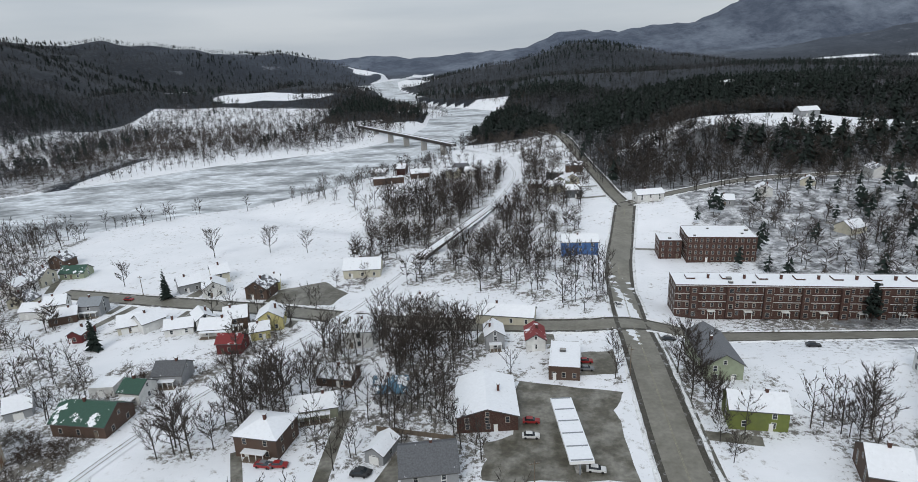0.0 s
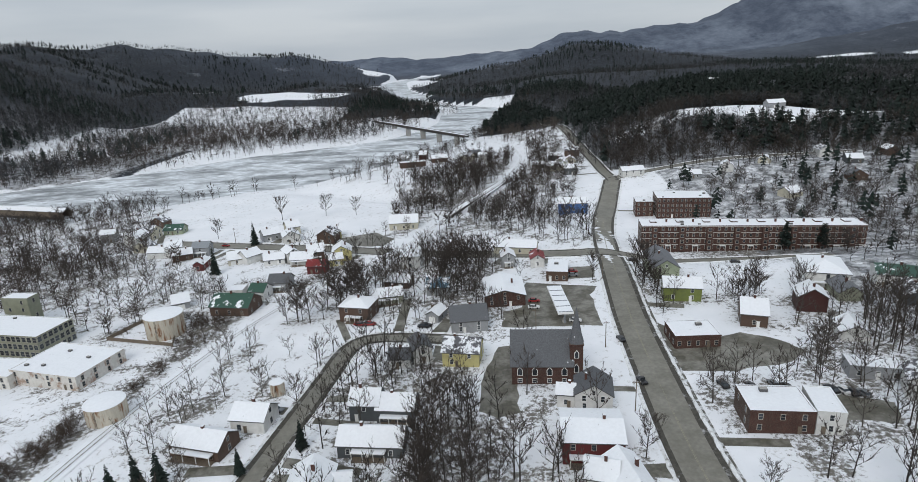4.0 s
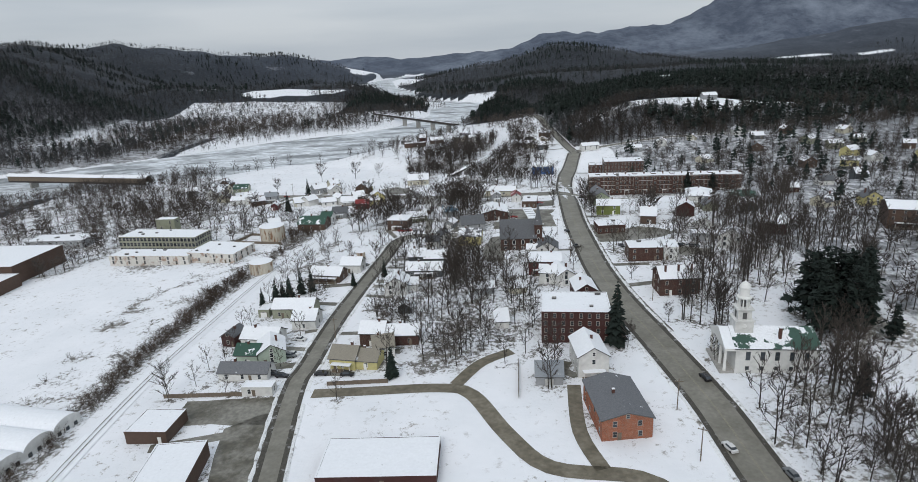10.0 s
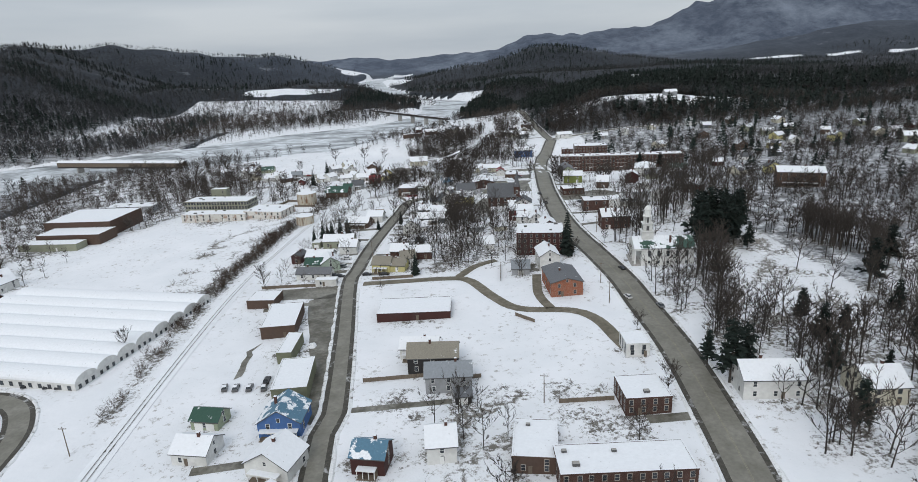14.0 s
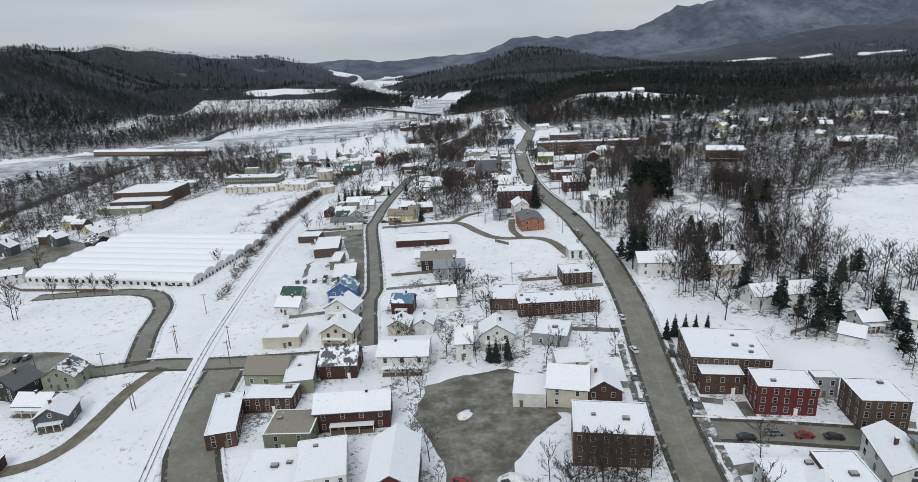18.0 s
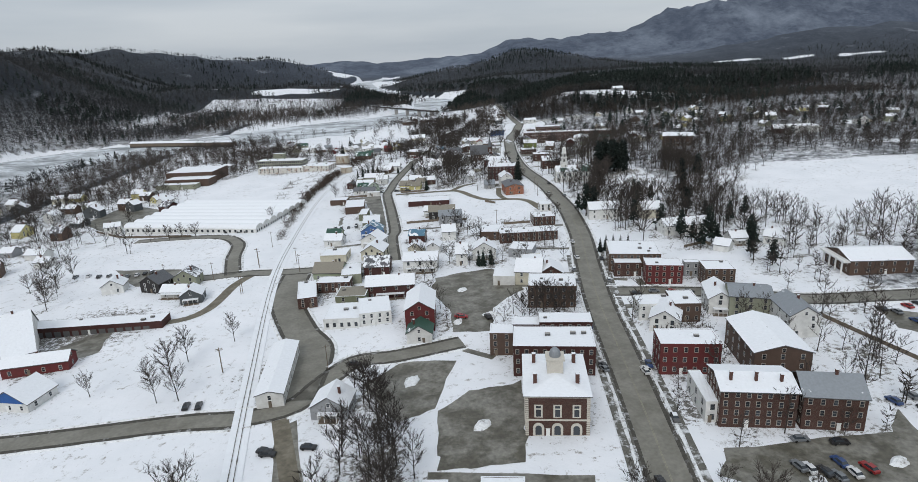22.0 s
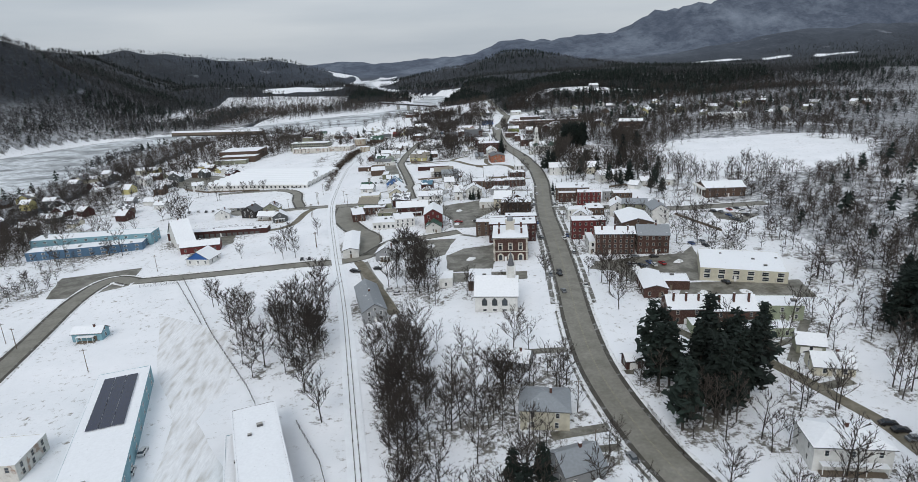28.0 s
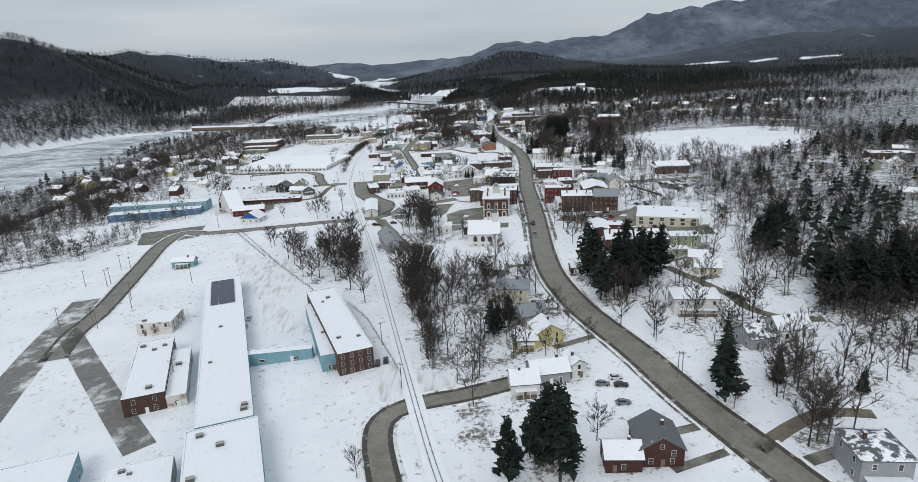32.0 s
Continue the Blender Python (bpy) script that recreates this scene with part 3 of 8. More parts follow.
MILL_ROAD = road("road", 8, [(-164.3, -214.2), (-143.2, -212.7), (-119.9, -216), (-93.7, -217.8), (-69.7, -219.2)], "damp grey road between ploughed snow banks")
WORKS_ROAD = road("road", 7, [(-149.2, -211.7), (-157.2, -183), (-163.7, -151.6), (-183.7, -132.3), (-234.9, -127.7)], "damp grey road between ploughed snow banks")
CARPORT_ROAD = road("road", 5, [(-195.6, -267.7), (-161.3, -269), (-147.5, -259.1), (-143.4, -229.1), (-138.2, -215.3)], "muddy track worn through the snow", False, "mud")
STATION_ROAD = road("road", 13, [(-114.5, -220.9), (-112.6, -256.1), (-100.9, -290.4), (-91.7, -310.7), (-92.9, -343.1)], "damp grey road between ploughed snow banks")
BRIDGE_STREET = road("road", 8, [(-211.7, -351.4), (-169.7, -351.1), (-127.2, -349.2), (-107.3, -350.1), (-92.5, -345.8), (-84.8, -332.9), (-76, -321), (-61, -319.5), (-37.8, -313.7)], "damp grey road between ploughed snow banks")
RIVER_ROAD = road("road", 9, [(-212.8, -529.8), (-217.4, -505.4), (-217.5, -481.9), (-225.3, -419.9), (-231.4, -372), (-227.2, -345.1), (-211.7, -351.4)], "damp grey road between ploughed snow banks")
WORKS_YARD = road("road", 13, [(-232.5, -463.2), (-223.7, -518.3), (-215.4, -557.3), (-209.5, -583.2)], "slushy gravel yard road", False, "yard_slush")
WORKS_SPUR = road("road", 9, [(-228.6, -491.7), (-196.4, -536.5), (-170.9, -571.5), (-152.3, -596.4)], "slushy gravel track beside the works", False, "yard_slush")
PLANT_ROAD = road("road", 7, [(-80.9, -625.8), (-83.9, -606.2), (-82.7, -595), (-74.9, -588.7), (-56.5, -585.6), (-37, -580.6)], "damp grey road between ploughed snow banks")
EAST_STREET = road("road", 9, [(26.4, -279.8), (48.4, -285.2), (75.2, -293.9), (97.5, -305.7), (125.7, -309.4), (153.5, -312.4)], "damp grey road between ploughed snow banks")
GARAGE_DRIVE = road("road", 4.5, [(46.6, -492.8), (53.4, -516.4), (57.2, -531.4), (57.8, -545.9), (65.2, -556.5), (77.8, -560.7)], "muddy track worn through the snow", False, "mud")
HOUSE_DRIVE = road("road", 4.5, [(14, -627), (26, -620), (40, -615), (52, -618)], "muddy track worn through the snow", False, "mud")
ALLEY = road("road", 5, [(-95.2, -352.7), (-88.3, -376.1), (-80, -405.3), (-74, -427.4)], "muddy lane worn through the snow", False, "mud")
lot([(-51.8, -383.5), (-11.4, -391.6), (-13, -401.2), (-52.2, -395.7)])
lot([(12.3, 156.4), (41.2, 147.1), (36.5, 138.4), (35.3, 110.4), (-0.3, 113.6), (0.9, 127), (7.8, 129.9)])
lot([(-45.2, -245.1), (-33.5, -240.6), (-18.3, -238.8), (-9.2, -247.7), (-7.3, -268.6), (-14.1, -274.6), (-23, -286.1), (-26, -307.1), (-40.9, -304.8), (-40.7, -283.1), (-48.4, -261.1)])
lot([(-46.1, -357.9), (-21.4, -343.9), (-26.8, -382.5), (-49.8, -377.4)])
lot([(-48.2, -356.7), (-38.0, -347.0), (-21.7, -346.0), (-23.9, -366.3), (-26.7, -383.6), (-41.2, -384.0), (-49.4, -383.5)], 'wet muddy lot beside the town hall', 'gravel', 0.06)
lot([(-71.5, -338.1), (-59, -323.7), (-41.2, -327.5), (-48.9, -355.4), (-60.6, -360.9)])
lot([(23, -386.8), (66.9, -386.9), (75.8, -378.1), (71, -395.6), (67, -416.4), (60.5, -424.2), (31.1, -417.3), (27.3, -402.1), (17.2, -396.2)])
lot([(52.0, 112.7), (51.6, 89.5), (51.2, 75.9), (67.2, 74.0), (83.2, 76.6), (92.1, 82.4), (87.4, 91.8), (78.3, 97.8), (64.3, 93.6)])
lot([(-2.8, 98.8), (4.5, 98.2), (2.2, 79.2), (1.5, 59.4), (-5.2, 57.1), (-10.0, 60.5), (-8.9, 75.8)], 'dark slushy drive beside the church')
lot([(-179.2, -402.2), (-138.2, -431.3), (-128.6, -476.7), (-133.4, -493.4), (-112.0, -527.2), (-134.3, -525.2), (-140.7, -492.3), (-159.7, -455.1)], 'snow scored by grey wheel tracks', 'track_snow')
lot([(-84.9, -555.5), (-59.3, -576.5), (-57.2, -594.4), (-74.7, -591.7), (-89.6, -579.1)], 'snow scored by grey wheel tracks', 'track_snow')
lot([(-258.7, -333.7), (-217.9, -327.4), (-212.8, -357.2), (-231.6, -368.5), (-249.3, -366.5)], 'thawed muddy yard by the works')
lot([(114.7, -317), (136.5, -334.7), (119.5, -347.4), (110.9, -334.9)])
lot([(50.4, -424.2), (96.9, -433.1), (92.2, -451.5), (41, -439.7)])
lot([(-92.6, -67.5), (-76.3, -59.2), (-70.1, -131.3), (-67.5, -163.5), (-75.3, -162.5), (-79.8, -126.7)])
lot([(-101.2, -105.4), (-103.8, -112.6), (-101.9, -129.7), (-104.4, -132.3), (-105.8, -112.3)])
lot([(-101, -238.2), (-110.1, -265.5), (-100.1, -297.2), (-91.3, -305), (-98.8, -315), (-109.5, -288.9), (-117.1, -255.1)])
lot([(33.7, 171.6), (44.1, 172.1), (42.2, 157.6), (30.9, 157.4)])
lot([(-85.7, 245.3), (-66.4, 252.2), (-52.9, 236), (-58, 224.5), (-83.4, 228.8)])
lot([(-95.1, -357.5), (-90.3, -353.8), (-80.6, -392.4), (-77.4, -405.7), (-84.4, -404.5), (-91.1, -383.2)])
lot([(76.7, 50.2), (94.9, 43.8), (98.4, 53.2), (83.1, 59.7)])
lot([(-108.7, -51.1), (-79.4, -52.1), (-76, -67.2), (-110.2, -63.5)])
lot([(-221.2, -186.3), (-181.8, -195.4), (-154.8, -217.8), (-196.5, -217.6)])
lot([(-293.1, -4.1), (-254.2, -35.5), (-260.5, -64.3), (-260.5, -105.3), (-299, -66.7)])
lot([(-199.1, -287.6), (-181.8, -269.1), (-178.1, -292.8), (-183.7, -298.3)])
RAILS = [(-152, 868), (-11, 632), (30, 552), (38, 495), (35.4, 445), (10.5, 352), (-29.9, 260.2), (-49.1, 214.4), (-91.1, 146), (-113.2, 77), (-123.8, 9.2), (-129.7, -51.2), (-129, -150.2), (-124.6, -229.5), (-109.4, -334), (-95.7, -418.9), (-81.6, -524.3), (-68.7, -619), (-63.2, -640.4)]

def footway(fine, y0, y1, side, wide):
    pts = [tuple(q) for q in fine if y0 < q.y < y1][::3]
    strip, _ = ribbon("pavement", pts, wide, MAT["slush_walk"], 0.1, side=side)
    tagged(strip, "slushy grey footway beside the street", "pavement", kind="structure")


footway(MAIN_STREET, -436, -222, 7.6, 3.4)
footway(MAIN_STREET, -436, -300, -7.6, 3.6)
footway(MAIN_STREET, -282, -228, -7.6, 3.6)
footway(MAIN_STREET, -30, 190, 7.2, 1.8)
footway(MAIN_STREET, -620, -440, -7.4, 1.6)

for fine, width in BANKS:
    for s in (1, -1):
        tagged(bank("snow_bank", fine, s * (width / 2 + 1.5), MAT["slush"]), "ridge of dirty ploughed snow along the road", "snow bank", kind="structure")


# ---- building kit ----
def mesh(name, verts, faces, mats, slots=None, smooth=False):
    me = bpy.data.meshes.new(name)
    me.from_pydata([tuple(v) for v in verts], [], faces)
    for m in mats if isinstance(mats, (list, tuple)) else [mats]:
        me.materials.append(m)
    if slots:
        me.polygons.foreach_set("material_index", slots)
    if smooth:
        me.polygons.foreach_set("use_smooth", [True] * len(me.polygons))
    me.update()
    return me


def box_geo(x0, x1, y0, y1, z0, z1):
    v = [(x0, y0, z0), (x1, y0, z0), (x1, y1, z0), (x0, y1, z0), (x0, y0, z1), (x1, y0, z1), (x1, y1, z1), (x0, y1, z1)]
    f = [(3, 2, 1, 0), (4, 5, 6, 7), (0, 1, 5, 4), (1, 2, 6, 5), (2, 3, 7, 6), (3, 0, 4, 7)]
    return v, f


def boxes_geo(rows):
    verts, faces = [], []
    for r in rows:
        v, f = box_geo(*r)
        k = len(verts)
        verts += v
        faces += [tuple(i + k for i in q) for q in f]
    return verts, faces


def part(name, me, parent, m=None, label=""):
    ob = new(name, me)
    ob.parent = parent
    if m is not None:
        ob.matrix_local = m
    return tagged(ob, label) if label else ob


def lathe_geo(rows, n=16, cx=0.0, cy=0.0):
    """Rings of (radius, height)."""
    verts, faces = [], []
    for r, z in rows:
        for k in range(n):
            a = 2 * math.pi * k / n
            verts.append((cx + r * math.cos(a), cy + r * math.sin(a), z))
    for i in range(len(rows) - 1):
        for k in range(n):
            a, b = i * n + k, i * n + (k + 1) % n
            faces.append((a, b, b + n, a + n))
    faces.append(tuple(range(n - 1, -1, -1)))
    faces.append(tuple((len(rows) - 1) * n + k for k in range(n)))
    return verts, faces


FRAMES, PANES = {}, {}


def window_parts(w, h, trim):
    key = (round(w, 2), round(h, 2), trim)
    if key not in FRAMES:
        t, y = 0.1, 0.09
        rows = [(-w / 2 - t, w / 2 + t, -y, 0.02, -t, 0), (-w / 2 - t, w / 2 + t, -y, 0.02, h, h + t),
                (-w / 2 - t, -w / 2, -y, 0.02, 0, h), (w / 2, w / 2 + t, -y, 0.02, 0, h),
                (-w / 2, w / 2, -0.05, 0.02, h / 2 - 0.03, h / 2 + 0.03)]
        v, f = boxes_geo(rows)
        FRAMES[key] = mesh("window", v, f, MAT[trim])
        v, f = box_geo(-w / 2, w / 2, -0.03, 0.01, 0, h)
        PANES[key] = mesh("pane", v, f, MAT["glass"])
    return FRAMES[key], PANES[key]


JOINED = {}


def add_window(parent, x, y, z, turn, w=0.95, h=1.5, trim="trim", far=False):
    if far:
        key = (round(w, 2), round(h, 2), trim)
        if key not in JOINED:
            t = 0.12
            v, f = boxes_geo([(-w / 2 - t, w / 2 + t, -0.06, 0.02, -t, h + t), (-w / 2, w / 2, -0.075, 0.01, 0, h / 2 - 0.04), (-w / 2, w / 2, -0.075, 0.01, h / 2 + 0.04, h)])
            JOINED[key] = mesh("window", v, f, [MAT[trim], MAT["glass"]], [0] * 6 + [1] * 12)
        return part("window", JOINED[key], parent, pose(x, y, z, 0, 0, turn))
    f, p = window_parts(w, h, trim)
    ob = part("window", f, parent, pose(x, y, z, 0, 0, turn))
    part("pane", p, ob)
    return ob


CHIMNEY = {}


def add_chimney(parent, x, y, z0, z1, size=0.7, capped=True):
    v, f = boxes_geo([(-size / 2, size / 2, -size / 2, size / 2, z0, z1), (-size / 2 - 0.08, size / 2 + 0.08, -size / 2 - 0.08, size / 2 + 0.08, z1, z1 + 0.15)])
    ob = part("chimney", mesh("chimney", v, f, MAT["brickwork"]), parent, pose(x, y, 0))
    if not capped:
        return
    v, f = box_geo(-size / 2 - 0.04, size / 2 + 0.04, -size / 2 - 0.04, size / 2 + 0.04, z1 + 0.15, z1 + 0.24)
    part("cap", mesh("cap", v, f, MAT["snow"]), ob)


def gable_roof(w, d, h, rise, over, thick, mat, along_x=True, drop=0.0):
    """Two thick slopes over a w by d box with its eaves at h."""
    a, b = (w, d) if along_x else (d, w)
    L, S = a / 2 + over, b / 2 + over
    k = rise / (b / 2)
    ze = h - over * k
    rows = []
    for s in (-1, 1):
        prof = [(s * S, ze), (0, h + rise), (0, h + rise + thick), (s * S, ze + thick)]
        rows.append([(-L, y, z) for y, z in prof] + [(L, y, z) for y, z in prof])
    verts, faces, slots = [], [], []
    for s, r in zip((-1, 1), rows):
        c = len(verts)
        verts += r
        fs = [(0, 1, 2, 3), (4, 7, 6, 5), (3, 2, 6, 7), (0, 4, 5, 1), (0, 3, 7, 4)]
        if s > 0:
            fs = [tuple(reversed(q)) for q in fs]
        faces += [tuple(i + c for i in q) for q in fs]
        slots += [1, 1, 0, 1, 1]
    if not along_x:
        verts = [(-y, x, z) for x, y, z in verts]
    return mesh("roof", verts, faces, [mat, MAT["dark_trim"]], slots)


def hip_roof(w, d, h, rise, over, mat):
    L, S = w / 2 + over, d / 2 + over
    r = max(0.0, (w - d) / 2)
    q = max(0.0, (d - w) / 2)
    v = [(-L, -S, h - 0.1), (L, -S, h - 0.1), (L, S, h - 0.1), (-L, S, h - 0.1),
         (-L, -S, h + 0.15), (L, -S, h + 0.15), (L, S, h + 0.15), (-L, S, h + 0.15),
         (-r - 0.3, -q - 0.3, h + rise), (r + 0.3, -q - 0.3, h + rise), (r + 0.3, q + 0.3, h + rise), (-r - 0.3, q + 0.3, h + rise)]
    f = [(3, 2, 1, 0), (0, 1, 5, 4), (1, 2, 6, 5), (2, 3, 7, 6), (3, 0, 4, 7), (4, 5, 9, 8), (5, 6, 10, 9), (6, 7, 11, 10), (7, 4, 8, 11), (8, 9, 10, 11)]
    return mesh("roof", v, f, [mat, MAT["dark_trim"]], [1, 1, 1, 1, 1, 0, 0, 0, 0, 0])


def wall_mesh(w, d, h, rise, roof, mat, base=2.5):
    x, y = w / 2, d / 2
    v = [(-x, -y, -base), (x, -y, -base), (x, y, -base), (-x, y, -base), (-x, -y, h), (x, -y, h), (x, y, h), (-x, y, h)]
    f = [(0, 1, 5, 4), (1, 2, 6, 5), (2, 3, 7, 6), (3, 0, 4, 7)]
    if roof == "g1":
        v += [(-x, 0, h + rise), (x, 0, h + rise)]
        f = [(0, 1, 5, 4), (1, 2, 6, 9, 5), (2, 3, 7, 6), (3, 0, 4, 8, 7), (4, 5, 9, 8), (6, 7, 8, 9)]
    elif roof == "g2":
        v += [(0, -y, h + rise), (0, y, h + rise)]
        f = [(0, 1, 5, 8, 4), (1, 2, 6, 5), (2, 3, 7, 9, 6), (3, 0, 4, 7), (4, 8, 9, 7), (8, 5, 6, 9)]
    else:
        f.append((4, 5, 6, 7))
    return mesh("wall", v, f, mat)


KINDS = {"rowhouse": "apartment block", "mill": "mill", "shop": "commercial building", "block": "apartment block", "shed": "shed", "barn": "barn",
         "factory": "factory", "works": "factory", "plant": "factory", "townhall": "town hall", "hotel": "hotel", "hotelwing": "hotel", "market": "market",
         "bank": "bank", "library": "library", "station": "railway station", "pavilion": "pavilion", "carport": "garage", "hall": "meeting hall", "far": "house"}


FOOT, LINES = [], ROAD_LINES


def building(x, y, w, d, rot, h, roof, wall, cover, sort=""):
    rng = random.Random(int(x * 31 + y * 17))
    along = roof == "g1"
    rise = 0.0
    if roof in ("g1", "g2"):
        rise = (d if along else w) / 2 * (0.28 if sort in ("hall", "market", "bank", "station") or min(w, d) > 13 else 0.62)
    wm, rm = MAT[wall], MAT[ROOFS[cover]]
    category = KINDS.get(sort, "garage" if h <= 3 and w < 9.5 else ("house" if roof != "f" else "commercial building"))
    form = {"g1": "gable roof", "g2": "front-gabled roof", "h": "hipped roof", "f": "flat roof"}[roof]
    storeys = max(1, round(h / 3.0))
    lab = "{} {} with a {} {}".format(WALL_WORDS.get(wall, wall + " clapboard"), category, ROOF_WORDS[cover], form)
    ob = new(category.replace(" ", "_"), wall_mesh(w, d, h, rise, roof, wm))
    ob.matrix_world = pose(x, y, ground(x, y), 0, 0, rot)
    tagged(ob, lab, category, "buildings of the town")
    FOOT.append((x, y, w, d, math.cos(radians(rot)), math.sin(radians(rot))))
    if roof in ("g1", "g2"):
        part("roof", gable_roof(w, d, h, rise, 0.45, 0.28, rm, along), ob)
    elif roof == "h":
        rise = min(w, d) / 2 * (0.2 if sort == "townhall" else 0.42)
        part("roof", hip_roof(w, d, h, rise, 0.5, rm), ob)
    else:
        t = 0.35
        rows = [(-w / 2 - 0.06, w / 2 + 0.06, -d / 2 - 0.06, -d / 2 + t, h, h + 0.45), (-w / 2 - 0.06, w / 2 + 0.06, d / 2 - t, d / 2 + 0.06, h, h + 0.45),
                (-w / 2 - 0.06, -w / 2 + t, -d / 2 + t, d / 2 - t, h, h + 0.45), (w / 2 - t, w / 2 + 0.06, -d / 2 + t, d / 2 - t, h, h + 0.45)]
        v, f = boxes_geo(rows)
        me = mesh("parapet", v, f, [wm, MAT["roof_snow"]], [1 if i % 6 == 1 else 0 for i in range(24)])
        part("parapet", me, ob)
        n = 6
        vv = [(-w / 2 + t + (w - 2 * t) * i / n, -d / 2 + t + (d - 2 * t) * j / n, h + 0.28 + rng.uniform(0, 0.12)) for j in range(n + 1) for i in range(n + 1)]
        ff = [(j * (n + 1) + i, j * (n + 1) + i + 1, (j + 1) * (n + 1) + i + 1, (j + 1) * (n + 1) + i) for j in range(n) for i in range(n)]
        part("roof", mesh("roof", vv, ff, rm), ob)
        if w * d > 90 and sort != "shed":
            for _ in range(min(4, int(w * d / 110))):
                a, b, s = rng.uniform(-w / 2 + 2, w / 2 - 2), rng.uniform(-d / 2 + 2, d / 2 - 2), rng.uniform(0.5, 1.0)
                v, f = box_geo(-s, s, -s * 0.7, s * 0.7, h + 0.2, h + 0.4 + s * 0.8)
                part("roof_vent", mesh("roof_vent", v, f, [MAT["dark_trim"], MAT["concrete"]], [0, 1, 0, 0, 0, 0]), ob, pose(a, b, 0))
    # windows on the walls that can be seen
    far = sort not in ("townhall", "hotel", "hotelwing", "victorian", "colonial", "station", "block", "chimneys", "library", "porch", "bank")
    plain = sort in ("shed", "carport", "far")
    gap = {"rowhouse": 2.9, "shop": 2.7, "block": 2.7, "hotel": 2.4, "hotelwing": 2.4, "mill": 2.5, "factory": 2.2, "works": 6.0, "plant": 9.0, "market": 5.0}.get(sort, 4.3)
    ww, wh = {"factory": (1.6, 1.9), "rowhouse": (0.9, 1.5), "market": (2.4, 1.6), "works": (1.6, 1.0), "plant": (1.8, 1.0)}.get(sort, (0.95, 1.5))
    trim = "worn_trim" if wall in ("brick", "orange", "brown", "darkred", "red", "sage", "olive", "plaster") else "dark_trim" if wall in ("white", "cream", "plaster") and rng.random() < 0.3 else "trim"
    sides = [(w, 0, -d / 2, 0), (d, w / 2, 0, 90), (d, -w / 2, 0, -90)]
    if sort == "townhall":
        sides = sides[1:]
    for length, sx, sy, turn in sides:
        facing = math.radians(rot + turn - 90)
        if math.sin(facing) > 0.35 or plain or (turn == 90 and x > -10) or (turn == -90 and x < -75):
            continue
        if sort == "hamlet" and turn != 0:
            continue
        cols = max(1, int((length - 0.8) / gap))
        for fl in range(storeys):
            z = 0.95 + fl * (h / storeys)
            if z + wh > h - 0.1:
                z = h - wh - 0.25
            for c in range(cols):
                if sort in ("", "barn", "hamlet") and rng.random() < 0.16:
                    continue
                off = (c - (cols - 1) / 2) * (length / cols) + rng.uniform(-0.15, 0.15)
                if turn == 0:
                    add_window(ob, off, -d / 2, z, 0, ww, wh, trim, far)
                else:
                    add_window(ob, sx, off, z, turn, ww, wh, trim, far)
        if roof == "g2" and turn == 0 and rise > 1.6:
            add_window(ob, 0, -d / 2, h + 0.25, 0, 0.8, 1.1, trim, far)
        if roof == "g1" and turn != 0 and rise > 1.6:
            add_window(ob, sx, 0, h + 0.25, turn, 0.8, 1.1, trim, far)
    # door on the front
    dx = rng.uniform(-w / 3, w / 3)
    v, f = boxes_geo([(-0.5, 0.5, -0.07, 0, -0.1, 2.05), (-0.62, 0.62, -0.05, 0, 2.05, 2.2)])
    part("door", mesh("door", v, f, MAT["wood" if rng.random() < 0.5 else "trim"]), ob, pose(dx, -d / 2 - 0.03, 0))
    if category == "garage" or sort == "carport":
        for k in range(max(1, int(w / 4))):
            v, f = box_geo(-1.3, 1.3, -0.06, 0, -0.1, 2.2)
            part("garage_door", mesh("garage_door", v, f, MAT["trim" if sort != "carport" else "dark_trim"]), ob, pose((k - (int(w / 4) - 1) / 2) * 3.6 if w > 8 else 0, -d / 2 - 0.05, 0))
    if category in ("house", "hotel") or sort == "chimneys":
        spots = [-w / 3, 0, w / 3] if sort in ("chimneys", "hotel") else [rng.uniform(-w / 4, w / 4)]
        for cx in spots:
            cy = -d / 2 * 0.45 if sort in ("chimneys", "hotel") else rng.uniform(-0.5, 0.5)
            add_chimney(ob, cx, cy, h, h + rise + rng.uniform(0.6, 1.3) + (0.6 if sort in ("chimneys", "hotel") else 0), 0.7, sort != "hamlet")
    if category == "house" and (sort in ("porch", "victorian", "colonial") or rng.random() < 0.25) and w > 6 and sort != "hamlet":
        pw = w * rng.uniform(0.5, 0.9)
        v, f = boxes_geo([(-pw / 2, pw / 2, -2.0, 0, 2.5, 2.72)])
        porch = part("porch", mesh("porch", v, f, [MAT["trim"], MAT["roof_snow"]], [0, 1, 0, 0, 0, 0]), ob, pose(0, -d / 2 - 0.02, 0))
        v, f = box_geo(-pw / 2, pw / 2, -2.0, 0, -0.5, 0.25)
        part("deck", mesh("deck", v, f, MAT["wood"]), porch)
        for k in range(4):
            v, f = box_geo(-0.08, 0.08, -0.08, 0.08, 0.25, 2.5)
            part("post", mesh("post", v, f, MAT["trim"]), porch, pose((k - 1.5) * (pw - 0.4) / 3, -1.85, 0))
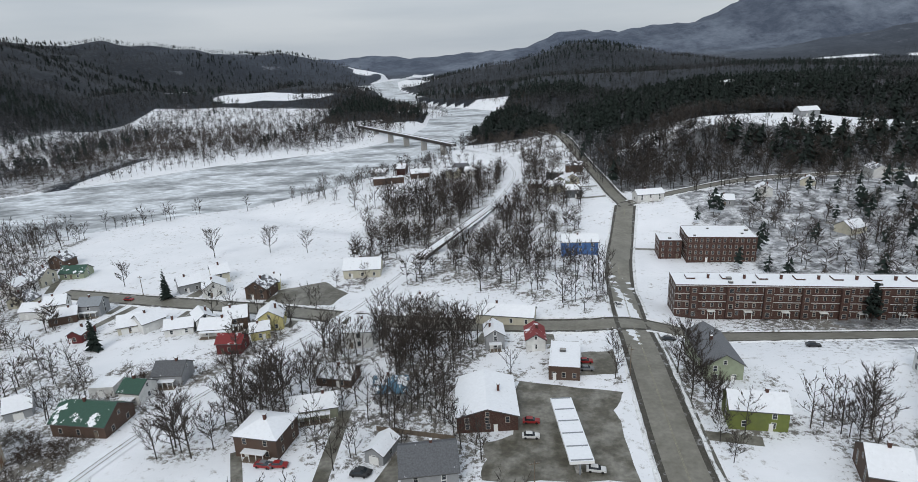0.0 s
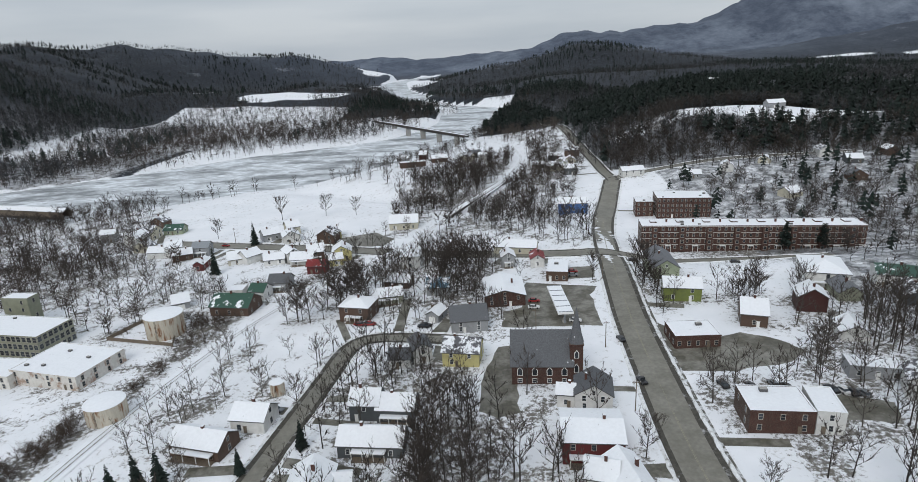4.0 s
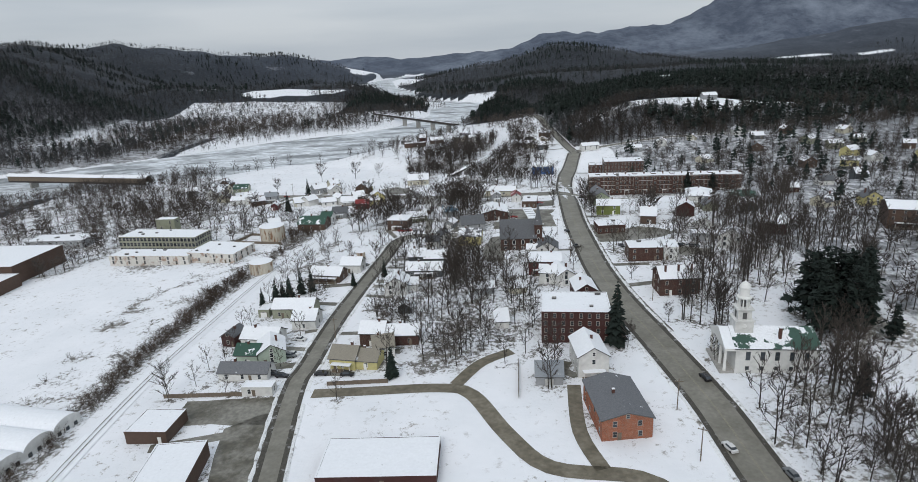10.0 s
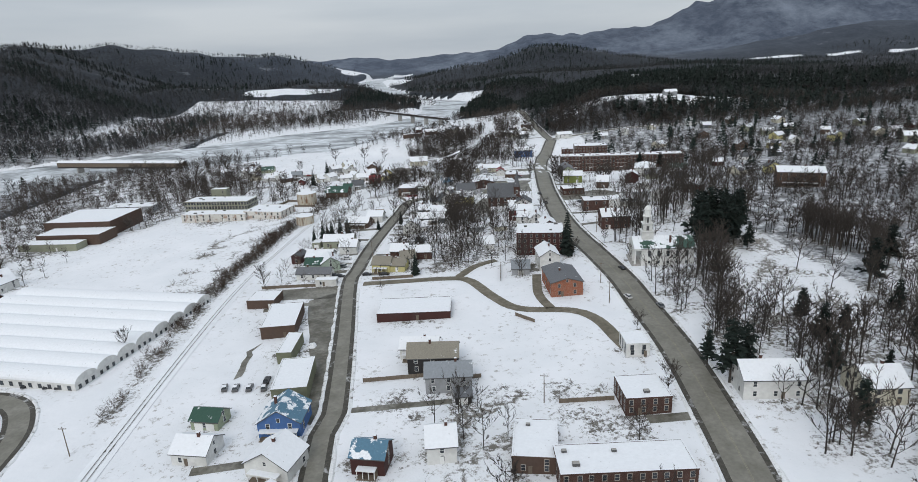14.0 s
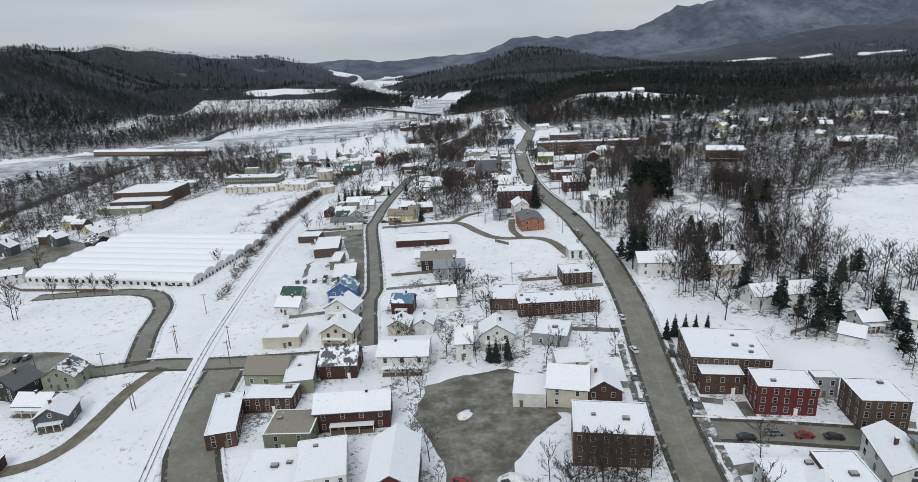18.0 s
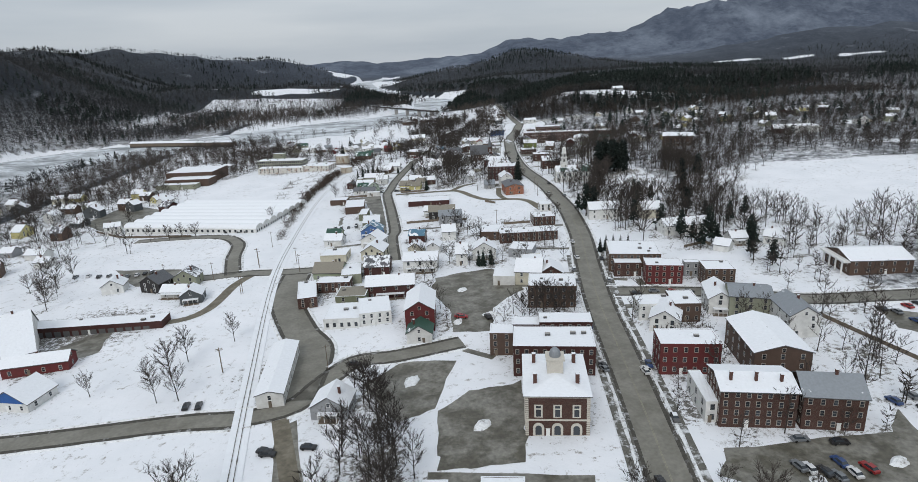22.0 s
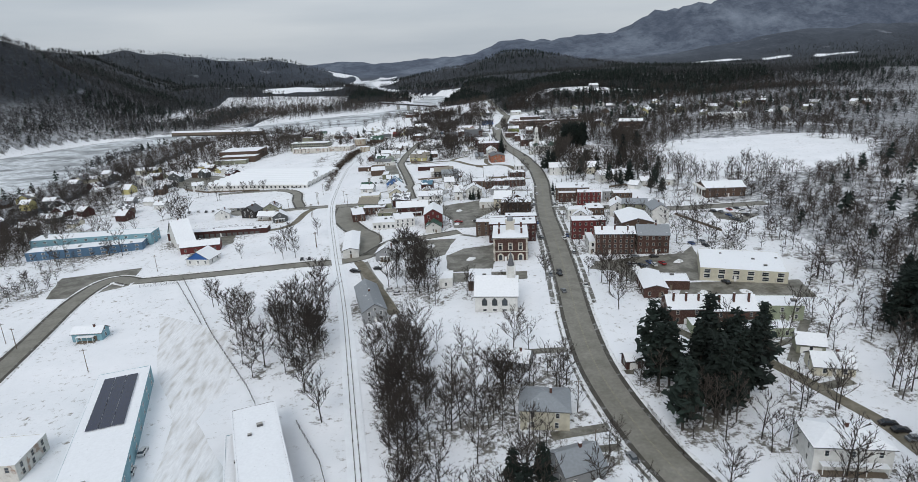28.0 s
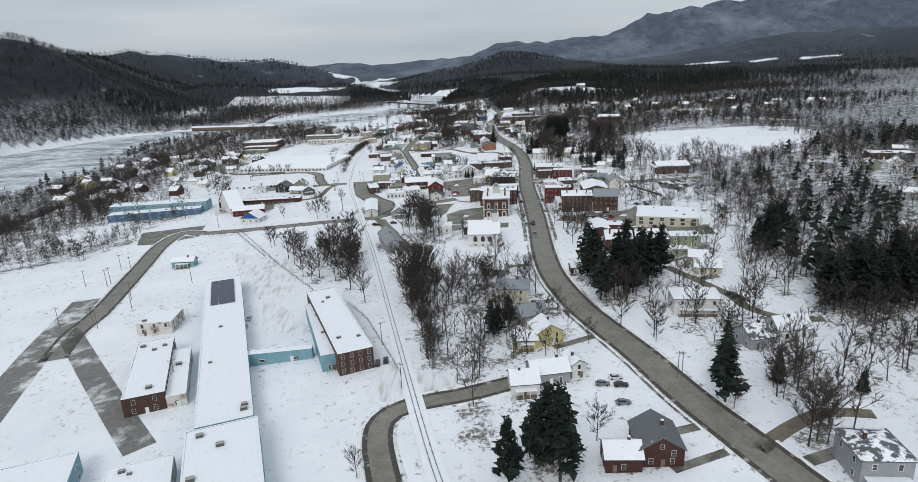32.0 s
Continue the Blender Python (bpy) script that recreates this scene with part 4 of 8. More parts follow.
    if sort == "rowhouse":
        for fl in range(1, 5):
            z = fl * h / 4
            v, f = boxes_geo([(-w / 2 - 0.1, w / 2 + 0.1, -d / 2 - 0.35, -d / 2 - 0.02, z - 0.12, z + 0.06)])
            part("string_course", mesh("string_course", v, f, [MAT["worn_trim"], MAT["roof_snow"]], [0, 1, 0, 0, 0, 0]), ob)
        for k in range(8):
            bx = -w / 2 + w * (k + 0.5) / 8
            v, f = boxes_geo([(-1.5, 1.5, -1.5, 0, 0.2, h - 0.2)])
            bay = part("bay", mesh("bay", v, f, MAT["brick"]), ob, pose(bx, -d / 2 + 0.02, 0))
            for fl in range(4):
                add_window(bay, 0, -1.5, 0.95 + fl * h / 4, 0, 1.3, 1.6, "worn_trim", True)
            v, f = boxes_geo([(-1.4, 1.4, -1.6, 0, 2.6, 2.85), (-1.3, -1.15, -1.5, -1.35, -0.5, 2.6), (1.15, 1.3, -1.5, -1.35, -0.5, 2.6)])
            part("entrance_porch", mesh("entrance_porch", v, f, MAT["trim"]), ob, pose(bx + w / 16, -d / 2 - 0.02, 0))
            for q in (0, 1):
                v, f = box_geo(-1.6, 1.6, -2.2, 2.2, h + 0.2, h + 0.9)
            part("light_well", mesh("light_well", v, f, [MAT["brick"], MAT["roof_snow"]], [0, 1, 0, 0, 0, 0]), ob, pose(bx, 1.5, 0))
            add_chimney(ob, bx + w / 16, 0.5, h, h + 1.9, 0.8)
    if sort == "townhall":
        for z in (4.6, h - 0.5):
            v, f = boxes_geo([(-w / 2 - 0.18, w / 2 + 0.18, -d / 2 - 0.18, d / 2 + 0.18, z, z + 0.45)])
            part("stone_band", mesh("stone_band", v, f, MAT["stone"]), ob)
        for k in (-1, 0, 1):
            v = [(1.5 * math.cos(math.pi * i / 10), -0.2, 2.4 + 1.5 * math.sin(math.pi * i / 10)) for i in range(11)] + [(-1.5, -0.2, 0), (1.5, -0.2, 0)]
            n = len(v)
            v += [(a, 0.05, c) for a, _, c in v]
            f = [tuple(range(n - 1, -1, -1))] + [(i, (i + 1) % n, n + (i + 1) % n, n + i) for i in range(n)]
            surround = part("arch_surround", mesh("arch_surround", v, f, MAT["stone"]), ob, pose(k * w / 3.4, -d / 2, 0))
            v = [(0.85 * math.cos(math.pi * i / 10), -0.24, 2.3 + 0.85 * math.sin(math.pi * i / 10)) for i in range(11)] + [(-0.85, -0.24, 0.3), (0.85, -0.24, 0.3)]
            v += [(a, -0.1, c) for a, _, c in v]
            part("arch_pane", mesh("arch_pane", v, f, MAT["glass"]), surround)
            v, f = boxes_geo([(-1.1, 1.1, -0.16, 0.02, 5.6, 9.4)])
            frame_ = part("window_surround", mesh("window_surround", v, f, MAT["stone"]), ob, pose(k * w / 3.4, -d / 2, 0))
            v, f = boxes_geo([(-0.65, 0.65, -0.2, 0, 5.9, 8.0), (-0.65, 0.65, -0.2, 0, 8.4, 9.1)])
            part("pane", mesh("pane", v, f, MAT["glass"]), frame_)
        for cx in (-w / 3, w / 3):
            for cy in (-d / 4, d / 4):
                add_chimney(ob, cx, cy, h, h + 3.4, 1.0)
        for sx in (-1, 1):
            v, f = boxes_geo([(-0.45, 0.45, -0.1, 0.05, 0.6 * q, 0.6 * q + 0.42) for q in range(0, 20, 1)])
            part("quoin", mesh("quoin", v, f, MAT["stone"]), ob, pose(sx * (w / 2 - 0.45), -d / 2 - 0.03, 0))
    if sort == "library":
        for k in range(4):
            v, f = lathe_geo([(0.4, -0.3), (0.34, 4.8), (0.5, 5.2)], 10)
            part("column", mesh("column", v, f, MAT["trim"]), ob, pose(-w / 2 - 2.0, (k - 1.5) * d / 4, 0))
        v, f = boxes_geo([(-w / 2 - 2.8, -w / 2, -d / 2, d / 2, 5.2, 6.0)])
        part("portico", mesh("portico", v, f, MAT["trim"]), ob)
    return ob


# ---- buildings ----
building(129.5, 208.0, 105.0, 13.5, -8.4, 12.5, "f", "brick", "snow", "rowhouse")
building(120.0, 277.0, 31.0, 20.0, -9, 12, "f", "brick", "snow", "mill")
building(98.6, 283.0, 10.5, 13.0, -9, 9, "f", "brick", "snow", "mill")
building(54.0, 281.0, 17.5, 9.0, -5, 5.5, "g1", "blue", "snow")
building(312.0, 728.0, 15.0, 10.0, 5, 8, "g1", "white", "snow", "far")
building(291.0, 517.0, 17.0, 10.0, 4, 4.5, "g1", "grey", "snow", "far")
building(-62.0, 470.0, 24.0, 9.0, 12, 4.5, "f", "brown", "snow", "far")
building(-38.0, 487.0, 15.0, 9.0, 12, 4.0, "g1", "brown", "snow", "far")
building(112.0, 362.0, 17.0, 8.0, 8, 4.5, "g1", "white", "snow")
building(60.0, 403.0, 14.0, 9.0, 0, 4.5, "g1", "cream", "snow")
building(70.0, 385.0, 10.0, 9.0, -4, 5, "g1", "slategrey", "snow")
building(11.8, 199.9, 20.9, 8.3, -14, 3.5, "g1", "cream", "snow")
building(6.4, 181.9, 6.3, 9.0, 2, 5, "g2", "grey", "snow")
building(19.9, 179.4, 6.2, 10.0, -3, 4, "g2", "white", "redm")
building(27.3, 163.8, 9.1, 17.0, -11, 4, "f", "brown", "snow", "shop")
building(71.3, 160.9, 10.4, 21.6, -5, 5.5, "g2", "green", "slate")
building(69.7, 130.6, 13.6, 9.0, -12, 5.5, "g1", "lime", "snow")
building(86.2, 106.9, 8.3, 12.0, -19, 4.5, "g1", "brown", "snow")
building(61.1, 95.1, 14.5, 11.5, -1, 4, "f", "brick", "snow", "shop")
building(127.5, 138.6, 15.0, 20.0, -19, 6, "h", "white", "snow")
building(149.9, 130.3, 13.2, 14.0, -24, 5, "g1", "white", "greenm")
building(110.3, 91.1, 8.2, 10.0, -16, 3, "g2", "white", "snow")
building(102.2, 67.7, 13.7, 7.0, -15, 3.5, "f", "grey", "snow")
building(65.1, 49.1, 15.3, 12.0, -7, 6, "f", "brick", "snow")
building(76.6, 47.4, 6.5, 12.0, -12, 6, "f", "white", "snow")
building(64.8, 7.4, 15.4, 10.8, -2, 7, "g1", "brick", "snow", "chimneys")
building(22.0, 62.3, 10.0, 10.0, -10, 5, "g2", "white", "slate")
building(14.6, 63.3, 4.8, 6.0, -11, 4, "g1", "white", "snow")
building(17.4, 42.6, 14.5, 14.0, -6, 6, "g1", "red", "snow")
building(16.8, 27.9, 7.2, 8.0, -16, 5, "g1", "white", "snow")
building(22.3, 26.2, 7.5, 12.0, 9, 5, "g2", "white", "snow")
building(27.1, 5.6, 8.4, 13.0, -1, 6, "g2", "darkred", "snow")
building(17.9, -22.5, 23.3, 18.0, -9, 11, "f", "darkred", "snow", "block")
building(17.0, -47.6, 9.3, 14.0, 0, 7, "g2", "white", "snow", "victorian")
building(3.6, -52.9, 8.0, 9.0, -7, 3, "g1", "grey", "metal")
building(18.0, -76.0, 13.1, 19.8, 1, 6, "g2", "orange", "slate")
building(29.8, -135.8, 7.6, 9.5, -3, 4.5, "f", "white", "snow", "shop")
building(22.1, -166.2, 12.7, 12.4, -1, 5, "f", "brick", "snow", "shop")
building(59.2, -164.9, 17.8, 11.0, -6, 6, "g1", "white", "snow")
building(85.2, -172.1, 11.2, 12.0, -3, 5.5, "g1", "cream", "snow")
building(90.5, -207.6, 24.5, 10.0, 2, 5, "g1", "white", "snow")
building(124.0, -238.6, 9.7, 9.0, -42, 4, "g1", "white", "snow")
building(106.7, -232.8, 8.1, 8.0, -1, 3.5, "g1", "white", "snow")
building(96.1, -241.0, 7.1, 8.0, -43, 3, "g1", "white", "snow")
building(47.4, -250.2, 22.6, 20.3, -13, 8, "f", "brown", "snow", "shop")
building(41.0, -261.2, 11.6, 7.8, -11, 6, "f", "brick", "snow", "shop")
building(52.8, -272.7, 15.1, 10.0, -13, 8, "f", "red", "snow", "shop")
building(66.9, -269.5, 6.5, 4.0, -10, 6, "f", "grey", "snow", "shop")
building(72.1, -282.1, 11.7, 11.3, -11, 8, "f", "brown", "snow", "shop")
building(61.8, -303.5, 8.5, 16.6, -17, 6, "g2", "white", "snow")
building(70.4, -310.2, 14.4, 14.0, -20, 8, "g1", "sage", "metal")
building(77.8, -327.1, 10.0, 16.0, -8, 8, "g2", "white", "metal")
building(37.3, -306.3, 16.1, 9.0, -4, 6, "f", "white", "snow", "shop")
building(46.0, -308.7, 9.5, 13.2, -8, 7, "f", "brown", "snow", "shop")
building(37.1, -315.3, 10.2, 14.0, -27, 5, "g2", "white", "snow")
building(31.1, -345.3, 18.1, 10.8, -10, 10, "f", "red", "snow", "shop")
building(56.4, -346.6, 16.5, 24.7, -9, 9, "g2", "brown", "snow", "hall")
building(36.7, -372.9, 19.0, 14.0, -12, 10.5, "g1", "brick", "snow", "hotel")
building(54.4, -378.2, 15.1, 12.0, -14, 9.5, "g1", "brick", "metal", "hotelwing")
building(26.2, -367.2, 3.4, 16.8, -8, 6, "f", "white", "snow")
building(79.3, -417.1, 34.1, 27.3, -23, 5, "f", "cream", "snow", "market")
building(35.2, -426.6, 9.4, 20.8, -11, 4, "g2", "brick", "snow", "bank")
building(45.5, -426.0, 11.0, 10.0, -15, 3.5, "f", "brick", "snow")
building(-14.9, -363.0, 17.1, 22.8, -9, 12, "h", "brick", "snow", "townhall")
building(-9.4, -336.3, 25.7, 14.7, -10, 10, "f", "darkred", "snow", "shop")
building(-1.8, -321.0, 18.0, 8.3, -9, 9, "f", "darkred", "snow", "shop")
building(-15.1, -318.2, 9.5, 7.4, -10, 8, "f", "darkred", "snow", "shop")
building(-24.5, -322.8, 7.8, 7.8, -10, 8, "f", "brown", "snow", "shop")
building(1.7, -284.1, 18.9, 14.2, -12, 9, "f", "brown", "snow", "shop")
building(-2.7, -257.8, 11.5, 13.2, -16, 6, "g1", "cream", "snow")
building(6.2, -259.7, 10.6, 12.0, -7, 5, "g2", "brick", "snow")
building(-13.9, -256.6, 9.6, 11.3, -12, 4, "f", "white", "snow")
building(7.6, -195.6, 31.5, 11.1, -2, 5, "f", "brick", "snow", "shop")
building(-11.5, -184.6, 11.2, 15.9, -10, 4.5, "f", "brown", "snow")
building(-19.2, -219.0, 11.9, 10.0, -5, 5, "g2", "white", "snow")
building(-31.1, -224.3, 5.7, 12.0, -4, 6, "g1", "white", "snow")
building(0.6, -220.2, 12.1, 12.6, -21, 4, "f", "grey", "snow")
building(0.8, -245.3, 9.7, 9.7, -4, 6, "f", "cream", "snow")
building(-29.2, -511.5, 13.5, 12.0, -13, 6, "h", "cream", "metal")
building(-26.9, -535.8, 10.9, 10.0, 15, 4, "g1", "grey", "metal")
building(-24.6, -554.0, 9.7, 10.0, 7, 5, "g2", "yellow", "snow")
building(-32.9, -556.8, 8.4, 7.0, -5, 3.5, "g1", "yellow", "snow")
building(-30.1, -580.9, 12.2, 9.0, 4, 4, "g1", "grey", "snow")
building(-21.0, -579.2, 4.7, 8.0, 9, 5, "g2", "white", "snow")
building(-38.9, -585.7, 8.7, 9.0, -1, 4, "g1", "white", "snow")
building(37.5, -541.0, 17.5, 11.5, -12, 6.5, "h", "white", "snow", "colonial")
building(61.5, -502.5, 11.4, 9.0, -17, 3, "g1", "cream", "snow")
building(63.9, -488.8, 8.4, 8.0, -23, 3, "g1", "sage", "snow")
building(68.5, -463.0, 15.0, 10.0, -12, 5.5, "f", "green", "snow")
building(35.3, -457.5, 13.5, 11.0, -9, 6, "g1", "brick", "snow", "chimneys")
building(50.2, -463.5, 15.5, 12.0, -9, 6.5, "g1", "brick", "snow", "chimneys")
building(37.5, -468.5, 9.0, 6.5, -9, 3, "f", "green", "snow")
building(56.0, -475.5, 18.0, 7.0, -9, 3, "f", "green", "snow")
building(4.4, -487.8, 4.7, 5.0, 0, 3, "g1", "darkred", "snow")
building(43.8, -572.1, 8.8, 10.0, 7, 4, "g1", "grey", "melt")
building(58.2, -568.6, 11.8, 10.0, -2, 4, "g1", "white", "snow")
building(-32.7, -478.7, 11.4, 8.0, -24, 3, "g1", "grey", "snow")
building(-11.5, -623.0, 11.0, 12.0, -8, 5, "g2", "darkred", "slate")
building(-21.5, -625.5, 9.0, 8.0, -8, 4, "g1", "darkred", "snow")
building(35.0, -638.3, 11.5, 12.0, -10, 7, "h", "grey", "melt")
building(202.0, 60.7, 27.4, 18.0, -24, 9, "g1", "brown", "snow")
building(331.6, 67.6, 29.0, 20.0, -7, 6, "f", "white", "snow")
building(140.5, -279.4, 25.4, 19.1, -7, 6, "g1", "brown", "snow", "library")
building(324.5, -285.9, 31.9, 15.0, -22, 5, "f", "brick", "snow")
building(-177.2, 234.8, 8.1, 9.0, 20, 5.5, "g1", "white", "snow")
building(-185.6, 233.8, 10.6, 8.0, 1, 3.5, "g1", "white", "snow")
building(-169.0, 225.9, 10.2, 8.0, 23, 3.5, "g1", "brown", "snow")
building(-160.2, 232.1, 9.0, 8.0, 3, 5, "g1", "grey", "metal")
building(-150.6, 207.7, 5.0, 10.0, 2, 3.5, "g2", "red", "snow")
building(-134.5, 213.9, 8.7, 10.0, 21, 3, "g1", "cream", "snow")
building(-127.4, 213.8, 9.1, 9.0, 52, 4, "g1", "white", "snow")
building(-104.9, 211.2, 6.3, 10.0, 35, 5, "g2", "white", "snow")
building(-112.4, 208.1, 10.2, 8.0, 14, 3, "g1", "white", "snow")
building(-91.3, 210.5, 8.3, 10.0, 15, 5, "g1", "brown", "snow")
building(-96.9, 205.6, 11.4, 9.0, 3, 3, "g1", "white", "snow")
building(-85.4, 189.6, 8.9, 7.0, -3, 4, "g1", "red", "redm")
building(-77.1, 208.2, 9.5, 10.0, 9, 5, "g2", "yellow", "snow")
building(-78.8, 199.4, 6.7, 7.0, 19, 3.5, "g1", "yellow", "snow")
building(-129.0, 254.2, 9.9, 9.0, 34, 4, "g1", "grey", "snow")
building(-118.6, 263.7, 7.7, 10.0, 29, 5, "g1", "cream", "snow")
building(-114.8, 247.2, 9.5, 10.0, 23, 4, "g2", "white", "snow")
building(-91.3, 240.8, 9.9, 10.0, -10, 5, "g2", "brown", "melt")
building(-88.6, 249.3, 5.4, 8.0, 14, 4, "g1", "yellow", "snow")
building(-200.1, 284.4, 12.0, 9.0, 2, 3, "g1", "green", "greenm")
building(-49.9, 260.5, 16.7, 12.0, 1, 4, "g1", "cream", "snow")
building(-19.0, 212.5, 9.7, 10.0, -10, 4, "g1", "white", "snow")
building(-39.7, 191.6, 9.2, 14.2, -1, 6, "h", "white", "snow")
building(-25.0, 153.0, 9.4, 9.0, -2, 3.5, "g1", "grey", "bluem")
building(-42.9, 163.6, 11.4, 8.0, -13, 3, "g1", "brown", "snow")
building(-46.2, 146.1, 12.5, 8.0, 11, 3.5, "g1", "sage", "snow")
building(-55.5, 132.3, 11.9, 11.1, -13, 6, "h", "brown", "snow", "porch")
building(-24.7, 125.6, 5.1, 8.0, -22, 3, "g2", "grey", "snow")
building(-12.6, 117.3, 13.1, 12.0, 6, 4.5, "g1", "grey", "slate")
building(-104.1, 160.4, 7.2, 8.0, -12, 4, "g1", "white", "greenm")
building(-97.7, 170.4, 9.2, 9.0, 0, 4, "g1", "grey", "slate")
building(-110.0, 146.7, 17.0, 12.0, -9, 4, "g1", "brown", "greenm")
building(-116.7, 165.4, 7.8, 7.0, 1, 3, "f", "white", "snow")
building(-138.0, 156.0, 6.9, 9.0, 28, 3, "g1", "grey", "snow")
building(-41.6, 63.9, 8.2, 9.0, -5, 5, "g1", "slategrey", "snow")
building(-32.7, 62.1, 10.3, 9.0, -7, 4, "g1", "slategrey", "snow")
building(-73.4, 61.5, 10.0, 9.0, -9, 4, "g1", "white", "snow")
building(-34.9, 91.4, 6.9, 7.0, -3, 3.5, "g1", "white", "slate")
building(-28.7, 95.2, 6.2, 9.0, 15, 5, "g2", "white", "slate")
building(-14.4, 91.6, 11.9, 10.0, -10, 5, "g1", "yellow", "melt")
building(-193.0, 125.3, 48.7, 16.5, -11, 9, "f", "sage", "snow", "factory")
building(-199.9, 146.0, 12.1, 6.0, -7, 13, "f", "sage", "snow")
building(-188.2, 100.0, 46.5, 12.0, -9, 5, "f", "plaster", "snow")
building(-151.4, 99.9, 28.2, 20.5, -15, 5, "f", "plaster", "snow")
building(-268.8, 148.5, 36.5, 15.3, -5, 5, "f", "grey", "snow")
building(-271.0, 98.0, 46.0, 37.0, -6, 10, "f", "brown", "snow", "shed")
building(-268.0, 69.5, 42.0, 18.0, -6, 6.5, "f", "brown", "snow", "shed")
building(-275.0, 54.5, 38.0, 10.0, -6, 4, "f", "sage", "snow", "shed")
building(-83.5, 51.1, 15.2, 9.0, -15, 3.5, "g1", "brown", "snow")
building(-49.4, 29.2, 9.8, 11.0, -1, 5, "g2", "white", "snow")
building(-42.9, 31.3, 5.3, 7.0, 2, 3, "g1", "white", "snow")
building(-37.6, 47.5, 16.7, 9.0, -6, 3.5, "g1", "slategrey", "snow")
building(-82.5, 0.4, 9.3, 9.3, -6, 4, "g1", "white", "snow")
building(-89.7, 12.5, 16.9, 9.0, -6, 4, "g1", "sage", "snow")
building(-102.4, 14.3, 4.6, 7.0, -6, 3, "f", "sage", "snow")
building(-107.8, -10.2, 5.2, 8.0, -14, 4, "g2", "darkred", "slate")
building(-96.4, -26.2, 8.2, 8.0, -8, 4, "g1", "mint", "greenm")
building(-89.4, -25.1, 9.0, 11.0, 16, 4.5, "g2", "mint", "snow")
building(-95.8, -12.6, 13.8, 9.0, -11, 3.5, "g1", "white", "snow")
building(-94.4, -37.3, 16.7, 7.0, -7, 3, "g1", "white", "slate")
building(-87.0, -48.9, 9.8, 4.0, -5, 2.8, "f", "white", "snow")
building(-61.5, -33.8, 9.0, 9.0, -14, 4, "g1", "yellow", "tan")
building(-53.9, -35.3, 7.8, 8.0, -12, 3.2, "g1", "yellow", "tan")
building(-53.8, -18.1, 8.9, 9.0, -9, 5, "g1", "brick", "snow")
building(-43.8, -19.6, 12.3, 8.0, -4, 4, "g1", "brick", "snow")
building(-49.9, -27.6, 7.2, 9.0, 10, 4, "g1", "white", "tan")
building(-111.1, -66.3, 12.1, 11.3, -6, 3.5, "f", "brown", "snow", "shed")
building(-97.2, -91.2, 13.0, 23.3, 3, 4.5, "f", "brown", "snow", "shed")
building(-88.8, -116.4, 5.2, 16.1, -3, 4, "f", "olive", "snow", "shed")
building(-82.2, -139.9, 10.9, 19.8, 3, 4.5, "f", "olive", "snow", "shed")
building(-44.6, -89.5, 29.0, 15.5, -3, 3, "f", "darkred", "snow", "shed")
building(-37.1, -134.6, 16.5, 10.0, -4, 5.5, "g1", "black", "tan")
building(-41.8, -125.5, 13.0, 8.0, -6, 4, "g1", "white", "snow")
building(-32.5, -147.9, 14.2, 9.0, -2, 5.5, "g1", "grey", "metal")
building(-28.6, -156.8, 4.8, 5.0, 1, 2.6, "g1", "black", "slate")
building(-101.3, -172.7, 10.1, 9.0, -11, 3.5, "g1", "white", "snow")
building(-103.1, -157.7, 8.6, 7.0, -12, 3, "g1", "green", "greenm")
building(-80.1, -162.3, 12.2, 11.0, -4, 4.5, "g2", "blue", "bluem")
building(-77.9, -181.1, 12.4, 10.0, -19, 4, "g2", "white", "snow")
building(-76.1, -203.0, 11.8, 13.0, -11, 4.5, "g2", "cream", "snow", "porch")
building(-97.2, -202.3, 13.6, 12.5, -6, 4, "f", "cream", "snow")
building(-96.4, -229.2, 14.0, 11.4, -8, 4, "g1", "green", "tan")
building(-85.4, -234.1, 9.2, 17.2, 4, 4.5, "f", "sage", "snow")
building(-72.9, -229.2, 12.1, 12.0, -5, 5, "g1", "darkred", "melt")
building(-102.9, -256.8, 8.1, 21.9, 9, 4.5, "f", "brick", "snow", "shop")
building(-91.9, -247.4, 15.2, 8.1, -6, 4.5, "f", "brick", "snow", "shop")
building(-81.7, -265.9, 12.9, 11.8, -5, 5, "f", "olive", "tan")
building(-65.5, -259.8, 21.1, 10.2, -1, 6, "g1", "darkred", "snow")
building(-83.3, -284.2, 14.3, 15.8, -3, 4, "f", "white", "snow", "shop")
building(-71.2, -283.2, 12.5, 16.2, 6, 5, "f", "white", "snow", "shop")
building(-52.3, -292.5, 11.1, 18.8, -3, 9, "g2", "red", "snow", "barn")
building(-52.9, -307.5, 9.2, 8.0, -6, 4, "g2", "white", "greenm")
building(-53.9, -203.5, 7.9, 8.0, -11, 4, "g2", "cream", "snow")
building(-44.3, -203.5, 6.8, 9.0, -11, 4, "g2", "white", "snow")
building(-53.1, -183.5, 8.7, 8.0, -12, 5, "g1", "darkred", "bluem")
building(-35.4, -180.5, 7.6, 10.0, 1, 5, "g1", "white", "snow")
building(-51.5, -228.0, 16.6, 14.8, -6, 6, "g1", "white", "snow")
building(-181.9, -224.6, 11.3, 10.0, -21, 5, "g2", "black", "slate")
building(-168.1, -220.6, 11.2, 9.0, -3, 5, "g2", "sage", "melt")
